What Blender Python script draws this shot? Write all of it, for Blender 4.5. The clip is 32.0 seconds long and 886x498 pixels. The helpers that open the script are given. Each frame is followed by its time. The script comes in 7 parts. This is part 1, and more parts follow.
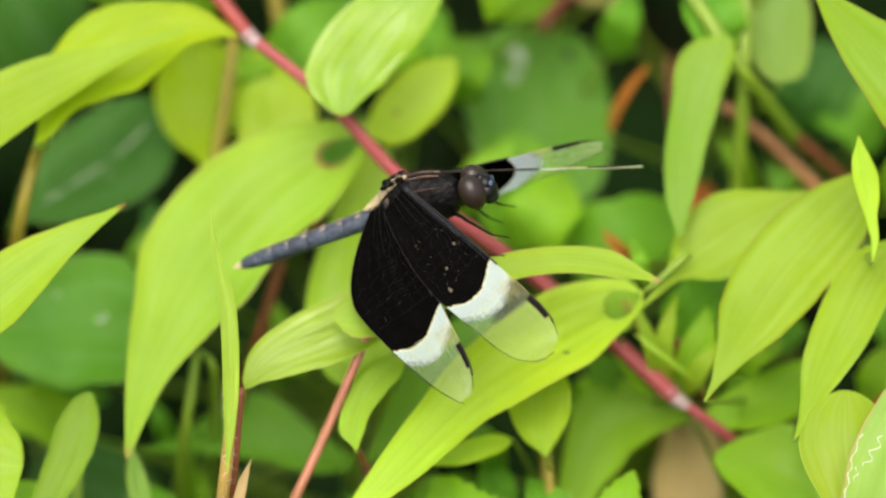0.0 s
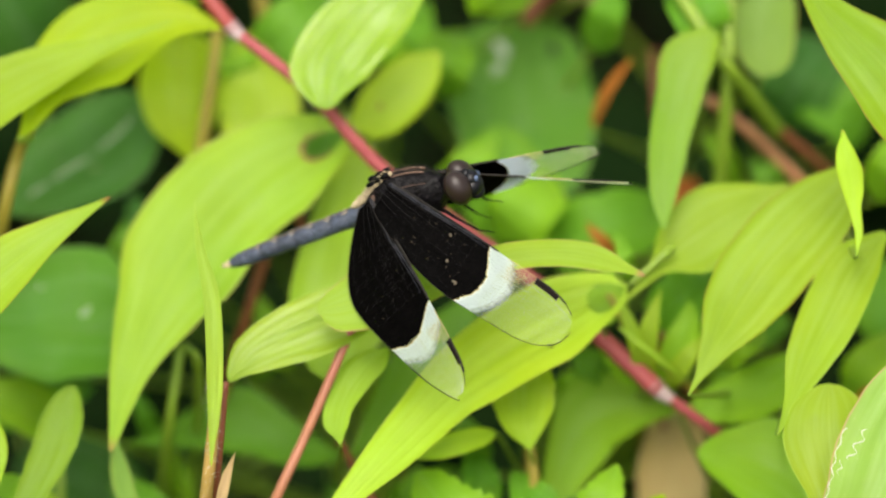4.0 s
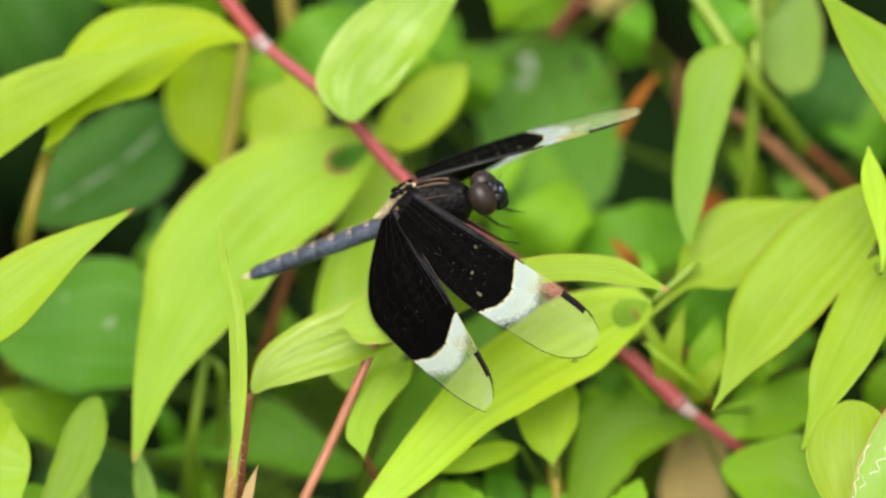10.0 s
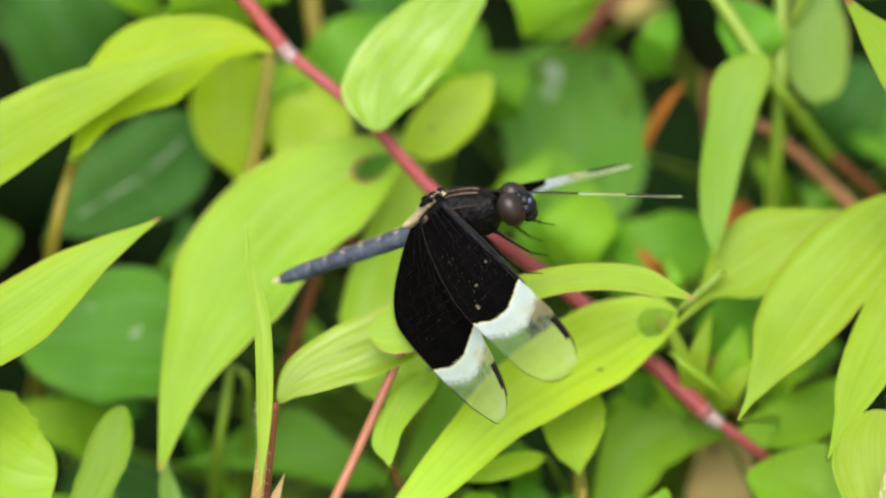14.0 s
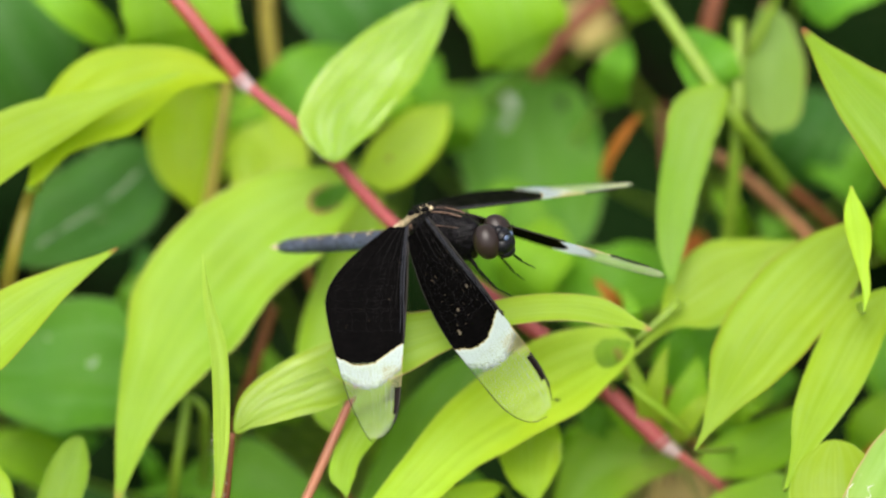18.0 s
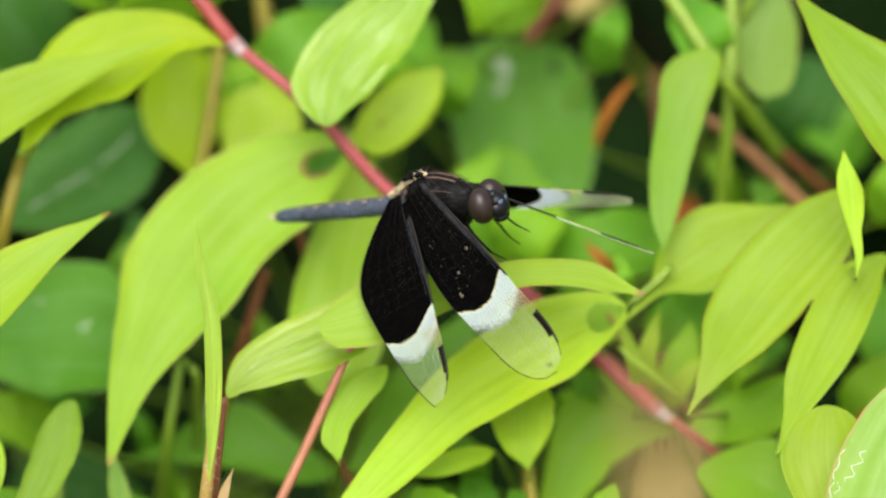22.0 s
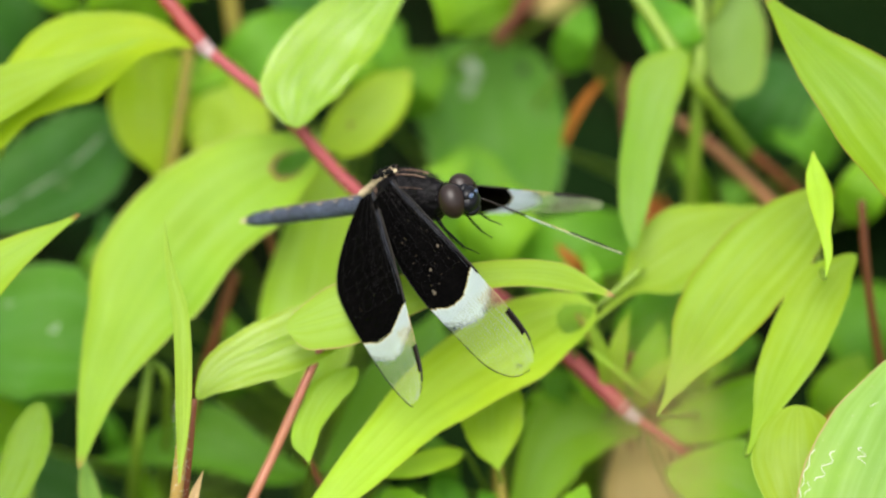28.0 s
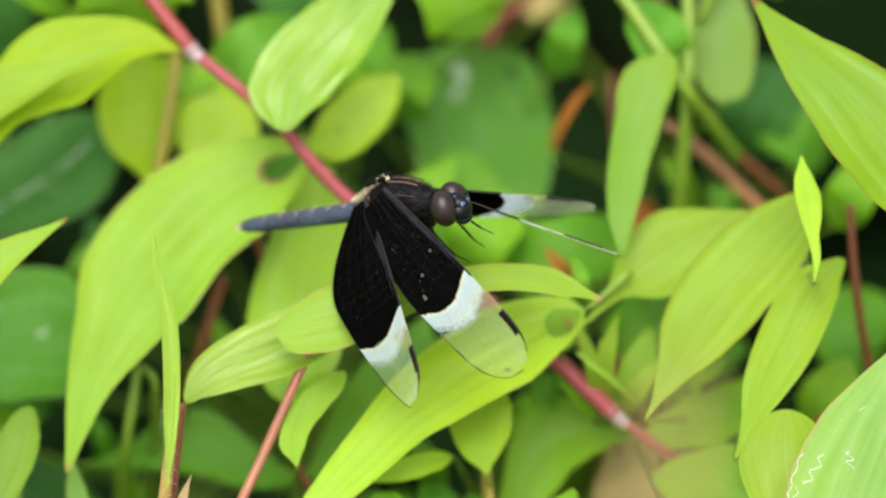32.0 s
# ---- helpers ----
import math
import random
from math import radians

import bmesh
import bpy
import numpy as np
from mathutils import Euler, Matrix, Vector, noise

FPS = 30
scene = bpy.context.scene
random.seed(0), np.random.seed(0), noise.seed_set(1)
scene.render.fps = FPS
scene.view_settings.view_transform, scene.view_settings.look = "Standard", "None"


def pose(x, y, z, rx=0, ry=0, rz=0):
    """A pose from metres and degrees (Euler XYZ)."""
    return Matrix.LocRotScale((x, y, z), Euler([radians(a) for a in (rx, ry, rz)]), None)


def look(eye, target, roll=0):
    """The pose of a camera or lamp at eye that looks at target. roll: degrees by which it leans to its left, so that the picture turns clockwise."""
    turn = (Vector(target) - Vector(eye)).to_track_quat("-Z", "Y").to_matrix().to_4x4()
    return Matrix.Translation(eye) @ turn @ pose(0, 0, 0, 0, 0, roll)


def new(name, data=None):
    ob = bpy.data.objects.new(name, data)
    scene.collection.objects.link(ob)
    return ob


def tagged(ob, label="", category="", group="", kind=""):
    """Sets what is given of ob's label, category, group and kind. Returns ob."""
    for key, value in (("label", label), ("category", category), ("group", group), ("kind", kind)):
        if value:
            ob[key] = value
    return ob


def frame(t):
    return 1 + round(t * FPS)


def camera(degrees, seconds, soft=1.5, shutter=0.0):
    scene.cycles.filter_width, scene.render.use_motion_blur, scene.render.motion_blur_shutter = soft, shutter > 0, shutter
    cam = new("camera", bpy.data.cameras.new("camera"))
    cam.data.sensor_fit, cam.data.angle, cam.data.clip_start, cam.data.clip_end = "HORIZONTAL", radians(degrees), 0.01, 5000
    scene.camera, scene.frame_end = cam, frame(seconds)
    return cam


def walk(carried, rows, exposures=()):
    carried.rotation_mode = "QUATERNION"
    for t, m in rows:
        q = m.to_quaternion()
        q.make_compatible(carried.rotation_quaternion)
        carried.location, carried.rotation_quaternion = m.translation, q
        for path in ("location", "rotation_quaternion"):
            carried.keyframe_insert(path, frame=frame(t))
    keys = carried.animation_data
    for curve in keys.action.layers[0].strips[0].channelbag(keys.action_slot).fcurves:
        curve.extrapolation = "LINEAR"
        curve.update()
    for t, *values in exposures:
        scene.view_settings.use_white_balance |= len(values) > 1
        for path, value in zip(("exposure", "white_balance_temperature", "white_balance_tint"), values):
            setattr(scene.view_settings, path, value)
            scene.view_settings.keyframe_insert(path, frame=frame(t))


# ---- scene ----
EYE = (0.0, -0.98298, 0.85829)
cam = camera(4.4, 32.0, 2.3, 0.0)
cam.data.dof.use_dof = True
cam.data.dof.focus_distance = 1.1892
cam.data.dof.aperture_fstop = 9.8
cam.data.dof.aperture_blades = 0
walk(cam, [
    (0.0, pose(EYE[0], EYE[1], EYE[2], 55.1246, 0.4052, -0.2575)),
    (0.5, pose(EYE[0], EYE[1], EYE[2], 55.0688, 0.3816, -0.2758)),
    (1.0, pose(EYE[0], EYE[1], EYE[2], 55.0559, 0.4322, -0.2417)),
    (1.5, pose(EYE[0], EYE[1], EYE[2], 55.0250, 0.5147, -0.3123)),
    (2.0, pose(EYE[0], EYE[1], EYE[2], 55.1606, 0.2988, -0.2450)),
    (2.5, pose(EYE[0], EYE[1], EYE[2], 55.2163, 0.3836, -0.3892)),
    (3.0, pose(EYE[0], EYE[1], EYE[2], 55.2133, 0.2405, -0.3043)),
    (3.5, pose(EYE[0], EYE[1], EYE[2], 55.1549, 0.3664, -0.3392)),
    (5.5, pose(EYE[0], EYE[1], EYE[2], 55.0201, 0.1442, -0.0507)),
    (6.0, pose(EYE[0], EYE[1], EYE[2], 55.0320, -0.0048, 0.0091)),
    (6.5, pose(EYE[0], EYE[1], EYE[2], 55.0342, 0.1173, -0.0891)),
    (7.0, pose(EYE[0], EYE[1], EYE[2], 55.2428, 0.0235, -0.0339)),
    (7.5, pose(EYE[0], EYE[1], EYE[2], 55.2623, -0.0750, 0.0358)),
    (8.0, pose(EYE[0], EYE[1], EYE[2], 55.0632, -0.0290, 0.0228)),
    (8.5, pose(EYE[0], EYE[1], EYE[2], 55.0751, -0.0096, 0.0637)),
    (9.0, pose(EYE[0], EYE[1], EYE[2], 55.0000, -0.0000, 0.0000)),
    (9.5, pose(EYE[0], EYE[1], EYE[2], 55.0203, 0.0286, 0.1006)),
    (10.0, pose(EYE[0], EYE[1], EYE[2], 55.1595, 0.0635, 0.0338)),
    (10.5, pose(EYE[0], EYE[1], EYE[2], 55.2110, 0.0356, 0.0529)),
    (11.0, pose(EYE[0], EYE[1], EYE[2], 55.2372, 0.0620, 0.0530)),
    (11.5, pose(EYE[0], EYE[1], EYE[2], 55.2560, 0.1406, -0.0511)),
    (12.0, pose(EYE[0], EYE[1], EYE[2], 55.2461, 0.1786, 0.0124)),
    (12.5, pose(EYE[0], EYE[1], EYE[2], 55.2249, 0.1518, -0.0399)),
    (13.0, pose(EYE[0], EYE[1], EYE[2], 55.2018, 0.1466, 0.0036)),
    (13.5, pose(EYE[0], EYE[1], EYE[2], 55.2417, 0.1632, 0.0656)),
    (15.5, pose(EYE[0], EYE[1], EYE[2], 55.0150, 0.2235, 0.2857)),
    (16.0, pose(EYE[0], EYE[1], EYE[2], 55.2182, 0.3571, 0.2428)),
    (16.2, pose(EYE[0], EYE[1], EYE[2], 55.5261, 0.2444, 0.0827)),
    (16.5, pose(EYE[0], EYE[1], EYE[2], 55.5877, 0.2090, 0.0321)),
    (17.0, pose(EYE[0], EYE[1], EYE[2], 55.4029, 0.1403, 0.0219)),
    (17.5, pose(EYE[0], EYE[1], EYE[2], 55.4399, 0.1998, 0.0180)),
    (18.0, pose(EYE[0], EYE[1], EYE[2], 55.3570, 0.0268, -0.0446)),
    (18.5, pose(EYE[0], EYE[1], EYE[2], 55.2809, -0.0878, -0.0509)),
    (19.0, pose(EYE[0], EYE[1], EYE[2], 55.2595, -0.0296, -0.1379)),
    (19.5, pose(EYE[0], EYE[1], EYE[2], 55.2276, -0.0302, -0.0984)),
    (20.0, pose(EYE[0], EYE[1], EYE[2], 55.2208, -0.0729, -0.0127)),
    (20.5, pose(EYE[0], EYE[1], EYE[2], 55.2422, 0.0064, -0.1827)),
    (21.0, pose(EYE[0], EYE[1], EYE[2], 55.2185, -0.0940, -0.1280)),
    (21.5, pose(EYE[0], EYE[1], EYE[2], 55.1829, -0.1301, -0.0535)),
    (22.0, pose(EYE[0], EYE[1], EYE[2], 55.1810, -0.0959, -0.0047)),
    (22.5, pose(EYE[0], EYE[1], EYE[2], 55.2000, -0.0724, -0.0223)),
    (23.0, pose(EYE[0], EYE[1], EYE[2], 55.1986, -0.0259, -0.1167)),
    (23.5, pose(EYE[0], EYE[1], EYE[2], 55.2020, -0.0861, -0.1112)),
    (24.0, pose(EYE[0], EYE[1], EYE[2], 55.3247, -0.0515, -0.0119)),
    (24.5, pose(EYE[0], EYE[1], EYE[2], 55.2026, -0.0117, -0.0106)),
    (25.0, pose(EYE[0], EYE[1], EYE[2], 55.2323, 0.0502, -0.1955)),
    (25.5, pose(EYE[0], EYE[1], EYE[2], 55.2313, -0.0520, -0.2576)),
    (26.0, pose(EYE[0], EYE[1], EYE[2], 55.1921, -0.1564, -0.1268)),
    (26.5, pose(EYE[0], EYE[1], EYE[2], 55.1930, 0.0142, -0.2470)),
    (28.5, pose(EYE[0], EYE[1], EYE[2], 55.1862, -0.0778, -0.2505)),
    (29.0, pose(EYE[0], EYE[1], EYE[2], 55.2095, -0.1194, -0.3099)),
    (29.5, pose(EYE[0], EYE[1], EYE[2], 55.2300, -0.1063, -0.2913)),
    (30.0, pose(EYE[0], EYE[1], EYE[2], 55.2466, -0.0673, -0.2356)),
    (30.5, pose(EYE[0], EYE[1], EYE[2], 55.2121, -0.0631, -0.2296)),
    (31.0, pose(EYE[0], EYE[1], EYE[2], 55.2084, -0.0714, -0.2415)),
    (31.5, pose(EYE[0], EYE[1], EYE[2], 55.2017, -0.0953, -0.2756)),
    (32.0, pose(EYE[0], EYE[1], EYE[2], 55.2075, -0.0884, -0.2657)),
], exposures=[(0.0, 0.78, 6850, 10), (9.0, 0.78, 6800, 10), (13.0, 0.78, 6500, 10), (20.0, 0.80, 6550, 10), (26.0, 0.80, 6500, 10), (32.0, 0.80, 6250, 9)])

# ---- daylight: bright thin overcast ----
world = bpy.data.worlds.new("sky")
scene.world = world
world.use_nodes = True
wn = world.node_tree.nodes
sky = wn.new("ShaderNodeTexSky")
sky.sky_type = 'NISHITA'
sky.sun_disc = False
sky.sun_elevation = radians(62)
sky.sun_rotation = radians(191)
sky.air_density, sky.dust_density, sky.ozone_density = 1.0, 6.0, 0.6
wn["Background"].inputs["Strength"].default_value = 0.15
cloud = wn.new("ShaderNodeHueSaturation")
cloud.inputs["Saturation"].default_value = 0.35
world.node_tree.links.new(sky.outputs[0], cloud.inputs["Color"])
world.node_tree.links.new(cloud.outputs[0], wn["Background"].inputs["Color"])
sun_data = bpy.data.lights.new("sun", 'SUN')
sun_data.energy, sun_data.angle, sun_data.color = 1.5, radians(60), (1.0, 0.95, 0.86)
sun = new("sun", sun_data)
sun.matrix_world = look((-0.08, -0.4, 1.1), (0, 0, 0))


# ---- materials ----
def shader(name):
    m = bpy.data.materials.new(name)
    m.use_nodes = True
    t = m.node_tree
    return m, t.nodes, t.links, t.nodes["Principled BSDF"]


def math_node(nodes, links, op, a, b=None):
    n = nodes.new("ShaderNodeMath")
    n.operation = op
    for i, v in enumerate((a, b)):
        if v is None:
            continue
        if isinstance(v, (int, float)):
            n.inputs[i].default_value = v
        else:
            links.new(v, n.inputs[i])
    return n.outputs[0]


def ramp(nodes, links, fac, stops):
    n = nodes.new("ShaderNodeValToRGB")
    while len(n.color_ramp.elements) < len(stops):
        n.color_ramp.elements.new(0.5)
    for e, (p, c) in zip(n.color_ramp.elements, stops):
        e.position, e.color = p, (*c, 1)
    links.new(fac, n.inputs[0])
    return n.outputs[0]


def mixed(nodes, links, fac, a, b, mode='MIX'):
    n = nodes.new("ShaderNodeMix")
    n.data_type, n.blend_type = 'RGBA', mode
    for sock, v in ((n.inputs[0], fac), (n.inputs[6], a), (n.inputs[7], b)):
        if isinstance(v, (int, float)):
            sock.default_value = v
        elif isinstance(v, tuple):
            sock.default_value = (*v, 1)
        else:
            links.new(v, sock)
    return n.outputs[2]


def noise_tex(nodes, links, scale, detail=3, vec=None):
    n = nodes.new("ShaderNodeTexNoise")
    n.inputs["Scale"].default_value, n.inputs["Detail"].default_value = scale, detail
    if vec is not None:
        links.new(vec, n.inputs["Vector"])
    return n.outputs["Fac"]


def leaf_material(name, base, vein, clear, veins=9, margin=None, rough=0.42, thin=0.4, spots=0.0, spec=0.24, ribbed=0.0, rim=0.965):
    """Leaf: parallel curved veins along the blade, blotches, a painted pale sheen, a coloured margin, light that comes
    through.
    """
    m, nodes, links, b = shader(name)
    uv = nodes.new("ShaderNodeUVMap")
    sep = nodes.new("ShaderNodeSeparateXYZ")
    links.new(uv.outputs[0], sep.inputs[0])
    co = nodes.new("ShaderNodeTexCoord").outputs["Object"]
    info = nodes.new("ShaderNodeObjectInfo")
    v = math_node(nodes, links, 'MULTIPLY_ADD', sep.outputs[1], 2.0)
    v.node.inputs[2].default_value = -1.0
    av = math_node(nodes, links, 'ABSOLUTE', v)
    big = noise_tex(nodes, links, 140, 2, co)
    fine = noise_tex(nodes, links, 1500, 4, co)
    stretch = nodes.new("ShaderNodeMapping")
    stretch.inputs["Scale"].default_value = (2.5, 60, 1)
    links.new(uv.outputs[0], stretch.inputs[0])
    grain = noise_tex(nodes, links, 1.0, 3, stretch.outputs[0])
    wave = math_node(nodes, links, 'MULTIPLY', av, veins * math.pi)
    wave = math_node(nodes, links, 'COSINE', wave)
    wave = math_node(nodes, links, 'MULTIPLY_ADD', wave, 0.5)
    wave.node.inputs[2].default_value = 0.5
    wave = math_node(nodes, links, 'POWER', wave, 6.0)
    rib = math_node(nodes, links, 'LESS_THAN', av, 0.035)
    line = math_node(nodes, links, 'MULTIPLY', wave, 0.08)
    line = math_node(nodes, links, 'MAXIMUM', line, math_node(nodes, links, 'MULTIPLY', rib, 0.2))
    grain2 = math_node(nodes, links, 'MULTIPLY', grain, 0.32)
    col = mixed(nodes, links, big, tuple(x * 0.78 for x in base), tuple(min(1, x * 1.2) for x in base))
    col = mixed(nodes, links, grain2, col, tuple(x * 0.72 for x in base))
    patch = ramp(nodes, links, noise_tex(nodes, links, 55, 3, co), [(0.35, (0, 0, 0)), (0.7, (1, 1, 1))])
    col = mixed(nodes, links, math_node(nodes, links, 'MULTIPLY', patch, 0.6), col, (min(1, base[0] * 1.35), base[1] * 1.06, base[2] * 0.7))
    mottle = noise_tex(nodes, links, 480, 5, co)
    col = mixed(nodes, links, math_node(nodes, links, 'MULTIPLY', ramp(nodes, links, mottle, [(0.4, (1, 1, 1)), (0.62, (0, 0, 0))]), 0.14), col, tuple(x * 0.62 for x in base))
    band = nodes.new("ShaderNodeMapping")
    band.inputs["Scale"].default_value = (1.6, 11, 1)
    links.new(uv.outputs[0], band.inputs[0])
    shift = nodes.new("ShaderNodeCombineXYZ")
    links.new(math_node(nodes, links, 'MULTIPLY', info.outputs["Random"], 40.0), shift.inputs[0])
    links.new(shift.outputs[0], band.inputs["Location"])
    bands = noise_tex(nodes, links, 1.0, 3, band.outputs[0])
    col = mixed(nodes, links, math_node(nodes, links, 'MULTIPLY', ramp(nodes, links, bands, [(0.36, (1, 1, 1)), (0.55, (0, 0, 0))]), 0.13), col, tuple(x * 0.6 for x in base))
    col = mixed(nodes, links, math_node(nodes, links, 'MULTIPLY', ramp(nodes, links, bands, [(0.5, (0, 0, 0)), (0.68, (1, 1, 1))]), 0.15), col, tuple(min(1, x * 1.3) for x in base))
    near_rib = ramp(nodes, links, av, [(0.0, (1, 1, 1)), (0.5, (0, 0, 0))])
    col = mixed(nodes, links, math_node(nodes, links, 'MULTIPLY', near_rib, 0.25), col, tuple(x * 0.75 for x in base))
    # whitish sheen painted into the colour, fading out towards the margin
    painted_sheen = ramp(nodes, links, noise_tex(nodes, links, 90, 4, co), [(0.45, (0, 0, 0)), (0.75, (1, 1, 1))])
    inner = ramp(nodes, links, av, [(0.0, (1, 1, 1)), (0.55, (0.9, 0.9, 0.9)), (0.93, (0, 0, 0))])
    col = mixed(nodes, links, math_node(nodes, links, 'MULTIPLY', math_node(nodes, links, 'MULTIPLY_ADD', painted_sheen, 0.6), inner), col, (base[0] * 1.12, base[1] * 1.03, base[2] + base[1] * (0.10 if base[2] > 0.01 else 0.03)))
    col.node.inputs[0].links[0].from_node.inputs[0].links[0].from_node.inputs[2].default_value = 0.18
    col = mixed(nodes, links, line, col, vein)
    hue = nodes.new("ShaderNodeHueSaturation")
    links.new(math_node(nodes, links, 'MULTIPLY_ADD', info.outputs["Random"], 0.014), hue.inputs["Hue"])
    hue.inputs["Hue"].links[0].from_node.inputs[2].default_value = 0.493
    links.new(math_node(nodes, links, 'MULTIPLY_ADD', info.outputs["Random"], 0.16), hue.inputs["Value"])
    hue.inputs["Value"].links[0].from_node.inputs[2].default_value = 0.94
    hue.inputs["Saturation"].default_value = 1.005
    links.new(col, hue.inputs["Color"])
    col = hue.outputs[0]
    if spots:
        pale = ramp(nodes, links, fine, [(0.0, (0, 0, 0)), (0.66, (0, 0, 0)), (0.74, (1, 1, 1))])
        col = mixed(nodes, links, math_node(nodes, links, 'MULTIPLY', pale, spots), col, (0.45, 0.42, 0.25))
    edge = ramp(nodes, links, av, [(0.0, (0, 0, 0)), (rim, (0, 0, 0)), (rim * 0.3 + 0.7, (1, 1, 1))])
    col = mixed(nodes, links, math_node(nodes, links, 'MULTIPLY', edge, 0.75 if margin else 0.5), col, margin or vein)
    if margin:
        tip = ramp(nodes, links, sep.outputs[0], [(0.0, (0, 0, 0)), (0.965, (0, 0, 0)), (0.99, (1, 1, 1))])
        col = mixed(nodes, links, tip, col, margin)
    links.new(col, b.inputs["Base Color"])
    worn = math_node(nodes, links, 'MULTIPLY_ADD', grain, 0.3)
    worn.node.inputs[2].default_value = rough - 0.15
    links.new(worn, b.inputs["Roughness"])
    sheen = math_node(nodes, links, 'MULTIPLY_ADD', ramp(nodes, links, bands, [(0.38, (0, 0, 0)), (0.64, (1, 1, 1))]), spec * 1.3)
    sheen.node.inputs[2].default_value = spec * 0.2
    links.new(sheen, b.inputs["Specular IOR Level"])
    bump = nodes.new("ShaderNodeBump")
    bump.inputs["Strength"].default_value, bump.inputs["Distance"].default_value = 0.3, 0.0002
    h = math_node(nodes, links, 'ADD', line, math_node(nodes, links, 'MULTIPLY', grain, 0.8))
    links.new(h, bump.inputs["Height"])
    swell = nodes.new("ShaderNodeBump")
    swell.inputs["Strength"].default_value, swell.inputs["Distance"].default_value = 0.22 + ribbed, 0.0012
    streak = nodes.new("ShaderNodeMapping")
    streak.inputs["Scale"].default_value = (3, 3 + 12 * ribbed, 1)
    links.new(uv.outputs[0], streak.inputs[0])
    links.new(math_node(nodes, links, 'ADD', noise_tex(nodes, links, 1.0, 2, streak.outputs[0]), math_node(nodes, links, 'MULTIPLY', mottle, 0.12)), swell.inputs["Height"])
    links.new(bump.outputs[0], swell.inputs["Normal"])
    links.new(swell.outputs[0], b.inputs["Normal"])
    tr = nodes.new("ShaderNodeBsdfTranslucent")
    links.new(mixed(nodes, links, 0.55, col, clear), tr.inputs["Color"])
    links.new(bump.outputs[0], tr.inputs["Normal"])
    mix = nodes.new("ShaderNodeMixShader")
    mix.inputs[0].default_value = thin
    links.new(b.outputs[0], mix.inputs[1])
    links.new(tr.outputs[0], mix.inputs[2])
    links.new(mix.outputs[0], nodes["Material Output"].inputs[0])
    return m


def plain(name, col, rough=0.5, metal=0.0, dark=0.7, scale=600, spec=0.4, bump_mm=0.05, coat=0.0, second=None, blotch=0.0):
    """A material with two scales of variation and fine relief."""
    m, nodes, links, b = shader(name)
    co = nodes.new("ShaderNodeTexCoord").outputs["Object"]
    a = noise_tex(nodes, links, scale, 4, co)
    c = noise_tex(nodes, links, scale * 0.14, 2, co)
    if blotch:
        a = ramp(nodes, links, a, [(0.5 - blotch, (0, 0, 0)), (0.5 + blotch, (1, 1, 1))])
        c = ramp(nodes, links, c, [(0.5 - blotch, (0, 0, 0)), (0.5 + blotch, (1, 1, 1))])
    out = mixed(nodes, links, a, tuple(x * dark for x in col), col)
    out = mixed(nodes, links, math_node(nodes, links, 'MULTIPLY', c, 0.6), out, second or tuple(x * dark for x in col))
    links.new(out, b.inputs["Base Color"])
    b.inputs["Roughness"].default_value = rough
    b.inputs["Metallic"].default_value = metal
    b.inputs["Specular IOR Level"].default_value = spec
    b.inputs["Coat Weight"].default_value = coat
    bump = nodes.new("ShaderNodeBump")
    bump.inputs["Strength"].default_value, bump.inputs["Distance"].default_value = 0.5, bump_mm * 0.001
    links.new(a, bump.inputs["Height"])
    links.new(bump.outputs[0], b.inputs["Normal"])
    return m


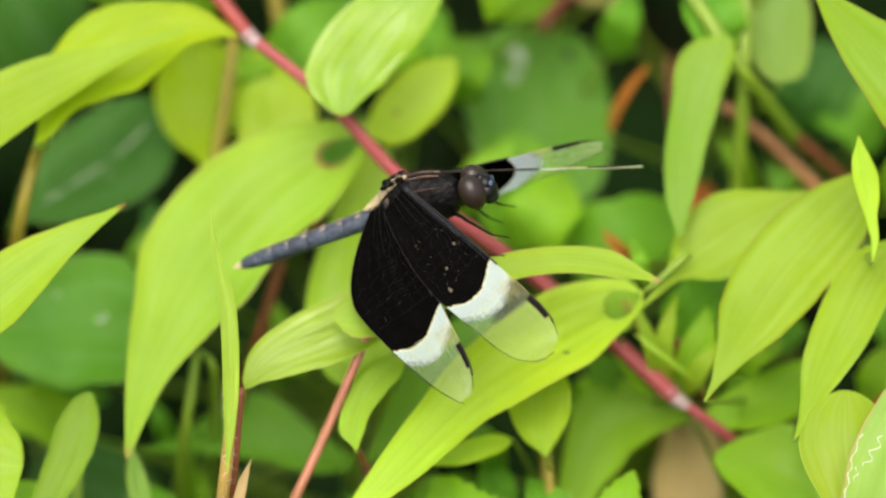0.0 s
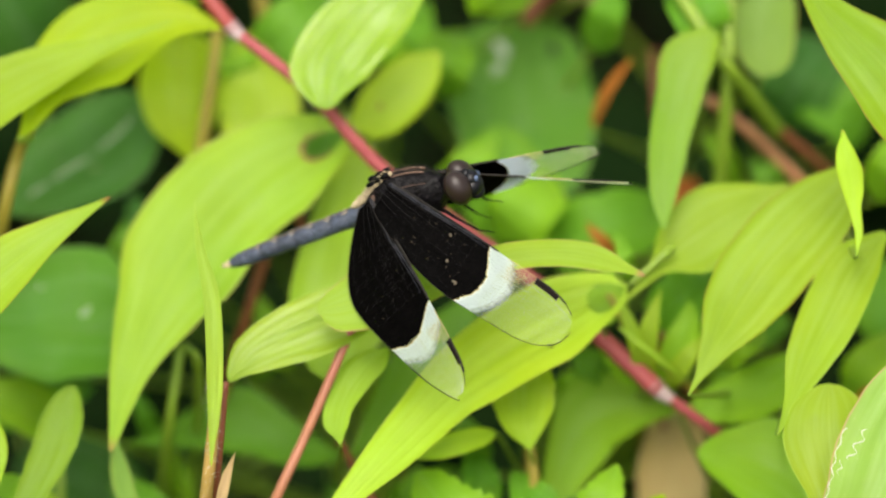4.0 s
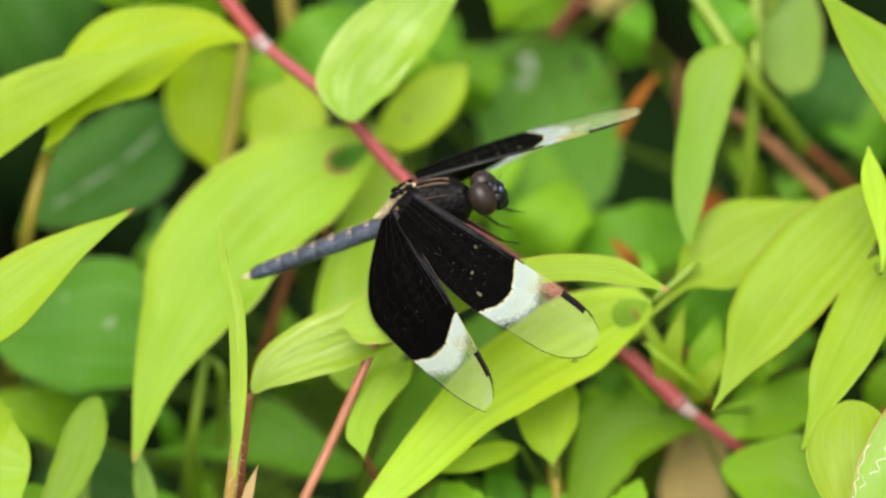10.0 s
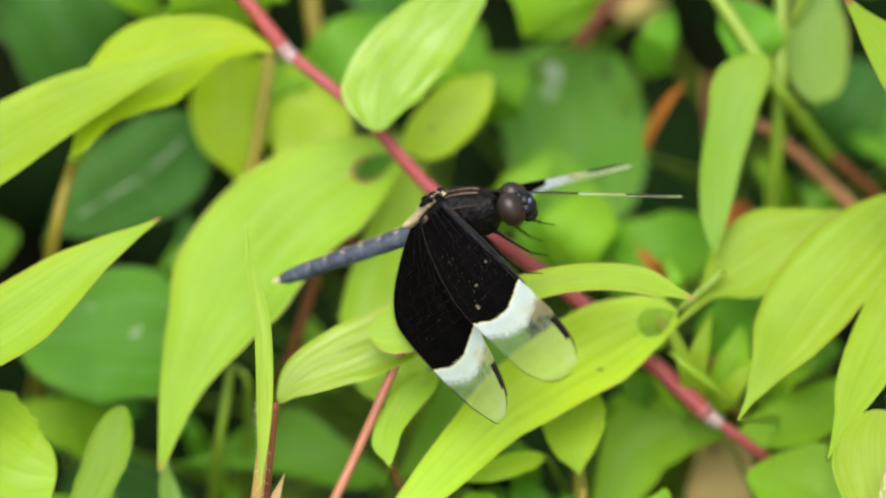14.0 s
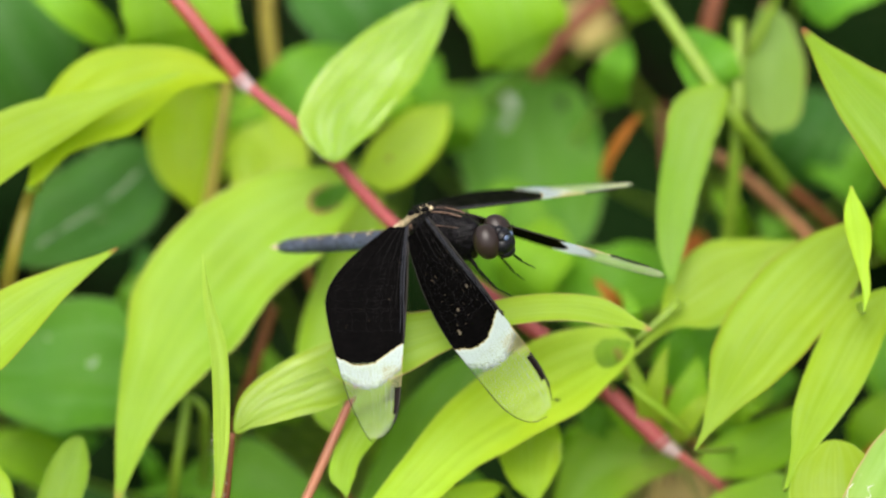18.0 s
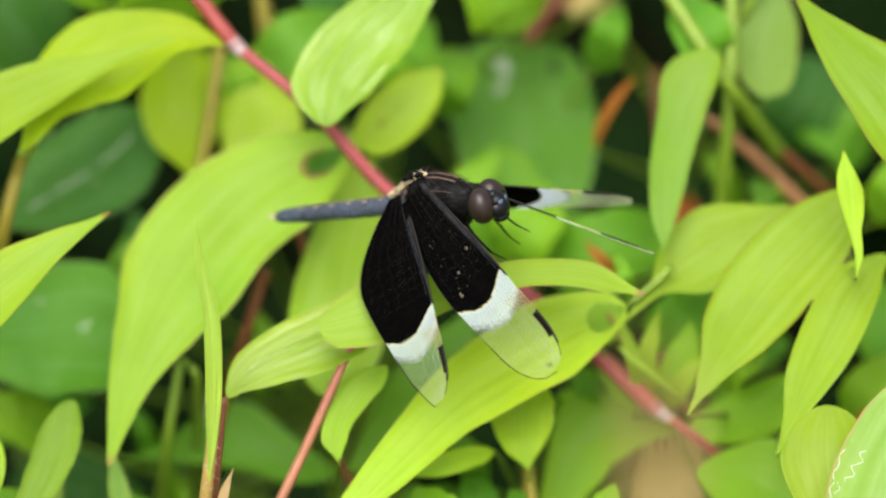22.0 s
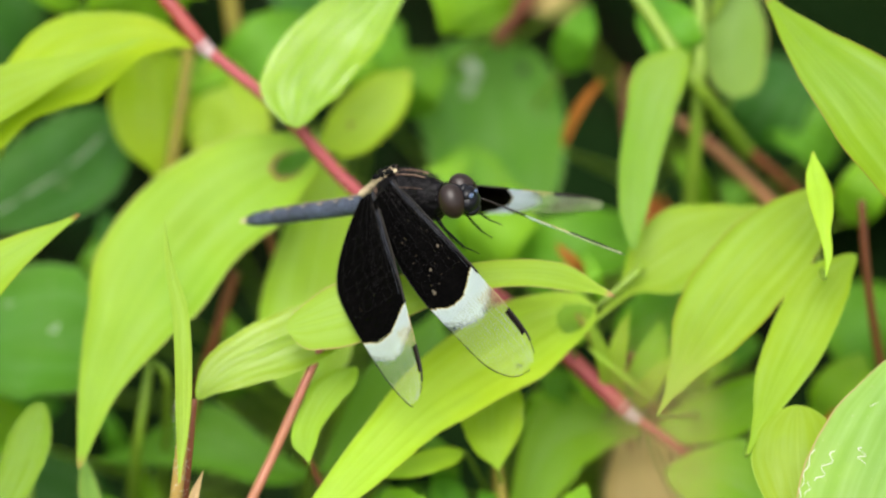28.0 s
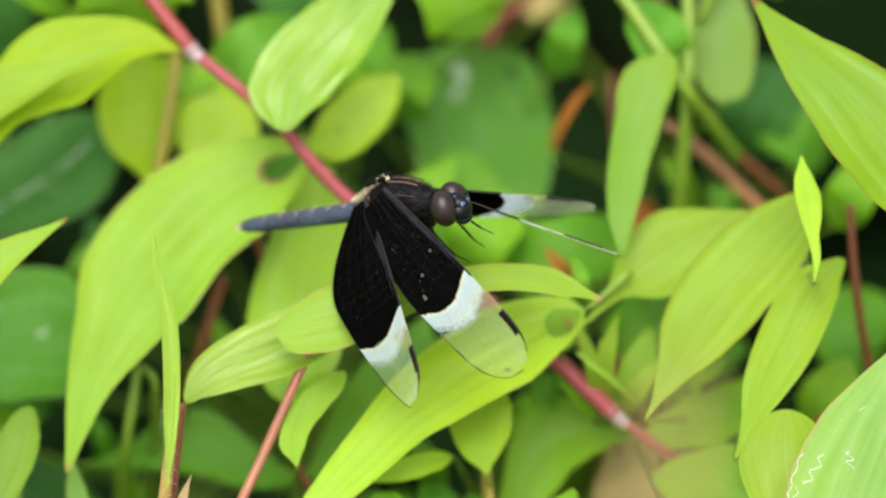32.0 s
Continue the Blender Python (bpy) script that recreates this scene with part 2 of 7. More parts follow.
RED_EDGE = (0.22, 0.05, 0.03)
M = {
    'bright': leaf_material("leaf_bright_green", (0.240, 0.405, 0.02), (0.40, 0.56, 0.08), (0.42, 0.62, 0.016), 8),
    'browned': leaf_material("leaf_bright_green_brown_edge", (0.225, 0.385, 0.024), (0.38, 0.53, 0.09), (0.38, 0.57, 0.016), 8, (0.30, 0.24, 0.06), 0.46, 0.36),
    'grassy': leaf_material("leaf_clear_green", (0.152, 0.288, 0.014), (0.24, 0.40, 0.05), (0.27, 0.48, 0.012), 6, None, 0.42, 0.34, 0.15, 0.3),
    'pink_rim': leaf_material("leaf_bright_green_pink_rim", (0.240, 0.405, 0.022), (0.40, 0.56, 0.09), (0.42, 0.62, 0.016), 7, (0.40, 0.17, 0.11), 0.42, 0.4, 0.0, 0.24, 0.0, 0.94),
    'rimmed': leaf_material("leaf_bright_green_red_rim", (0.240, 0.405, 0.022), (0.40, 0.56, 0.09), (0.42, 0.64, 0.012), 7, RED_EDGE),
    'glossy': leaf_material("leaf_glossy_green", (0.22, 0.40, 0.02), (0.38, 0.56, 0.09), (0.40, 0.63, 0.012), 8, None, 0.28, 0.38, 0.0, 0.8, 0.35),
    'shiny': leaf_material("leaf_shiny_green", (0.24, 0.41, 0.024), (0.40, 0.57, 0.09), (0.42, 0.63, 0.016), 8, None, 0.34, 0.38, 0.0, 0.5, 0.16),
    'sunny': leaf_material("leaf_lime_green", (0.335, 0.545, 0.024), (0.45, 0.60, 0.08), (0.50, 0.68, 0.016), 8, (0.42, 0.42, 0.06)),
    'fresh': leaf_material("leaf_fresh_green_red_rim", (0.18, 0.36, 0.014), (0.30, 0.48, 0.06), (0.32, 0.58, 0.008), 7, RED_EDGE),
    'cool': leaf_material("leaf_cool_green", (0.078, 0.215, 0.018), (0.15, 0.29, 0.08), (0.11, 0.33, 0.02), 4, None, 0.45, 0.3, 0.35, 0.14),
    'yellow': leaf_material("leaf_yellow_green", (0.275, 0.455, 0.007), (0.45, 0.56, 0.04), (0.52, 0.68, 0.005), 7),
    'pale': leaf_material("leaf_pale_green", (0.28, 0.45, 0.045), (0.42, 0.58, 0.13), (0.42, 0.63, 0.03), 9),
    'soft': leaf_material("leaf_grass_green", (0.180, 0.385, 0.016), (0.25, 0.46, 0.05), (0.30, 0.58, 0.008), 6, None, 0.45, 0.36, 0.15, 0.2),
    'sage': leaf_material("leaf_sage_green_pink_edge", (0.155, 0.295, 0.045), (0.28, 0.42, 0.12), (0.24, 0.44, 0.035), 6, (0.36, 0.17, 0.10), 0.5, 0.34, 0.3, 0.2),
    'mid': leaf_material("leaf_mid_green", (0.104, 0.275, 0.016), (0.15, 0.34, 0.05), (0.17, 0.43, 0.01), 5, None, 0.42, 0.32, 0.3, 0.14),
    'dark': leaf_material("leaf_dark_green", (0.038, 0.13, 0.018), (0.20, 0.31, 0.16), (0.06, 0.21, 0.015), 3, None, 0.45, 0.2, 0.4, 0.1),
    # leaf green taken almost to black: deep shade put into the colour
    'shade': leaf_material("leaf_painted_shade", (0.0045, 0.013, 0.003), (0.008, 0.018, 0.005), (0.006, 0.02, 0.002), 3, None, 0.7, 0.1, 0.2, 0.01),
    'spotted': leaf_material("leaf_pale_pink_edge", (0.19, 0.37, 0.06), (0.32, 0.50, 0.15), (0.30, 0.54, 0.05), 10, (0.42, 0.2, 0.12), 0.42, 0.3, 0.25),
    'tan': leaf_material("leaf_dry_tan", (0.34, 0.28, 0.11), (0.42, 0.35, 0.15), (0.38, 0.28, 0.08), 4, None, 0.7, 0.2, 0.4, 0.1),
    'straw': leaf_material("leaf_withered_straw", (0.46, 0.36, 0.17), (0.52, 0.42, 0.22), (0.46, 0.34, 0.13), 4, None, 0.7, 0.3, 0.2, 0.1),
    'orange': leaf_material("leaf_dry_orange", (0.30, 0.11, 0.02), (0.36, 0.17, 0.05), (0.38, 0.14, 0.02), 4, None, 0.6, 0.3, 0.2, 0.1),
    'rose': plain("stem_rose_red", (0.36, 0.075, 0.085), 0.45, 0, 0.55, 700, 0.3, 0.08, 0.0, (0.28, 0.045, 0.04)),
    'red': plain("stem_crimson", (0.34, 0.045, 0.045), 0.38, 0, 0.6, 900, 0.45, 0.06, 0.1, (0.24, 0.05, 0.03)),
    'pink': plain("stem_pink_brown", (0.36, 0.095, 0.075), 0.42, 0, 0.6, 300, 0.4, 0.05, 0.0, (0.40, 0.22, 0.09), 0.2),
    'rust': plain("stem_rust", (0.24, 0.07, 0.03), 0.5, 0, 0.6, 900, 0.4, 0.05),
    'amber': plain("stem_amber", (0.30, 0.245, 0.03), 0.5, 0, 0.6, 900, 0.4, 0.05),
    'sheath': plain("sheath_pale_straw_green", (0.36, 0.38, 0.10), 0.5, 0, 0.7, 900, 0.3, 0.05, 0.0, (0.40, 0.22, 0.06)),
    'ochre': plain("sheath_red_ochre", (0.40, 0.22, 0.06), 0.5, 0, 0.7, 400, 0.3, 0.05, 0.0, (0.36, 0.34, 0.09), 0.2),
    'stalk': plain("stem_green", (0.20, 0.32, 0.025), 0.45, 0, 0.7, 900, 0.4, 0.05),
    'node': plain("stem_node_white", (0.46, 0.34, 0.34), 0.6, 0, 0.7, 1500, 0.3, 0.08),
    'chalk': plain("chalk_white_residue", (0.40, 0.47, 0.36), 0.8, 0, 0.8, 2000, 0.2, 0.05),
    'rot': plain("leaf_rot_dark", (0.03, 0.045, 0.012), 0.8),
    'hair': plain("fine_hair_pale", (0.7, 0.66, 0.55), 0.5),
}


# ---- building blocks; lengths in millimetres ----
def mesh_object(name, bm, material, parent=None, label="", smooth=True):
    me = bpy.data.meshes.new(name)
    bm.to_mesh(me)
    bm.free()
    if smooth:
        me.polygons.foreach_set("use_smooth", [True] * len(me.polygons))
    me.materials.append(material)
    ob = new(name, me)
    ob.parent = parent
    if label:
        ob["label"] = label
    return ob


part = mesh_object


def thing(name, label, category, group="", at=(0, 0, 0)):
    ob = new(name)
    ob.empty_display_size = 0.005
    ob.location = at
    return tagged(ob, label, category, group)


def mmv(p):
    return Vector(p) * 0.001


def bezier(a, m, b, t):
    """The curve from a to b that passes m half way."""
    c = 2 * m - 0.5 * (a + b)
    return (1 - t) ** 2 * a + 2 * t * (1 - t) * c + t * t * b


def smooth_line(points, n):
    """A Catmull-Rom line through the points."""
    pts = [points[0] * 2 - points[1]] + points + [points[-1] * 2 - points[-2]]
    out = []
    for i in range(1, len(pts) - 2):
        p0, p1, p2, p3 = pts[i - 1:i + 3]
        for k in range(n):
            t = k / n
            out.append(0.5 * (2 * p1 + (p2 - p0) * t + (2 * p0 - 5 * p1 + 4 * p2 - p3) * t * t + (3 * p1 - p0 - 3 * p2 + p3) * t ** 3))
    return out + [points[-1]]


def tube_into(bm, line, radii, sides=10, cap=True):
    """Sweeps a ring along the line (metres)."""
    n = len(line)
    side = None
    rings = []
    for i, p in enumerate(line):
        d = (line[min(i + 1, n - 1)] - line[max(i - 1, 0)]).normalized()
        if side is None:
            side = d.orthogonal().normalized()
        side = (side - d * side.dot(d)).normalized()
        up = d.cross(side)
        r = radii[i] if isinstance(radii, (list, tuple)) else radii
        rings.append([bm.verts.new(p + (side * math.cos(a) + up * math.sin(a)) * r)
                      for a in (2 * math.pi * k / sides for k in range(sides))])
    for a, b in zip(rings, rings[1:]):
        for k in range(sides):
            bm.faces.new((a[k], a[(k + 1) % sides], b[(k + 1) % sides], b[k]))
    if cap:
        bm.faces.new(rings[0][::-1])
        bm.faces.new(rings[-1])


def stem(parent, points, r0, r1, material, name="stem", label="", n=8, wobble=0.02):
    """A round stem through the points, with slight swellings."""
    line = smooth_line([mmv(p) for p in points], n)
    k = len(line)
    radii = [0.001 * (r0 + (r1 - r0) * i / (k - 1)) * (1 + wobble * math.sin(i * 2.1)) for i in range(k)]
    bm = bmesh.new()
    tube_into(bm, line, radii)
    return part(name, bm, M[material], parent, label)


FACES = {}


def leaf(parent, base, mid, tip, side, width, material, a=0.6, b=0.8, fold=0.12, ripple=0.04, stalk=None, rough=0.12, teeth=0):
    """A blade: midrib base-mid-tip, side the direction of its width, a and b the fullness at base and tip."""
    p0, p1, p2 = mmv(base), mmv(mid), mmv(tip)
    sd = Vector(side).normalized()
    peak = (a / (a + b)) ** a * (b / (a + b)) ** b
    bm = bmesh.new()
    uvl = bm.loops.layers.uv.new("UVMap")
    ph = random.uniform(0, 6.28)
    nu, nv = 34, 12
    grid = {}
    for i in range(nu + 1):
        for j in range(nv + 1):
            t, s = i / nu, 2 * j / nv - 1
            w = t ** a * (1 - t) ** b / peak * width * 0.0005
            w *= 1 + rough * (noise.noise(Vector((t * 3.5, ph, 0 if s > 0 else 5))) + 0.5 * noise.noise(Vector((t * 11, ph, 0 if s > 0 else 5))))
            if teeth:
                w *= 1 + 0.22 * (((t * teeth) % 1) - 0.5) * abs(s) ** 3
            p = bezier(p0, p1, p2, t) + sd * (0.00004 * width * math.sin(t * 6.2 + ph) * t)
            d = (bezier(p0, p1, p2, min(t + 0.02, 1)) - bezier(p0, p1, p2, max(t - 0.02, 0))).normalized()
            x = (sd - d * sd.dot(d)).normalized()
            up = d.cross(x)
            if up.z < 0:
                up = -up
            wave = math.sin(t * 11 + ph + (1.7 if s > 0 else 0)) * ripple * abs(s) ** 1.5
            q = p + x * (w * s) + up * (w * (fold * abs(s) + wave))
            grid[i, j] = bm.verts.new(q)
    for i in range(nu):
        for j in range(nv):
            c = [(i, j), (i + 1, j), (i + 1, j + 1), (i, j + 1)]
            f = bm.faces.new([grid[k] for k in c])
            for lp, k in zip(f.loops, c):
                lp[uvl].uv = (k[0] / nu, k[1] / nv)
    bmesh.ops.remove_doubles(bm, verts=bm.verts, dist=1e-7)
    ob = part("leaf", bm, M[material], parent)
    if stalk:
        petiole(ob, p0, (p0 - bezier(p0, p1, p2, 0.08)).normalized(), mmv(stalk))
    return ob


def along(values, t):
    """The value at t (0 to 1) of half widths given at seven places along a blade, zero at both ends."""
    ts = (0.0, 0.06, 0.18, 0.34, 0.5, 0.66, 0.82, 0.94, 1.0)
    vs = [0.0] + [v * v for v in values] + [0.0]
    k = max(i for i in range(8) if ts[i] <= t)
    slope = []
    for i in (k, k + 1):
        if 0 < i < 8:
            a, b = (vs[i] - vs[i - 1]) / (ts[i] - ts[i - 1]), (vs[i + 1] - vs[i]) / (ts[i + 1] - ts[i])
            slope.append(0.0 if a * b <= 0 else 2 * a * b / (a + b))
        else:
            slope.append((vs[k + 1] - vs[k]) / (ts[k + 1] - ts[k]))
    h = ts[k + 1] - ts[k]
    u = (t - ts[k]) / h
    w = vs[k] * (1 + 2 * u) * (1 - u) ** 2 + slope[0] * h * u * (1 - u) ** 2 + vs[k + 1] * u * u * (3 - 2 * u) + slope[1] * h * u * u * (u - 1)
    return math.sqrt(max(w, 0.0))


def blade(parent, spine, left, right, facing, material, fold=0.1, ripple=0.04, arch=0.04, cup=0.0, corrugated=0.0, rough=0.03, teeth=0, holes=(), stalk=None, nu=36, nv=12, label=""):
    """A leaf along its spine, with the half widths of its two sides, its upper face turned to facing; corrugated: the depth of the pleats along its veins."""
    line = smooth_line([mmv(p) for p in spine], 24)
    n = len(line) - 1
    top = Vector(facing).normalized()
    length = sum((b - a).length for a, b in zip(line, line[1:]))
    ph = random.uniform(0, 6.28)
    bm = bmesh.new()
    uvl = bm.loops.layers.uv.new("UVMap")
    grid = {}
    for i in range(nu + 1):
        for j in range(nv + 1):
            t, s = i / nu if nu >= 50 else 0.5 - 0.5 * math.cos(math.pi * i / nu), 2 * j / nv - 1
            gone = False
            for hu, hv, ru, rv in holes:
                q = Vector(((t - hu) / ru, (s - hv) / rv))
                if q.length < 1:
                    if q.length < 0.45:
                        gone = True
                    else:
                        q.normalize()
                        t, s = hu + q.x * ru, hv + q.y * rv
            t = min(max(t, 0.0), 1.0)
            f = t * n
            k = min(int(f), n - 1)
            p = line[k].lerp(line[k + 1], f - k)
            d = (line[min(k + 2, n)] - line[max(k - 1, 0)]).normalized()
            x = top.cross(d).normalized()
            up = d.cross(x)
            w = 0.001 * along(left if s > 0 else right, t)
            half = 0.0005 * (along(left, t) + along(right, t))
            side = 0 if s > 0 else 5
            w *= 1 + rough * (noise.noise(Vector((t * 5, ph, side))) + 0.7 * noise.noise(Vector((t * 17, ph, side))))
            if teeth:
                w *= 1 + 0.09 * (((t * teeth) % 1) - 0.5) * abs(s) ** 3
            lift = fold * abs(s) + math.sin(t * 11 + ph + (1.7 if s > 0 else 0)) * ripple * abs(s) ** 1.5 - cup * s * s
            lift += corrugated * math.cos(abs(s) * 15 + ph) * (1 - abs(s) ** 3)
            lift += 0.13 * noise.noise(Vector((t * 3, s * 1.2, ph))) + 0.03 * noise.noise(Vector((t * 9, s * 3, ph)))
            q = p + x * (w * s) + up * (half * lift + arch * length * math.sin(math.pi * t))
            grid[i, j] = None if gone else (bm.verts.new(q), t, s)
    for i in range(nu):
        for j in range(nv):
            c = [grid[i, j], grid[i + 1, j], grid[i + 1, j + 1], grid[i, j + 1]]
            if any(k is None for k in c):
                continue
            f = bm.faces.new([k[0] for k in c])
            for lp, k in zip(f.loops, c):
                lp[uvl].uv = (k[1], k[2] * 0.5 + 0.5)
    face = {k: v[0].co.copy() for k, v in grid.items() if v is not None}
    bmesh.ops.remove_doubles(bm, verts=bm.verts, dist=1e-7)
    ob = part("leaf", bm, M[material], parent, label)
    FACES[ob.name] = (face, nu, nv, nu >= 50)
    if stalk:
        petiole(ob, mmv(spine[0]), (line[0] - line[4]).normalized(), mmv(stalk))
    return ob


def petiole(ob, start, way, end):
    """The thin stalk of a leaf, from its base down to the stem."""
    bend = start + way * 0.001
    line = [(1 - t) ** 2 * start + 2 * t * (1 - t) * bend + t * t * end for t in (k / 8 for k in range(9))]
    bm = bmesh.new()
    tube_into(bm, line, [0.00016 + 0.00004 * k for k in range(9)], 6)
    part("petiole", bm, M['stalk'], ob)


def on_leaf(ob, t, s):
    """The place of (t along, s across) on a leaf, and the way up from it."""
    face, nu, nv, even = FACES[ob.name]
    i, j = nu * (t if even else math.acos(1 - 2 * t) / math.pi), (s + 1) / 2 * nv
    i0, j0 = min(int(i), nu - 1), min(int(j), nv - 1)
    while not all(k in face for k in ((i0, j0), (i0 + 1, j0), (i0, j0 + 1))):
        i0 += 1
    a, b, c = face[i0, j0], face[i0 + 1, j0], face[i0, j0 + 1]
    n = (b - a).cross(c - a).normalized()
    if n.y > 0.4 * n.z:
        n = -n
    return a + (b - a) * (i - i0) + (c - a) * (j - j0), n


def splash(ob, t, s, r, count, seed, name="pale_splash", material='chalk'):
    """A dried whitish splash: a few flat drops on a leaf."""
    rnd = random.Random(seed)
    bm = bmesh.new()
    for _ in range(count):
        p, n = on_leaf(ob, t, s)
        q = n.to_track_quat('Z', 'Y').to_matrix()
        p = p + q @ mmv((rnd.gauss(0, r * 0.6), rnd.gauss(0, r), 0.05))
        k = rnd.uniform(0.35, 0.8) * r
        bmesh.ops.create_uvsphere(bm, u_segments=8, v_segments=5, radius=1.0, matrix=Matrix.LocRotScale(p, q.to_quaternion(), mmv((k, k * rnd.uniform(0.6, 1.2), 0.06))))
    return part(name, bm, M[material], ob, "dried whitish splash" if material == 'chalk' else "small decayed spot")


def trail(ob, points, r, seed):
    """A pale broken line left by an insect, wandering over a leaf."""
    rnd = random.Random(seed)
    line = smooth_line([sum((p + n * 0.00003 for p, n in [on_leaf(ob, *q)]), Vector()) for q in points], 5)
    bm = bmesh.new()
    start = 0
    while start < len(line) - 3:
        stop = min(start + rnd.randint(9, 26), len(line))
        piece = line[start:stop]
        tube_into(bm, piece, [0.001 * r * (0.35 + 0.65 * math.sin(math.pi * (k + 0.5) / len(piece))) * rnd.uniform(0.6, 1.25) for k in range(len(piece))], 6)
        start = stop - rnd.choice((1, 1, 0))
    return part("insect_trail", bm, M['hair'], ob, "thin white insect trail")


def hairs(parent, points, count, length, seed):
    """Fine pale hairs standing off a stem."""
    rnd = random.Random(seed)
    line = smooth_line([mmv(p) for p in points], 12)
    bm = bmesh.new()
    for _ in range(count):
        i = rnd.randrange(len(line))
        d = Vector((rnd.gauss(0, 1), rnd.gauss(0, 1), rnd.gauss(0, 1))).normalized()
        tube_into(bm, [line[i] + d * 0.0004, line[i] + d * 0.001 * length * rnd.uniform(0.6, 1.2)], [0.00002, 0.000008], 3, False)
    ob = part("stem_hair", bm, M['hair'], parent)
    return tagged(ob, kind="stuff")


# ---- ground ----
soil = plain("damp_soil", (0.018, 0.013, 0.008), 0.95, 0, 0.5, 180, 0.1, 1.5, 0.0, (0.012, 0.01, 0.007))
bm = bmesh.new()
steps = [-400, -60, -12, -3] + [-0.8 + 0.05 * k for k in range(37)] + [3, 12, 60, 400]
rows = [[bm.verts.new((x, y, 0.006 * noise.noise(Vector((x * 9, y * 9, 0))) if abs(x) < 1 and abs(y) < 1.1 else 0.0)) for x in steps] for y in steps]
for r0, r1 in zip(rows, rows[1:]):
    for k in range(len(steps) - 1):
        bm.faces.new((r0[k], r0[k + 1], r1[k + 1], r1[k]))
tagged(mesh_object("ground", bm, soil), "dark damp soil under the plants", "soil", kind="structure")

# ---- plants ----

red_plant = plant = thing("red_stemmed_plant", "long crimson jointed stem slanting between green leaves", "plant", "")
stem(plant, [(-35.9, 36.4, 197.6), (-31.7, 32.8, 194.1), (-26.1, 28.3, 189.4), (-20.6, 24.3, 183.7)], 0.72, 0.86, 'red', name='internode')
stem(plant, [(-20.6, 24.3, 183.7), (-12.7, 19.7, 179.0), (-5.3, 15.1, 172.4), (1.2, 12.2, 168.3), (10.2, 9.2, 162.2), (18.2, 5.3, 156.6), (23.8, 2.3, 152.4)], 0.62, 1.0, 'rose', name='internode')
stem(plant, [(23.8, 2.3, 152.4), (29.8, 1.4, 147.5), (37.0, 7.5, 135.5), (44.2, 30.8, 109.3)], 0.56, 0.52, 'rose', name='internode')
stem(plant, [(-21.0, 24.6, 184.2), (-20.6, 24.3, 183.7), (-20.1, 24.0, 183.4), (-19.7, 23.8, 183.0)], 0.9, 0.68, 'node', name='node', label='whitish ring at the joint')
stem(plant, [(23.3, 2.6, 152.8), (23.8, 2.3, 152.4), (24.4, 2.0, 152.0), (25.1, 1.9, 151.5)], 1.03, 0.62, 'node', name='node', label='whitish ring at the joint')
stem(plant, [(-8.9, 51.9, -3.0), (-5.8, 42.9, 81.6), (-8.7, 33.9, 166.2)], 1.1, 0.7, 'stalk', 'root_stem')
bitten_leaf = blade(plant, [(-8.3, 22.2, 172.8), (-16.7, 20.2, 167.7), (-23.4, 15.4, 162.6), (-28.2, 8.4, 158.5), (-31.6, -0.3, 155.7), (-33.6, -9.9, 153.7)], (3.90, 6.50, 6.20, 6.63, 4.89, 2.24, 0.83), (3.04, 5.43, 6.73, 6.55, 4.22, 2.09, 0.78), (0.000, -0.512, 0.859), 'browned', fold=0.06, ripple=0.03, arch=0.11, nu=60, nv=24, holes=[(0.062, 0.12, 0.046, 0.32)], label='broad bright green leaf with a bitten hole')
blade(plant, [(-33.2, -3.3, 151.1), (-32.9, -5.1, 149.0), (-32.4, -7.0, 147.2), (-31.6, -9.1, 145.6), (-30.7, -11.3, 144.2), (-30.3, -13.7, 142.9)], (0.27, 0.80, 1.13, 1.06, 1.10, 0.93, 0.31), (0.27, 0.84, 1.17, 1.12, 1.04, 0.81, 0.29), (0.000, -0.620, 0.785), 'sage', fold=0.3)
top_leaf = blade(plant, [(-10.9, 14.1, 180.4), (-10.3, 18.9, 181.9), (-7.8, 22.8, 183.6), (-4.8, 26.3, 185.6), (-1.5, 29.5, 187.8), (1.8, 32.4, 190.3)], (2.40, 4.36, 4.56, 4.11, 3.27, 1.93, 0.67), (1.78, 3.91, 4.34, 4.46, 3.68, 2.31, 0.79), (0.000, -0.476, 0.879), 'glossy', fold=0.1, ripple=0.08, nu=44, corrugated=0.05)
blade(plant, [(-17.1, 28.5, 165.9), (-17.9, 31.2, 166.4), (-18.2, 33.6, 167.7), (-18.6, 35.8, 169.3), (-19.0, 37.8, 171.1), (-18.9, 39.7, 173.2)], (2.01, 4.29, 4.27, 4.02, 3.35, 2.10, 0.77), (2.62, 4.14, 4.37, 4.10, 3.29, 2.19, 0.82), (0.000, -0.548, 0.837), 'sunny', fold=0.2, stalk=(-8.7, 33.9, 166.2))
blade(plant, [(-12.5, 23.5, 166.6), (-12.1, 24.6, 166.9), (-11.7, 25.6, 167.4), (-11.3, 26.4, 168.0), (-10.8, 27.2, 168.7), (-10.4, 28.0, 169.5)], (0.62, 1.85, 2.42, 2.51, 2.33, 1.74, 0.60), (0.67, 1.89, 2.41, 2.51, 2.44, 2.03, 1.42), (0.000, -0.548, 0.837), 'cool', fold=0.1, stalk=(-8.7, 33.9, 166.2))

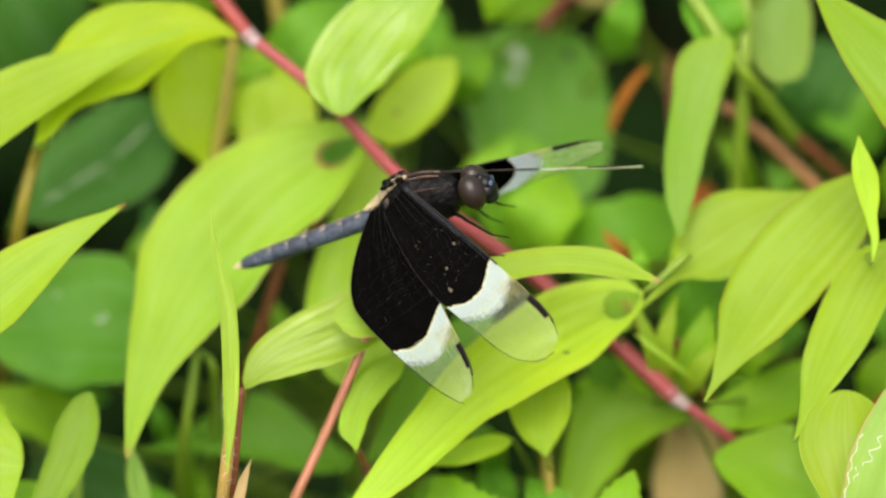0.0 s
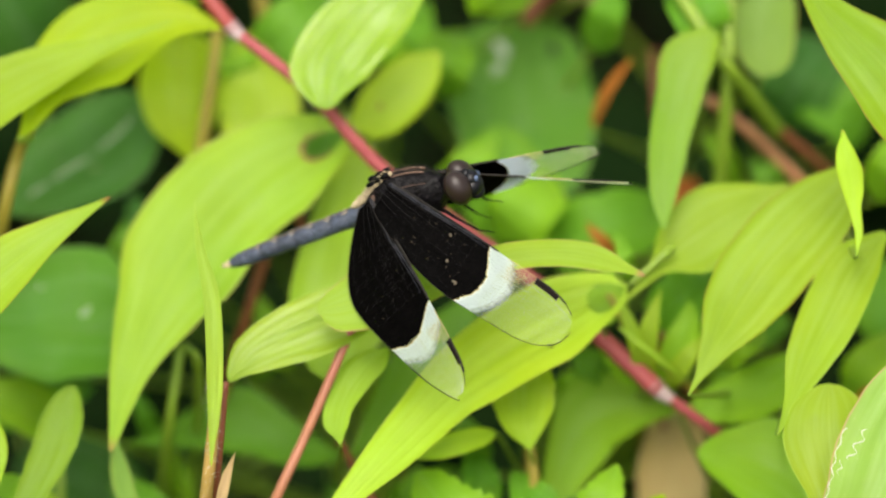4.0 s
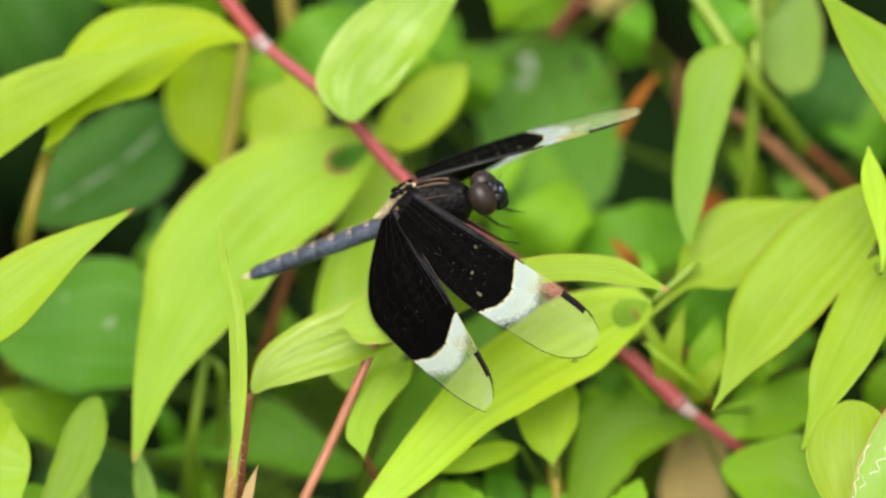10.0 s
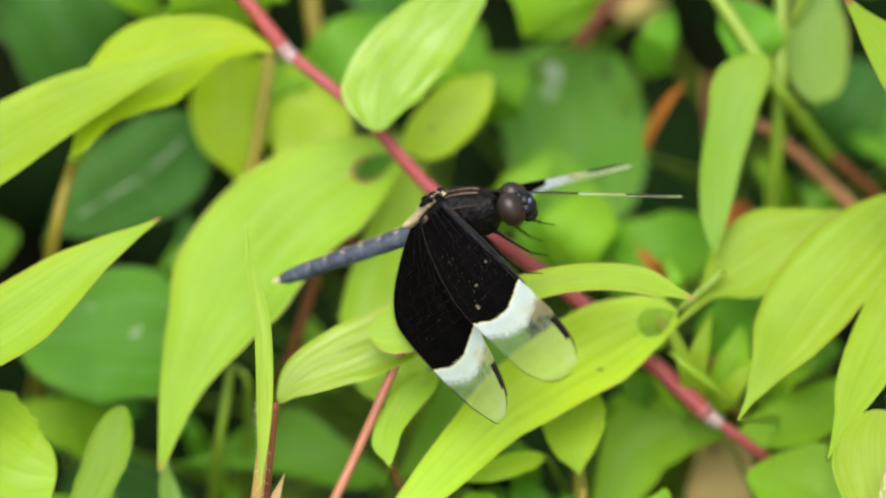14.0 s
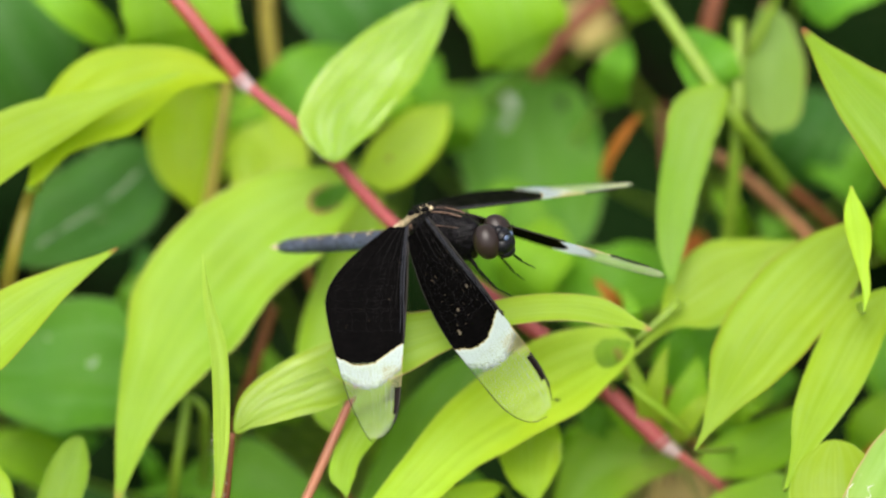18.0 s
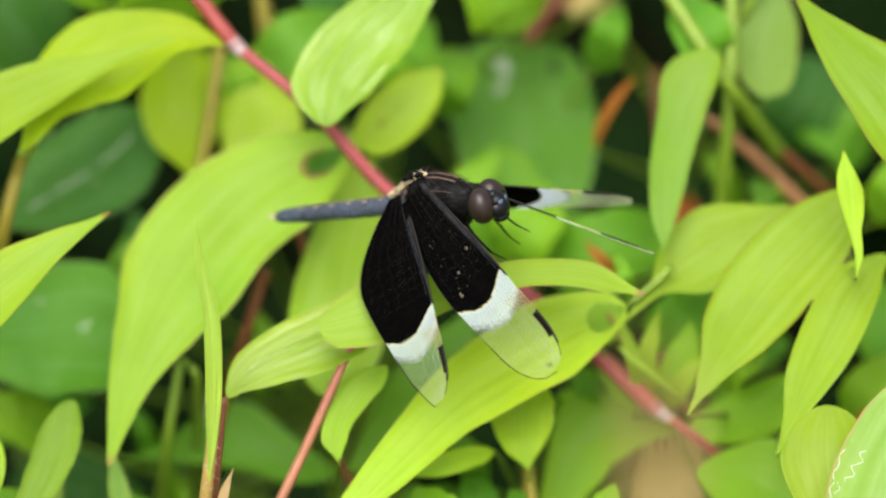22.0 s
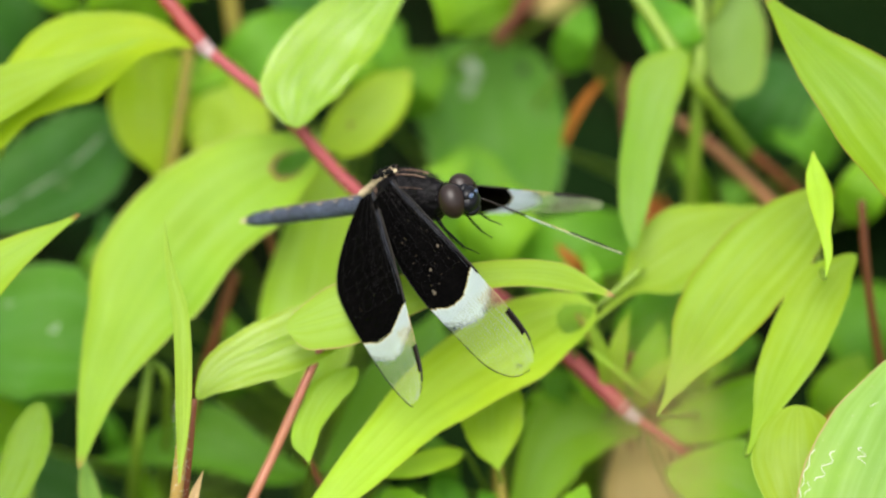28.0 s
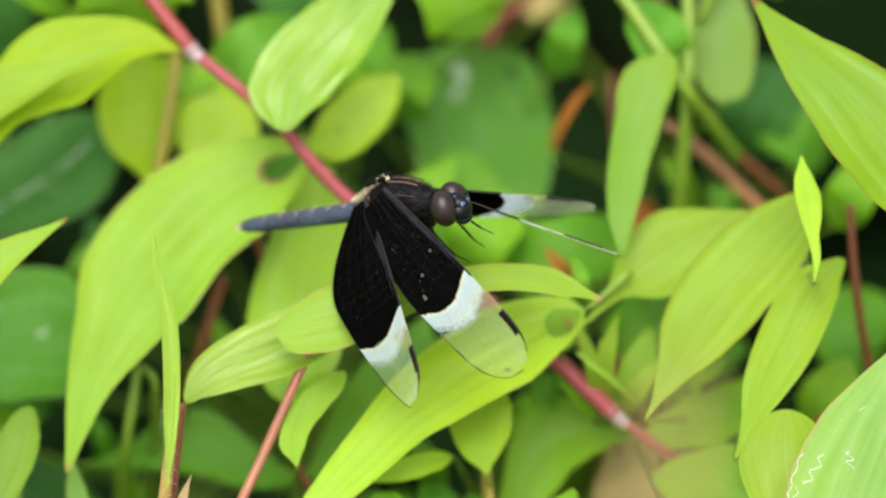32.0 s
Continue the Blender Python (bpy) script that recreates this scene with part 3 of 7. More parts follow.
plant = thing("stemmed_leaf", "slender pink-brown stem holding one bright leaf out flat", "plant", "")
stem(plant, [(-28.0, 18.7, 92.1), (-21.7, -9.3, 132.3), (-17.3, -14.9, 148.8), (-13.2, -10.7, 156.4), (-10.2, -6.9, 162.0), (-8.5, -4.7, 165.0), (-6.8, -4.8, 168.3)], 0.62, 0.42, 'pink')
blade(plant, [(-11.9, -6.9, 169.5), (-5.1, -5.1, 170.1), (1.6, -3.4, 171.2), (8.5, -2.0, 172.4), (15.5, -2.1, 172.6), (22.2, -4.1, 171.6)], (1.98, 3.47, 2.63, 1.64, 1.59, 1.62, 0.66), (2.96, 3.41, 2.31, 1.48, 1.35, 1.29, 0.48), (0.000, -0.620, 0.785), 'pink_rim', fold=0.06, ripple=0.03, arch=0.02, rough=0.02, nu=56, nv=14, label='bright green leaf with a red-brown rim, the perch')

shoot = plant = thing("leaf_shoot", "upright shoot with a rolled young leaf and red sheath", "plant", "")
stem(plant, [(-27.6, 8.1, 111.8), (-24.1, -14.3, 142.6), (-22.8, -17.0, 152.7), (-22.0, -15.8, 159.7), (-21.4, -13.2, 165.1)], 0.6, 0.4, 'rust')
stem(plant, [(-27.6, 7.3, 112.4), (-24.6, -14.8, 143.7), (-23.5, -18.3, 154.3), (-22.7, -16.2, 160.8), (-22.2, -14.5, 164.9)], 0.8, 0.6, 'ochre', name='sheath')
blade(plant, [(-22.8, -23.8, 161.9), (-22.5, -18.7, 164.7), (-22.4, -13.9, 167.9), (-22.7, -9.4, 171.5), (-23.7, -5.3, 175.4), (-24.4, -1.4, 179.6)], (0.26, 0.59, 0.86, 0.89, 0.74, 0.56, 0.29), (0.23, 0.61, 0.89, 0.91, 0.95, 0.39, 0.05), (0.000, -0.620, 0.785), 'pale', fold=0.5, ripple=0.02, label='rolled pale green young leaf')
blade(plant, [(-21.1, -9.0, 162.1), (-18.3, -6.2, 163.3), (-14.7, -4.5, 164.2), (-11.0, -3.1, 165.2), (-7.1, -2.1, 166.5), (-3.2, -1.8, 167.8)], (1.31, 2.50, 3.05, 3.39, 3.40, 2.64, 1.32), (0.81, 2.17, 2.87, 3.37, 3.38, 2.72, 1.37), (0.000, -0.620, 0.785), 'shiny', fold=0.14, ripple=0.05, corrugated=0.01, stalk=(-21.4, -12.7, 164.0))
blade(plant, [(-22.7, -23.4, 153.3), (-22.3, -22.0, 154.3), (-21.9, -20.6, 155.3), (-21.5, -19.4, 156.5), (-21.0, -18.3, 157.8), (-20.4, -17.4, 159.1)], (0.10, 0.31, 0.50, 0.58, 0.52, 0.29, 0.09), (0.10, 0.32, 0.51, 0.57, 0.50, 0.29, 0.09), (0.000, -0.691, 0.723), 'straw', fold=0.4, label='pale papery bract')

plant = thing("leafy_twig", "leafy twig with a long bright leaf and a pale curled leaf", "plant", "")
stem(plant, [(24.6, 61.3, -3.0), (27.3, 52.3, 59.6), (24.1, 43.3, 122.2)], 1.1, 0.7, 'stalk', 'root_stem')
long_leaf = blade(plant, [(20.5, 3.7, 164.9), (12.0, 1.5, 159.7), (4.2, -2.5, 155.4), (-2.5, -8.6, 152.3), (-8.8, -16.0, 150.6), (-14.8, -24.1, 149.9)], (2.80, 4.85, 4.41, 3.17, 2.75, 1.36, 0.73), (3.45, 4.98, 4.33, 3.42, 2.51, 1.38, 0.45), (0.000, -0.476, 0.879), 'sunny', fold=0.1, ripple=0.04, arch=0.11, nu=60, nv=24, corrugated=0.02, holes=[(0.046, 0.08, 0.04, 0.6)], label='long bright green leaf with a bitten notch', stalk=(25.3, 6.9, 167.6))
blade(plant, [(17.8, 0.3, 162.5), (21.3, 4.0, 163.8), (24.8, 7.6, 165.1), (28.8, 10.6, 166.5), (33.2, 12.7, 168.2), (37.8, 14.4, 170.1)], (0.07, 0.23, 0.98, 3.53, 4.44, 2.79, 0.97), (0.13, 0.39, 1.01, 4.02, 4.32, 2.93, 1.13), (0.000, -0.476, 0.879), 'bright', fold=0.1, label='pale green leaf with a narrow stalk', stalk=(24.1, 43.3, 122.2))
leaf(plant, (30.3, 18.1, 157.4), (26.3, 11.9, 157.4), (22.5, 13.9, 151.5), (-0.655, 0.619, 0.433), 6.2, 'mid', 0.5, 0.76, fold=0.2, ripple=0.06, rough=0.16, stalk=(24.1, 43.3, 122.2))
blade(plant, [(16.5, 7.1, 157.5), (17.3, 8.2, 157.8), (17.9, 9.4, 158.4), (18.4, 10.5, 159.1), (18.7, 11.5, 160.0), (19.1, 12.5, 161.0)], (0.76, 1.95, 2.42, 2.51, 2.36, 1.83, 0.79), (0.50, 1.80, 2.50, 2.48, 2.06, 1.28, 0.42), (0.000, -0.548, 0.837), 'soft', fold=0.1, stalk=(24.1, 43.3, 122.2))
leaf(plant, (26.4, 1.4, 154.6), (22.8, -0.2, 159.2), (19.3, 1.4, 161.5), (0.611, 0.585, 0.533), 0.8, 'rimmed', 0.6, 0.8, stalk=(24.1, 43.3, 122.2))

plant = thing("broad_leaf_plant", "plant with broad bright leaves and a yellow bud leaf", "plant", "broad-leaved plants")
stem(plant, [(51.2, 10.2, 149.8), (49.6, 9.8, 159.6), (48.9, 11.2, 165.1), (48.4, 14.2, 171.0)], 0.5, 0.4, 'rust')
stem(plant, [(40.3, 52.5, -3.0), (42.9, 43.5, 63.5), (39.5, 34.5, 130.0)], 1.1, 0.7, 'stalk', 'root_stem')
blade(plant, [(26.6, -11.5, 161.8), (29.6, -6.0, 163.7), (32.8, -0.7, 165.7), (36.5, 4.0, 168.2), (40.8, 8.1, 171.1), (45.0, 11.8, 174.4)], (0.36, 1.59, 3.92, 4.76, 4.64, 3.70, 1.94), (0.48, 1.72, 4.00, 4.63, 4.64, 3.87, 1.76), (0.000, -0.476, 0.879), 'rimmed', fold=0.12, ripple=0.05, nu=40, nv=14, corrugated=0.02, label='broad bright leaf with a reddish curled rim', stalk=(39.5, 34.5, 130.0))
blade(plant, [(35.8, -15.7, 159.7), (37.6, -11.1, 161.4), (39.6, -6.5, 163.3), (41.8, -2.3, 165.5), (44.1, 1.6, 168.1), (47.5, 4.7, 170.7)], (0.32, 0.98, 2.41, 2.93, 3.25, 2.91, 1.36), (0.37, 1.15, 2.41, 3.10, 3.18, 2.70, 1.16), (0.000, -0.476, 0.879), 'bright', fold=0.1, corrugated=0.02, stalk=(39.5, 34.5, 130.0))
blade(plant, [(44.0, -5.0, 174.6), (44.2, -2.6, 176.0), (43.9, -0.2, 177.5), (43.6, 2.0, 179.1), (43.1, 3.9, 181.0), (42.8, 5.7, 183.1)], (0.14, 0.39, 0.63, 1.06, 1.33, 1.04, 0.35), (0.20, 0.52, 0.58, 1.11, 1.33, 0.97, 0.36), (0.000, -0.620, 0.785), 'sunny', fold=0.3, ripple=0.1, label='pointed yellow-green bud leaf', stalk=(44.0, 22.0, 160.0))

plant = thing("broad_leaf_plant", "large smooth bright leaf with a fine red-brown rim", "plant", "broad-leaved plants")
stem(plant, [(62.4, 52.1, -3.0), (64.8, 43.1, 67.0), (61.2, 34.1, 136.9)], 1.1, 0.7, 'stalk', 'root_stem')
blade(plant, [(60.7, -11.2, 180.0), (56.7, -4.7, 182.2), (52.6, 1.6, 184.7), (48.0, 7.3, 187.8), (42.7, 12.1, 191.3), (37.8, 17.0, 195.3)], (1.11, 3.27, 5.22, 5.48, 4.58, 2.73, 0.97), (1.05, 3.17, 5.02, 5.77, 4.45, 2.43, 0.77), (0.000, -0.476, 0.879), 'fresh', fold=0.1, nu=40, nv=14, ripple=0.02, corrugated=0.02, stalk=(61.2, 34.1, 136.9))

plant = thing("broad_leaf_plant", "plant with two arching yellow-green leaves on an amber stem", "plant", "broad-leaved plants")
stem(plant, [(-52.1, 53.5, 89.4), (-47.9, 26.5, 138.1), (-45.3, 13.7, 165.2), (-43.4, 15.9, 173.5), (-41.8, 16.1, 177.3)], 0.9, 0.6, 'amber')
blade(plant, [(-43.0, 13.4, 177.8), (-40.6, 18.4, 179.4), (-37.0, 22.4, 180.7), (-32.2, 24.9, 182.1), (-26.8, 25.9, 183.4), (-21.3, 24.5, 183.8)], (0.48, 1.83, 4.12, 5.10, 3.96, 2.35, 0.78), (1.33, 2.31, 4.26, 5.02, 3.93, 2.16, 0.68), (0.000, -0.476, 0.879), 'yellow', fold=0.16, ripple=0.05, corrugated=0.03, label='arching yellow-green leaf', stalk=(-41.9, 15.4, 176.3))
blade(plant, [(-26.9, 21.6, 186.7), (-35.2, 19.3, 184.1), (-43.3, 16.4, 181.7), (-50.7, 12.1, 179.2), (-57.7, 6.9, 177.2), (-65.4, 2.4, 176.3)], (0.37, 1.24, 2.90, 3.85, 4.28, 3.59, 1.16), (0.45, 1.24, 2.88, 3.81, 4.41, 3.11, 1.07), (0.000, -0.476, 0.879), 'bright', fold=0.1, nu=44, corrugated=0.02)

plant = thing("broad_leaf_plant", "sharp pointed bright leaf with a dark rim", "plant", "broad-leaved plants")
stem(plant, [(-62.4, 44.7, -3.0), (-58.8, 35.7, 59.9), (-61.2, 26.7, 122.8)], 1.1, 0.7, 'stalk', 'root_stem')
blade(plant, [(-64.9, -16.6, 166.8), (-58.1, -12.7, 167.5), (-51.8, -8.5, 169.0), (-45.6, -4.4, 171.3), (-39.7, -0.4, 174.3), (-33.3, 2.9, 177.3)], (1.07, 2.92, 3.85, 3.86, 3.45, 1.70, 0.47), (1.13, 3.14, 3.74, 4.18, 3.09, 1.59, 0.53), (0.000, -0.476, 0.879), 'rimmed', fold=0.12, nu=36, nv=14, corrugated=0.02, stalk=(-61.2, 26.7, 122.8))

plant = thing("round_leaf_plant", "low rounded leaves at the edge of the patch", "plant", "round-leaved plants")
stem(plant, [(-51.9, 45.6, -3.0), (-48.4, 36.6, 53.6), (-50.9, 27.6, 110.2)], 1.1, 0.7, 'stalk', 'root_stem')
blade(plant, [(-45.1, -18.1, 147.6), (-43.1, -14.7, 148.7), (-41.4, -11.3, 150.1), (-39.9, -7.9, 151.8), (-38.6, -4.7, 153.9), (-37.5, -1.7, 156.5)], (0.37, 1.06, 1.64, 2.01, 2.26, 2.12, 1.38), (0.36, 1.10, 1.70, 2.04, 2.29, 2.09, 1.15), (0.000, -0.476, 0.879), 'grassy', fold=0.2, rough=0.04, teeth=16, stalk=(-50.9, 27.6, 110.2))
blade(plant, [(-61.3, -9.8, 157.6), (-57.8, -9.5, 156.7), (-54.2, -9.9, 156.1), (-50.9, -11.0, 155.4), (-47.6, -12.5, 155.0), (-44.2, -13.5, 155.6)], (1.90, 5.55, 7.84, 7.86, 6.61, 5.46, 3.79), (1.81, 4.75, 6.50, 7.16, 7.71, 7.82, 6.57), (0.000, -0.476, 0.879), 'bright', teeth=9, stalk=(-50.9, 27.6, 110.2))
leaf(plant, (-50.0, -7.8, 141.5), (-46.6, -9.9, 147.1), (-43.5, -4.0, 146.8), (-0.664, 0.661, 0.348), 6.3, 'soft', 0.6, 0.8, teeth=8, fold=0.2, ripple=0.06, rough=0.16, stalk=(-50.9, 27.6, 110.2))

plant = thing("round_leaf_plant", "rounded yellow-green leaves low in the patch", "plant", "round-leaved plants")
stem(plant, [(37.5, 47.7, -3.0), (40.2, 38.7, 51.9), (36.8, 29.7, 106.8)], 1.1, 0.7, 'stalk', 'root_stem')
blade(plant, [(41.7, -25.4, 153.0), (41.7, -22.3, 154.7), (41.5, -19.3, 156.5), (41.1, -16.5, 158.4), (41.0, -13.7, 160.5), (41.1, -10.8, 162.5)], (0.74, 2.13, 3.37, 4.27, 4.81, 4.11, 2.34), (0.86, 2.37, 3.66, 4.49, 4.72, 4.09, 2.65), (0.000, -0.548, 0.837), 'bright', fold=0.04, cup=0.12, ripple=0.02, stalk=(36.8, 29.7, 106.8))
blade(plant, [(27.8, -2.4, 147.8), (31.6, -2.2, 146.7), (35.1, -3.1, 145.7), (38.0, -5.4, 144.6), (40.1, -8.4, 143.5), (42.3, -11.6, 142.9)], (1.55, 3.28, 5.19, 4.92, 3.44, 1.94, 0.63), (2.43, 4.15, 4.99, 5.08, 4.54, 3.05, 1.49), (0.000, -0.476, 0.879), 'soft', fold=0.2, stalk=(36.8, 29.7, 106.8))
blade(plant, [(26.2, 2.1, 149.3), (29.4, 3.2, 149.1), (32.5, 4.3, 149.2), (35.4, 5.7, 150.0), (38.0, 7.3, 151.3), (39.7, 9.4, 153.3)], (0.86, 2.18, 2.89, 3.05, 2.70, 1.97, 0.74), (0.70, 1.90, 2.77, 3.11, 2.87, 1.98, 0.64), (0.000, -0.476, 0.879), 'soft', fold=0.2, stalk=(36.8, 29.7, 106.8))

plant = thing("broad_leaf_plant", "large pale leaf with white insect trails and a pink rim", "plant", "broad-leaved plants")
stem(plant, [(49.3, 28.3, -3.0), (51.8, 19.3, 50.0), (48.3, 10.3, 102.9)], 1.1, 0.7, 'stalk', 'root_stem')
trail_leaf = blade(plant, [(38.0, -35.8, 152.0), (43.3, -30.6, 154.1), (47.2, -24.8, 157.1), (50.0, -18.8, 161.0), (52.6, -13.2, 165.5), (54.7, -7.7, 170.4)], (1.83, 4.88, 6.68, 7.63, 6.83, 4.49, 1.79), (1.75, 4.71, 7.41, 7.50, 6.39, 4.07, 1.58), (0.000, -0.548, 0.837), 'spotted', fold=0.05, nu=60, nv=16, label='pale green leaf with white insect trails', stalk=(48.3, 10.3, 102.9))

plant = thing("round_leaf_plant", "mid-green leaves low in the shade with a tan dead leaf", "plant", "round-leaved plants")
stem(plant, [(11.2, 22.3, 97.2), (10.4, -2.0, 139.3), (10.2, -1.2, 147.4)], 0.85, 0.6, 'amber')
stem(plant, [(15.7, 50.4, -3.0), (18.6, 41.4, 49.9), (15.4, 32.4, 102.9)], 1.1, 0.7, 'stalk', 'root_stem')
blade(plant, [(11.9, -6.9, 139.7), (12.8, -2.2, 141.3), (14.3, 2.2, 143.0), (16.6, 6.1, 144.9), (20.9, 7.6, 146.3), (25.7, 6.3, 146.9)], (0.47, 1.37, 2.09, 3.04, 4.69, 2.85, 0.79), (0.62, 1.78, 2.81, 3.72, 3.96, 3.60, 1.60), (0.000, -0.476, 0.879), 'soft', fold=0.2, stalk=(15.4, 32.4, 102.9))
blade(plant, [(10.1, -7.6, 152.0), (9.7, -5.4, 152.7), (9.6, -3.4, 153.7), (9.5, -1.5, 154.9), (9.6, 0.2, 156.3), (9.8, 1.7, 158.0)], (0.65, 1.91, 2.82, 3.24, 3.36, 2.63, 1.55), (0.81, 2.00, 2.82, 3.25, 3.33, 2.84, 1.75), (0.000, -0.548, 0.837), 'bright', fold=0.16, stalk=(15.4, 32.4, 102.9))
blade(plant, [(-8.6, 1.7, 144.9), (-5.2, 4.7, 145.8), (-2.4, 7.9, 147.3), (0.2, 11.0, 149.3), (2.5, 14.0, 151.8), (4.0, 17.0, 154.9)], (0.86, 2.39, 3.53, 4.10, 3.77, 2.79, 1.02), (0.85, 2.39, 3.58, 4.06, 3.91, 2.82, 1.09), (0.000, -0.548, 0.837), 'mid', fold=0.15, stalk=(15.4, 32.4, 102.9))
leaf(plant, (6.6, -3.4, 151.2), (2.1, -6.5, 151.9), (-2.3, -6.4, 150.4), (-0.242, 0.801, 0.548), 2.6, 'sunny', 0.6, 0.8, stalk=(15.4, 32.4, 102.9))
leaf(plant, (6.9, -9.5, 139.1), (2.4, -11.7, 146.4), (-2.0, -5.8, 147.8), (0.675, 0.655, 0.339), 8.2, 'soft', 0.6, 0.8, ripple=0.15, teeth=9, fold=0.2, rough=0.16, stalk=(15.4, 32.4, 102.9))
leaf(plant, (15.2, -11.1, 140.2), (17.1, -13.4, 148.2), (19.1, -7.7, 150.3), (-0.897, 0.418, 0.145), 4.9, 'soft', 0.6, 0.8, ripple=0.15, teeth=8, fold=0.2, rough=0.16, stalk=(15.4, 32.4, 102.9))
leaf(plant, (21.0, -11.7, 142.9), (22.5, -12.2, 146.4), (24.1, -9.6, 147.6), (-0.824, 0.501, 0.264), 2.7, 'yellow', 0.6, 0.8, ripple=0.2, teeth=6, stalk=(15.4, 32.4, 102.9))
leaf(plant, (25.1, 6.3, 126.7), (25.4, 8.7, 135.4), (25.8, 14.4, 141.8), (-0.969, 0.222, -0.105), 7.6, 'straw', 0.3, 0.3, stalk=(15.4, 32.4, 102.9))
leaf(plant, (28.4, -3.6, 137.0), (30.4, -4.9, 140.3), (32.5, -3.0, 141.3), (-0.639, 0.675, 0.368), 3.8, 'bright', 0.6, 0.8, stalk=(15.4, 32.4, 102.9))

plant = thing("round_leaf_plant", "small leaf pair on a red-brown stalk", "plant", "round-leaved plants")
stem(plant, [(-0.9, 12.2, 117.7), (-5.0, -3.8, 140.2), (-8.6, -1.9, 146.4), (-10.7, -1.0, 151.1)], 0.4, 0.35, 'rust')
stem(plant, [(-1.5, 21.3, 113.3), (-2.0, 2.9, 135.8), (-2.9, 5.3, 139.3)], 0.4, 0.35, 'rust')
stem(plant, [(-9.9, 20.5, 146.9), (-11.6, 17.0, 156.0), (-14.3, 20.2, 164.0)], 0.4, 0.5, 'rust')
stem(plant, [(-23.1, 15.6, 140.0), (-20.0, 14.4, 152.3), (-17.5, 17.3, 159.8)], 0.55, 0.6, 'rust')
stem(plant, [(-11.0, 58.5, -3.0), (-7.9, 49.5, 53.2), (-10.8, 40.5, 109.4)], 1.1, 0.7, 'stalk', 'root_stem')
blade(plant, [(-9.6, -12.7, 156.7), (-10.0, -10.4, 157.7), (-9.3, -8.3, 158.8), (-8.1, -6.4, 160.0), (-6.5, -4.9, 161.2), (-4.6, -3.8, 162.5)], (0.51, 1.38, 1.55, 1.62, 1.92, 1.48, 0.47), (0.59, 1.33, 1.39, 1.61, 1.75, 1.70, 1.03), (0.000, -0.548, 0.837), 'bright', fold=0.12, stalk=(-10.8, 40.5, 109.4))
blade(plant, [(-32.7, 11.2, 139.6), (-27.9, 12.5, 139.5), (-23.2, 14.0, 139.7), (-18.4, 13.4, 139.4), (-14.0, 11.4, 138.6), (-9.3, 9.7, 138.7)], (0.24, 0.92, 2.31, 4.23, 2.67, 1.86, 0.66), (0.45, 1.38, 2.89, 3.33, 3.30, 2.45, 1.16), (0.000, -0.548, 0.837), 'mid', fold=0.2, stalk=(-10.8, 40.5, 109.4))
blade(plant, [(-10.9, 3.2, 153.4), (-10.2, 8.4, 155.5), (-9.5, 13.2, 158.1), (-8.6, 17.8, 161.2), (-7.7, 22.1, 164.6), (-6.5, 26.1, 168.4)], (2.76, 4.73, 5.27, 5.00, 4.32, 3.19, 1.51), (2.34, 4.79, 5.28, 4.97, 4.30, 3.13, 1.35), (0.000, -0.548, 0.837), 'bright', fold=0.1, stalk=(-10.8, 40.5, 109.4))

plant = thing("jointed_grass", "drooping narrow leaves on pale jointed stalks", "plant", "jointed grasses")
stem(plant, [(20.1, 40.0, 188.8), (21.9, 36.6, 187.5), (26.0, 31.6, 183.7), (30.7, 25.8, 178.9), (33.5, 27.0, 173.8), (37.1, 31.1, 165.6)], 0.75, 0.8, 'stalk')
stem(plant, [(36.7, 30.6, 166.6), (39.5, 31.7, 163.0), (42.7, 33.4, 158.5)], 0.6, 0.5, 'rust')
stem(plant, [(31.8, 36.3, 183.4), (31.6, 28.8, 176.2), (31.2, 26.3, 169.2), (30.7, 25.5, 161.0)], 0.7, 0.8, 'stalk')
stem(plant, [(29.5, 33.2, 168.5), (34.7, 32.4, 164.0), (40.2, 30.9, 158.4)], 0.58, 0.66, 'pink')
stem(plant, [(30.7, 54.4, 178.0), (29.0, 50.9, 173.0), (28.4, 49.1, 166.9)], 0.8, 0.8, 'rust')
stem(plant, [(33.1, 37.5, 178.3), (35.4, 38.6, 183.3), (36.3, 38.3, 186.4)], 0.5, 0.4, 'stalk')
stem(plant, [(27.9, 86.1, -3.0), (30.7, 77.1, 66.6), (27.4, 68.1, 136.2)], 1.1, 0.7, 'stalk', 'root_stem')
blade(plant, [(30.1, 26.0, 182.0), (27.2, 23.3, 179.2), (25.9, 19.6, 176.4), (25.0, 15.7, 173.9), (24.4, 11.5, 171.6), (24.5, 7.1, 169.6)], (1.66, 2.65, 2.58, 2.26, 1.98, 1.47, 0.53), (1.91, 3.07, 2.41, 2.23, 1.95, 1.43, 0.73), (0.000, -0.548, 0.837), 'grassy', fold=0.12, corrugated=0.02, stalk=(27.4, 68.1, 136.2))
blade(plant, [(35.4, 29.8, 173.5), (35.6, 32.7, 174.6), (35.6, 35.3, 176.0), (35.6, 37.8, 177.7), (35.4, 40.2, 179.6), (34.7, 42.3, 181.6)], (2.02, 3.05, 3.35, 3.27, 2.88, 2.08, 0.75), (2.28, 2.98, 3.31, 3.35, 2.99, 2.22, 1.21), (0.000, -0.548, 0.837), 'sage', fold=0.1, stalk=(27.4, 68.1, 136.2))
leaf(plant, (30.3, 31.1, 176.1), (28.4, 31.0, 181.2), (26.8, 39.3, 180.7), (0.905, 0.365, 0.218), 6.1, 'mid', 0.6, 0.8, fold=0.2, ripple=0.06, rough=0.16, stalk=(27.4, 68.1, 136.2))
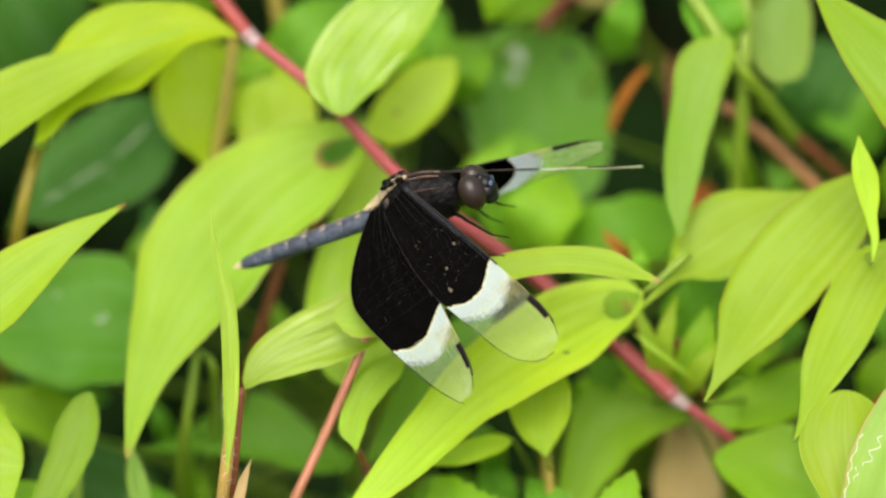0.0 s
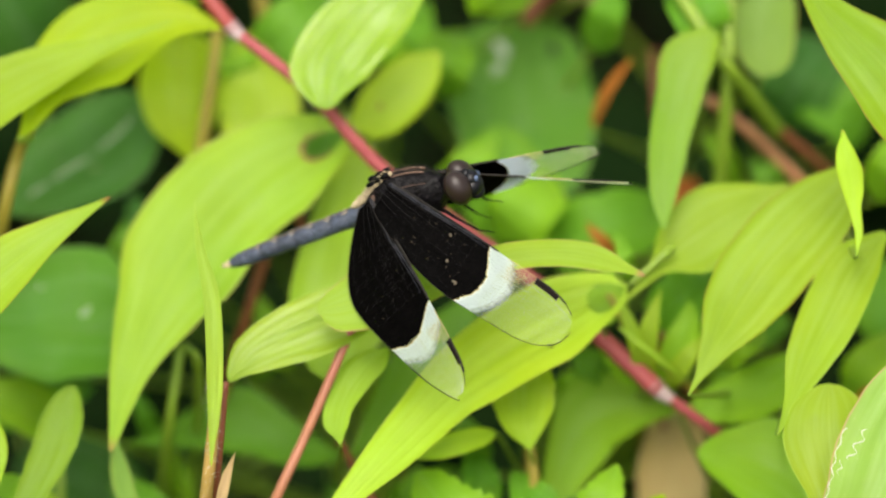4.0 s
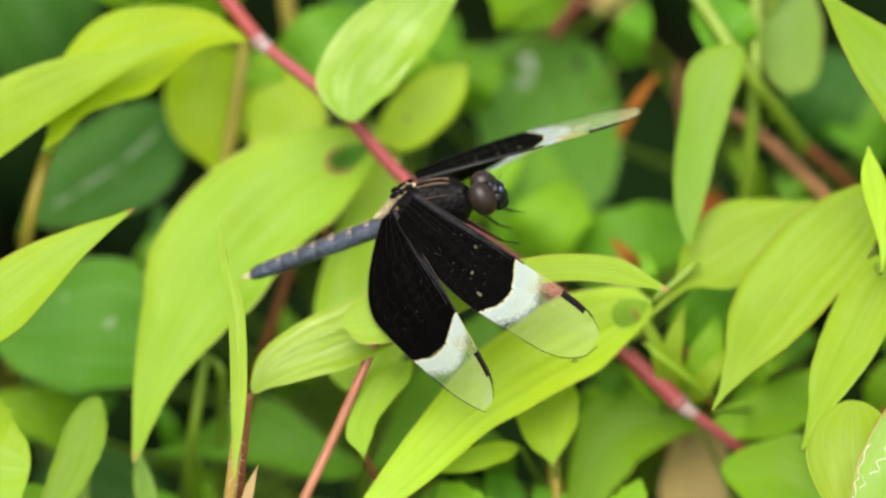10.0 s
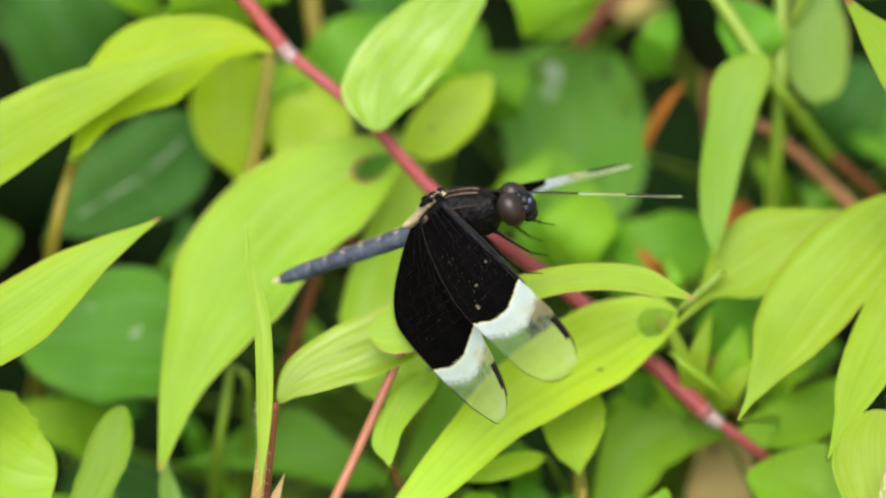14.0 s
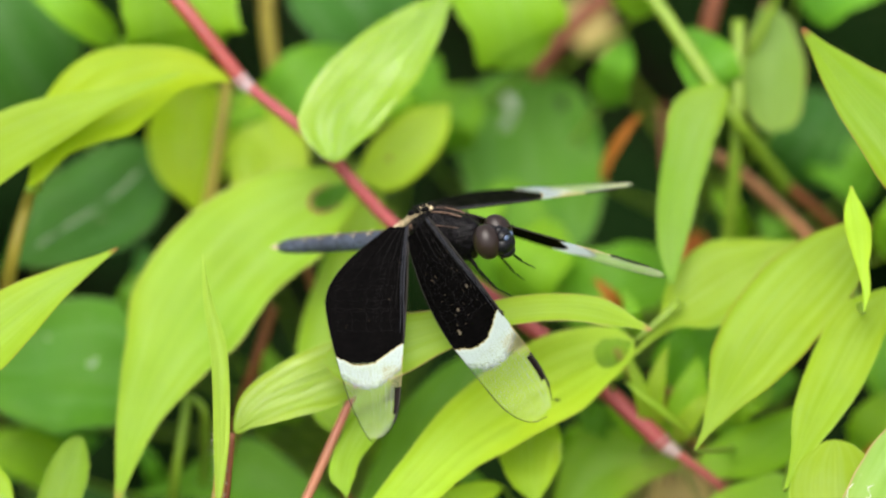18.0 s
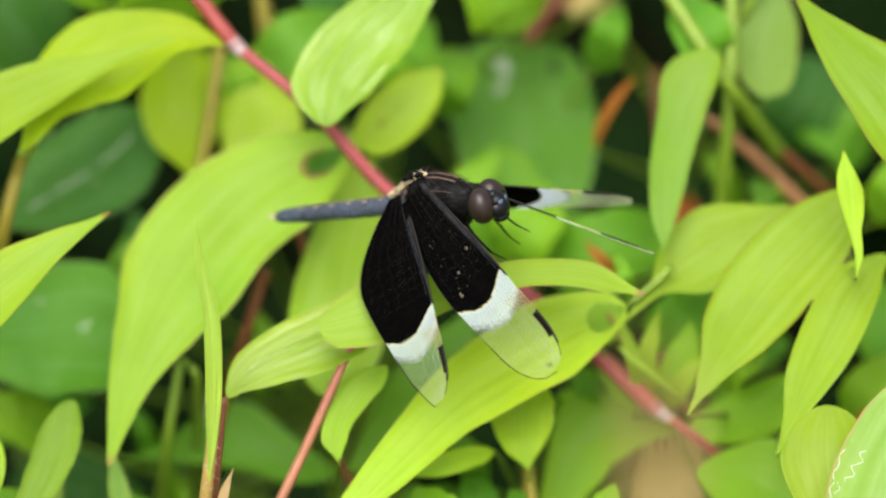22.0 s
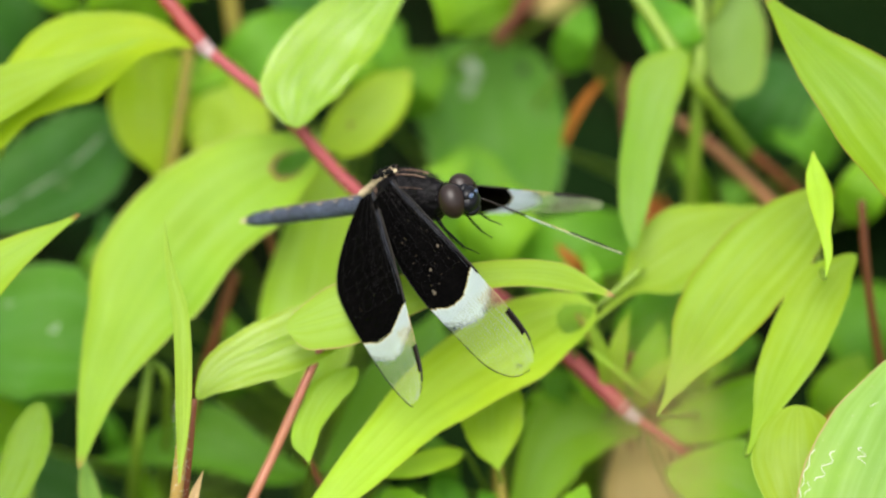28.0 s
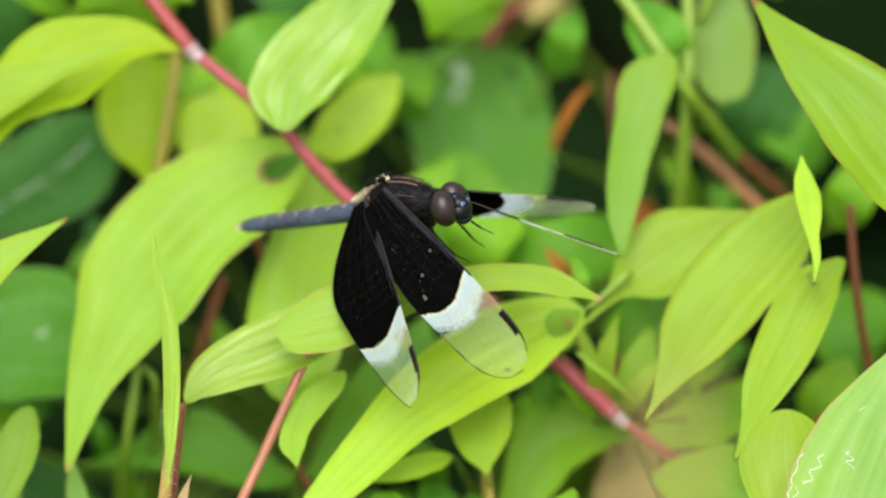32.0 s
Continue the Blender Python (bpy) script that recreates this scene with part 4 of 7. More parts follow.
leaf(plant, (17.5, 33.1, 164.9), (18.9, 33.7, 169.3), (21.9, 35.7, 172.1), (-0.854, 0.366, 0.371), 1.2, 'orange', 0.6, 0.8, fold=0.4, stalk=(27.4, 68.1, 136.2))

plant = thing("oval_leaf_plant", "large dark green oval leaves in the shade", "plant", "oval-leaved plants")
stem(plant, [(-45.8, 88.1, -3.0), (-42.4, 79.1, 55.0), (-44.9, 70.1, 113.1)], 1.1, 0.7, 'stalk', 'root_stem')
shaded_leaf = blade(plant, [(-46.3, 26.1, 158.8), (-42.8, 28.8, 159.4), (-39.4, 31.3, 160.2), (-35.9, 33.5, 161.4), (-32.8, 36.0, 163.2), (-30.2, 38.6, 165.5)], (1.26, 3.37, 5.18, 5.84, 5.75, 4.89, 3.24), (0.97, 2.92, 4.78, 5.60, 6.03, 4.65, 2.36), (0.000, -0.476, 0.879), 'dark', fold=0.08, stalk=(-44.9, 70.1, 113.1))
splash_leaf = blade(plant, [(-49.4, 15.7, 152.5), (-45.8, 16.3, 152.0), (-42.2, 16.8, 151.8), (-38.5, 17.0, 151.8), (-34.9, 16.8, 152.1), (-31.3, 16.3, 152.8)], (2.11, 5.25, 6.66, 7.43, 7.72, 7.41, 4.59), (3.26, 5.77, 6.84, 7.44, 7.62, 7.67, 4.96), (0.000, -0.476, 0.879), 'cool', fold=0.08, stalk=(-44.9, 70.1, 113.1))
leaf(plant, (-51.3, 24.1, 134.7), (-43.6, 19.1, 139.7), (-36.3, 22.2, 139.0), (-0.151, 0.812, 0.564), 6.1, 'mid', 0.6, 0.8, fold=0.2, ripple=0.06, rough=0.16, stalk=(-44.9, 70.1, 113.1))
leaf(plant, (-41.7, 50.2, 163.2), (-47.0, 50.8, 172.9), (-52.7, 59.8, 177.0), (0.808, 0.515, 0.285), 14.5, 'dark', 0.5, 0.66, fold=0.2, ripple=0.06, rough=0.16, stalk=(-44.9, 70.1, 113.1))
leaf(plant, (-34.3, 43.2, 175.9), (-39.7, 40.8, 182.9), (-45.4, 46.7, 184.4), (0.608, 0.642, 0.466), 4.4, 'soft', 0.6, 0.8, fold=0.2, ripple=0.06, rough=0.16, stalk=(-44.9, 70.1, 113.1))
leaf(plant, (-44.3, 29.8, 125.3), (-36.8, 23.3, 124.7), (-29.6, 24.8, 118.3), (0.457, 0.795, 0.399), 10.8, 'dark', 0.6, 0.8, fold=0.2, ripple=0.06, rough=0.16, stalk=(-44.9, 70.1, 113.1))

plant = thing("oval_leaf_plant", "large mid-green oval leaves with pale spots", "plant", "oval-leaved plants")
stem(plant, [(10.7, 85.9, -3.0), (13.6, 76.9, 56.2), (10.5, 67.9, 115.4)], 1.1, 0.7, 'stalk', 'root_stem')
spotted_leaf = blade(plant, [(10.7, 34.9, 153.4), (10.7, 39.2, 155.0), (10.2, 43.1, 157.0), (9.8, 46.8, 159.4), (9.7, 50.3, 162.1), (10.1, 53.4, 165.5)], (1.84, 5.07, 6.86, 7.62, 7.91, 7.30, 4.94), (4.31, 6.27, 7.52, 7.89, 7.58, 6.85, 5.08), (0.000, -0.548, 0.837), 'cool', fold=0.1, stalk=(10.5, 67.9, 115.4))
leaf(plant, (11.6, 31.9, 149.2), (8.2, 31.2, 157.1), (7.0, 38.2, 161.8), (0.930, 0.344, 0.129), 10.5, 'mid', 0.5, 0.66, fold=0.2, ripple=0.06, rough=0.16, stalk=(10.5, 67.9, 115.4))
leaf(plant, (0.4, 33.3, 154.9), (3.8, 30.6, 161.4), (7.3, 36.0, 162.2), (-0.700, 0.622, 0.350), 4.5, 'soft', 0.5, 0.9, fold=0.2, ripple=0.06, rough=0.16, stalk=(10.5, 67.9, 115.4))
leaf(plant, (7.6, 27.6, 153.7), (10.3, 26.6, 159.2), (13.1, 33.8, 159.0), (-0.794, 0.527, 0.302), 7.5, 'soft', 0.6, 0.8, fold=0.2, ripple=0.06, rough=0.16, stalk=(10.5, 67.9, 115.4))
leaf(plant, (12.4, 27.6, 153.7), (19.0, 25.3, 157.3), (25.8, 31.2, 155.3), (-0.228, 0.803, 0.551), 8.4, 'mid', 0.5, 0.66, fold=0.2, ripple=0.06, rough=0.16, stalk=(10.5, 67.9, 115.4))
leaf(plant, (20.1, 18.4, 157.9), (18.2, 17.1, 161.2), (16.4, 19.0, 162.3), (0.713, 0.532, 0.457), 1.3, 'orange', 0.6, 0.8, stalk=(10.5, 67.9, 115.4))

plant = thing("oval_leaf_plant", "yellow-green oval leaves behind the red stem", "plant", "oval-leaved plants")
stem(plant, [(10.1, 49.4, 167.4), (13.8, 52.2, 171.4), (18.6, 54.7, 174.9)], 1.0, 1.0, 'rust')
stem(plant, [(-27.4, 26.3, 153.1), (-24.7, 27.2, 164.9), (-23.8, 29.2, 169.4), (-23.0, 31.9, 173.4), (-22.5, 36.0, 175.7)], 0.75, 0.62, 'amber')
stem(plant, [(-17.5, 44.1, 170.2), (-18.4, 48.3, 176.2), (-18.1, 52.5, 182.1)], 0.8, 0.8, 'amber')
stem(plant, [(-7.0, 94.5, -3.0), (-3.9, 85.5, 65.9), (-6.8, 76.5, 134.7)], 1.1, 0.7, 'stalk', 'root_stem')
back_leaf = blade(plant, [(-8.7, 25.4, 170.1), (-6.4, 26.8, 170.2), (-4.4, 28.4, 171.0), (-2.6, 30.0, 172.0), (-0.8, 31.5, 173.3), (1.0, 32.8, 174.9)], (1.08, 2.44, 2.94, 3.11, 2.97, 2.45, 1.01), (0.81, 2.53, 3.07, 3.10, 2.88, 2.27, 0.99), (0.000, -0.548, 0.837), 'sunny', fold=0.16, stalk=(-6.8, 76.5, 134.7))
blade(plant, [(-26.5, 42.2, 172.6), (-26.6, 40.0, 170.2), (-26.7, 37.5, 168.3), (-26.6, 34.9, 166.6), (-26.2, 32.1, 165.1), (-25.8, 29.1, 164.0)], (1.73, 3.70, 4.16, 4.23, 3.89, 2.94, 1.50), (1.54, 3.52, 4.13, 4.27, 3.84, 2.64, 0.93), (0.000, -0.548, 0.837), 'yellow', fold=0.12, ripple=0.12, stalk=(-6.8, 76.5, 134.7))
leaf(plant, (-18.4, 39.1, 170.0), (-14.1, 37.7, 175.1), (-9.9, 44.7, 174.6), (-0.596, 0.697, 0.399), 7.1, 'mid', 0.6, 0.8, fold=0.2, ripple=0.06, rough=0.16, stalk=(-6.8, 76.5, 134.7))
leaf(plant, (-27.3, 36.8, 177.3), (-27.5, 36.1, 185.0), (-28.0, 43.7, 187.1), (0.976, 0.204, -0.071), 13.2, 'soft', 0.42, 0.58, fold=0.2, ripple=0.06, rough=0.16, stalk=(-6.8, 76.5, 134.7))
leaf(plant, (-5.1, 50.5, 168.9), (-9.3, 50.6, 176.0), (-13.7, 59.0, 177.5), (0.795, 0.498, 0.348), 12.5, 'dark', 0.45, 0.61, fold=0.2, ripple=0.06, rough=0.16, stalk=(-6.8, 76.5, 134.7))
leaf(plant, (10.0, 40.2, 175.1), (7.3, 40.7, 182.8), (4.6, 49.6, 185.1), (0.908, 0.379, 0.178), 11.7, 'soft', 0.5, 0.56, fold=0.2, ripple=0.06, rough=0.16, stalk=(-6.8, 76.5, 134.7))
leaf(plant, (20.8, 41.3, 180.1), (21.0, 39.5, 186.3), (21.4, 46.1, 187.0), (-0.976, 0.210, -0.062), 6.5, 'soft', 0.5, 0.61, fold=0.2, ripple=0.06, rough=0.16, stalk=(-6.8, 76.5, 134.7))
leaf(plant, (0.4, 39.9, 164.3), (1.6, 37.9, 170.1), (2.8, 44.1, 170.2), (-0.928, 0.348, 0.134), 6.8, 'mid', 0.6, 0.8, fold=0.2, ripple=0.06, rough=0.16, stalk=(-6.8, 76.5, 134.7))

plant = thing("oval_leaf_plant", "green leaves far back in the patch", "plant", "oval-leaved plants")
stem(plant, [(37.0, 102.6, -3.0), (39.6, 93.6, 58.5), (36.3, 84.6, 120.1)], 1.1, 0.7, 'stalk', 'root_stem')
leaf(plant, (42.5, 51.7, 163.7), (39.6, 44.6, 162.2), (37.0, 45.8, 155.2), (-0.854, 0.471, 0.222), 9.5, 'dark', 0.6, 0.8, fold=0.2, ripple=0.06, rough=0.16, stalk=(36.3, 84.6, 120.1))
leaf(plant, (47.3, 44.5, 156.8), (43.5, 42.6, 161.0), (40.1, 48.9, 159.7), (0.521, 0.729, 0.444), 7.8, 'mid', 0.6, 0.8, fold=0.2, ripple=0.06, rough=0.16, stalk=(36.3, 84.6, 120.1))
leaf(plant, (38.5, 47.7, 178.8), (43.7, 45.0, 183.8), (49.3, 50.8, 183.2), (-0.432, 0.708, 0.559), 9.4, 'mid', 0.6, 0.8, fold=0.2, ripple=0.06, rough=0.16, stalk=(36.3, 84.6, 120.1))
leaf(plant, (47.1, 32.8, 147.1), (49.4, 25.9, 146.0), (52.0, 27.2, 139.1), (0.840, 0.521, 0.148), 10.3, 'mid', 0.6, 0.8, fold=0.2, ripple=0.06, rough=0.16, stalk=(36.3, 84.6, 120.1))
leaf(plant, (28.2, 23.7, 144.6), (33.2, 20.0, 148.0), (38.5, 24.4, 145.6), (-0.110, 0.815, 0.568), 5.8, 'mid', 0.6, 0.8, fold=0.2, ripple=0.06, rough=0.16, stalk=(36.3, 84.6, 120.1))
leaf(plant, (14.1, 79.0, 157.3), (16.9, 75.9, 156.4), (19.7, 76.2, 153.3), (0.624, 0.683, 0.379), 6.0, 'tan', 0.6, 1.0, stalk=(36.3, 84.6, 120.1))

plant = thing("jointed_grass", "thin pale grass stalks in the shade", "grass", "jointed grasses")
stem(plant, [(-31.7, 25.8, 102.3), (-29.2, 11.4, 130.4), (-27.8, 3.6, 147.2), (-26.4, 6.9, 155.4)], 0.7, 0.5, 'stalk')
stem(plant, [(-26.8, 29.4, 107.3), (-24.6, 7.9, 149.9), (-26.2, 8.7, 154.5)], 0.55, 0.4, 'stalk')
stem(plant, [(-44.3, 21.3, 113.3), (-40.0, 6.2, 133.5), (-39.5, 8.0, 139.6)], 0.5, 0.4, 'stalk')
stem(plant, [(32.3, 13.5, 137.0), (26.8, 4.3, 151.8), (21.7, 5.3, 156.6), (18.5, 8.2, 160.7)], 0.4, 0.3, 'amber')
stem(plant, [(30.5, 14.9, 139.0), (25.7, 6.3, 151.1), (24.2, 7.4, 156.2)], 0.35, 0.3, 'rust')

dry_blade = plant = thing("dry_grass", "dry tan grass blade standing before the patch", "dry grass", "")
leaf(plant, (19.4, -270.9, 175.4), (19.4, -241.4, 243.7), (19.7, -211.4, 303.9), (-0.990, 0.118, -0.075), 4.3, 'tan', 0.2, 0.3, fold=0.2)

plant = thing("oval_leaf_plant", "leaves crowding the shade behind the stems", "plant", "oval-leaved plants")
stem(plant, [(15.9, 86.0, -3.0), (18.7, 77.0, 59.7), (15.6, 68.0, 122.5)], 1.1, 0.7, 'stalk', 'root_stem')
leaf(plant, (47.4, 28.4, 158.3), (49.3, 26.5, 164.3), (51.6, 32.9, 164.7), (-0.850, 0.475, 0.227), 5.6, 'soft', 0.5, 0.76, fold=0.2, ripple=0.06, rough=0.16, stalk=(15.6, 68.0, 122.5))
leaf(plant, (34.0, 22.0, 156.1), (36.6, 21.1, 160.0), (39.5, 28.4, 158.3), (-0.683, 0.604, 0.411), 4.4, 'mid', 0.6, 0.8, fold=0.2, ripple=0.06, rough=0.16, stalk=(15.6, 68.0, 122.5))
leaf(plant, (21.3, 15.4, 157.1), (20.3, 12.8, 162.2), (19.5, 18.5, 161.5), (0.934, 0.321, 0.156), 1.8, 'soft', 0.6, 1.0, fold=0.2, ripple=0.06, rough=0.16, stalk=(15.6, 68.0, 122.5))
leaf(plant, (-5.1, 45.3, 165.0), (-2.7, 43.1, 170.5), (-0.2, 49.2, 170.5), (-0.781, 0.538, 0.317), 6.3, 'mid', 0.6, 0.8, fold=0.2, ripple=0.06, rough=0.16, stalk=(15.6, 68.0, 122.5))
leaf(plant, (-19.6, 38.6, 165.9), (-20.4, 36.2, 171.2), (-21.4, 42.1, 170.9), (0.925, 0.371, 0.079), 4.4, 'soft', 0.6, 0.8, fold=0.2, ripple=0.06, rough=0.16, stalk=(15.6, 68.0, 122.5))

plant = thing("round_leaf_plant", "small toothed leaves low at the front of the patch", "plant", "round-leaved plants")
stem(plant, [(5.0, 60.3, -3.0), (8.0, 51.3, 48.8), (4.9, 42.3, 100.5)], 1.1, 0.7, 'stalk', 'root_stem')
leaf(plant, (-38.9, 18.2, 136.7), (-44.1, 13.9, 142.7), (-49.7, 17.7, 143.0), (0.377, 0.793, 0.479), 6.2, 'soft', 0.5, 0.76, fold=0.2, ripple=0.06, rough=0.16, stalk=(4.9, 42.3, 100.5))
leaf(plant, (-27.2, 2.8, 132.2), (-30.3, 1.8, 137.8), (-33.6, 8.9, 137.4), (0.731, 0.619, 0.287), 4.5, 'mid', 0.6, 0.8, fold=0.2, ripple=0.06, rough=0.16, stalk=(4.9, 42.3, 100.5))
leaf(plant, (5.7, 0.6, 136.1), (5.1, -1.0, 142.4), (4.5, 5.4, 142.9), (0.956, 0.290, -0.037), 4.3, 'mid', 0.6, 0.8, fold=0.2, ripple=0.06, rough=0.16, stalk=(4.9, 42.3, 100.5))
leaf(plant, (13.4, -6.8, 139.3), (10.9, -8.6, 145.4), (8.4, -2.4, 145.7), (0.808, 0.515, 0.285), 4.6, 'mid', 0.6, 0.8, teeth=11, fold=0.2, ripple=0.06, rough=0.16, stalk=(4.9, 42.3, 100.5))
leaf(plant, (18.8, -4.2, 139.6), (16.4, -5.0, 142.0), (14.0, -2.5, 142.0), (0.512, 0.682, 0.523), 3.1, 'dark', 0.6, 0.8, teeth=10, stalk=(4.9, 42.3, 100.5))
leaf(plant, (44.1, 10.7, 143.5), (46.4, 9.1, 149.9), (48.9, 15.6, 150.4), (-0.839, 0.487, 0.244), 5.6, 'soft', 0.6, 0.8, fold=0.2, ripple=0.06, rough=0.16, stalk=(4.9, 42.3, 100.5))
leaf(plant, (45.2, 5.4, 142.9), (46.0, 5.7, 146.8), (47.0, 9.2, 148.3), (-0.932, 0.358, 0.060), 3.7, 'orange', 0.6, 0.8, stalk=(4.9, 42.3, 100.5))
leaf(plant, (-5.0, 6.2, 133.5), (-1.1, 3.5, 138.4), (2.8, 8.9, 137.4), (-0.506, 0.684, 0.525), 4.4, 'mid', 0.6, 0.8, teeth=10, fold=0.2, ripple=0.06, rough=0.16, stalk=(4.9, 42.3, 100.5))
leaf(plant, (-39.6, -2.6, 138.4), (-41.3, -2.8, 141.6), (-43.1, 0.2, 142.3), (0.773, 0.544, 0.326), 3.7, 'bright', 0.6, 0.8, stalk=(4.9, 42.3, 100.5))
leaf(plant, (32.8, 12.7, 142.8), (31.5, 10.4, 148.2), (30.4, 16.2, 147.8), (0.897, 0.418, 0.145), 4.4, 'soft', 0.6, 0.8, fold=0.2, ripple=0.06, rough=0.16, stalk=(4.9, 42.3, 100.5))

plant = thing("round_leaf_plant", "thin young blades crowding below the perch leaf", "plant", "round-leaved plants")
stem(plant, [(22.6, 32.9, 112.4), (22.3, 12.4, 142.3), (21.2, 9.0, 155.0)], 0.4, 0.3, 'amber')
stem(plant, [(29.4, 32.9, 112.4), (24.9, 9.8, 145.7), (21.8, 9.0, 155.0)], 0.35, 0.25, 'stalk')
stem(plant, [(26.3, 32.9, 112.4), (24.4, 10.7, 143.5), (24.6, 12.3, 152.7)], 0.35, 0.25, 'rust')
stem(plant, [(18.1, 61.0, -3.0), (20.9, 52.0, 52.5), (17.7, 43.0, 107.9)], 1.1, 0.7, 'stalk', 'root_stem')
leaf(plant, (22.1, 4.3, 151.8), (21.0, 3.3, 159.1), (19.0, 6.9, 162.4), (0.945, 0.302, 0.128), 1.6, 'bright', 0.6, 1.0, stalk=(17.7, 43.0, 107.9))
leaf(plant, (22.7, 4.3, 151.8), (22.8, 4.1, 158.5), (24.1, 7.7, 161.8), (-0.974, 0.224, 0.018), 2.1, 'bright', 0.6, 1.0, stalk=(17.7, 43.0, 107.9))
leaf(plant, (23.6, 4.8, 150.7), (26.2, 5.1, 156.4), (27.1, 8.6, 159.7), (-0.916, 0.367, 0.162), 3.6, 'soft', 0.6, 0.9, fold=0.2, ripple=0.06, rough=0.16, stalk=(17.7, 43.0, 107.9))
leaf(plant, (21.8, 5.0, 151.0), (19.1, 5.2, 154.8), (17.9, 7.4, 156.2), (0.797, 0.525, 0.298), 2.5, 'soft', 0.6, 0.9, fold=0.2, ripple=0.06, rough=0.16, stalk=(17.7, 43.0, 107.9))
leaf(plant, (24.7, 4.0, 151.3), (26.6, 3.3, 155.5), (28.6, 5.8, 157.3), (-0.820, 0.476, 0.317), 2.2, 'bright', 0.6, 1.0, stalk=(17.7, 43.0, 107.9))
leaf(plant, (20.2, 14.4, 145.3), (17.4, 10.2, 149.8), (14.8, 14.2, 148.4), (0.382, 0.773, 0.507), 3.8, 'mid', 0.6, 0.8, fold=0.2, ripple=0.06, rough=0.16, stalk=(17.7, 43.0, 107.9))
leaf(plant, (24.1, 14.1, 144.8), (23.3, 15.3, 148.3), (22.6, 19.9, 149.6), (0.964, 0.257, 0.065), 1.8, 'orange', 0.6, 1.0, stalk=(17.7, 43.0, 107.9))
leaf(plant, (30.9, 13.8, 147.9), (32.9, 11.8, 153.8), (33.0, 18.3, 154.3), (-0.937, 0.343, 0.068), 4.0, 'mid', 0.6, 0.8, fold=0.2, ripple=0.06, rough=0.16, stalk=(17.7, 43.0, 107.9))
leaf(plant, (30.2, 8.6, 150.9), (32.7, 5.6, 155.3), (35.6, 10.7, 153.9), (-0.533, 0.685, 0.497), 2.7, 'soft', 0.6, 1.0, fold=0.2, ripple=0.06, rough=0.16, stalk=(17.7, 43.0, 107.9))
leaf(plant, (13.0, 12.7, 142.8), (15.0, 9.0, 148.0), (17.2, 13.5, 147.4), (-0.680, 0.616, 0.399), 3.7, 'soft', 0.6, 0.8, fold=0.2, ripple=0.06, rough=0.16, stalk=(17.7, 43.0, 107.9))
leaf(plant, (5.7, 5.7, 139.8), (4.2, 2.5, 145.7), (2.7, 7.5, 145.8), (0.868, 0.447, 0.217), 3.5, 'mid', 0.6, 0.8, teeth=10, fold=0.2, ripple=0.06, rough=0.16, stalk=(17.7, 43.0, 107.9))
leaf(plant, (2.1, -4.2, 139.6), (4.5, -4.6, 142.5), (6.9, -1.8, 143.0), (-0.639, 0.617, 0.459), 3.2, 'mid', 0.6, 0.8, teeth=10, stalk=(17.7, 43.0, 107.9))
leaf(plant, (11.9, -5.5, 141.3), (11.4, -8.3, 145.9), (11.0, -3.1, 144.7), (0.949, 0.315, 0.028), 2.4, 'mid', 0.6, 0.8, teeth=10, fold=0.2, ripple=0.06, rough=0.16, stalk=(17.7, 43.0, 107.9))
leaf(plant, (16.3, -8.7, 143.6), (16.8, -9.2, 146.4), (17.2, -6.5, 146.8), (-0.945, 0.323, 0.040), 2.1, 'dark', 0.6, 0.8, teeth=9, stalk=(17.7, 43.0, 107.9))
leaf(plant, (-3.2, 1.0, 136.5), (-2.3, -1.3, 141.9), (-1.4, 4.4, 141.4), (-0.929, 0.358, 0.090), 2.7, 'mid', 0.6, 0.8, teeth=10, fold=0.2, ripple=0.06, rough=0.16, stalk=(17.7, 43.0, 107.9))
stem(plant, [(11.4, -6.9, 137.2), (10.8, -7.4, 143.4), (10.5, -5.5, 147.9), (10.1, -3.9, 150.1)], 0.62, 0.5, 'amber')

plant = thing("jointed_grass", "slim shaded leaves low between the stems", "plant", "jointed grasses")
stem(plant, [(-10.0, 84.0, -3.0), (-6.9, 75.0, 51.4), (-9.8, 66.0, 105.8)], 1.1, 0.7, 'stalk', 'root_stem')
leaf(plant, (-29.4, 20.0, 132.4), (-30.7, 16.4, 139.4), (-32.3, 20.9, 140.6), (0.896, 0.412, 0.167), 2.1, 'mid', 0.5, 0.9, fold=0.2, ripple=0.06, rough=0.16, stalk=(-9.8, 66.0, 105.8))
leaf(plant, (-27.5, 16.5, 127.4), (-28.0, 13.7, 135.5), (-28.7, 18.9, 137.7), (0.963, 0.267, -0.040), 1.6, 'soft', 0.5, 0.9, fold=0.2, ripple=0.06, rough=0.16, stalk=(-9.8, 66.0, 105.8))
leaf(plant, (-30.0, 15.9, 126.4), (-32.1, 11.2, 132.0), (-34.4, 14.7, 131.7), (0.606, 0.633, 0.482), 2.9, 'mid', 0.5, 0.9, fold=0.2, ripple=0.06, rough=0.16, stalk=(-9.8, 66.0, 105.8))
leaf(plant, (-25.7, 15.2, 125.4), (-26.2, 11.9, 133.0), (-26.8, 16.8, 134.7), (0.961, 0.277, -0.026), 1.4, 'soft', 0.5, 0.9, fold=0.2, ripple=0.06, rough=0.16, stalk=(-9.8, 66.0, 105.8))
leaf(plant, (-8.7, 15.2, 125.4), (-9.9, 10.9, 131.5), (-11.1, 14.7, 131.7), (0.868, 0.447, 0.217), 3.1, 'mid', 0.5, 0.9, fold=0.2, ripple=0.06, rough=0.16, stalk=(-9.8, 66.0, 105.8))
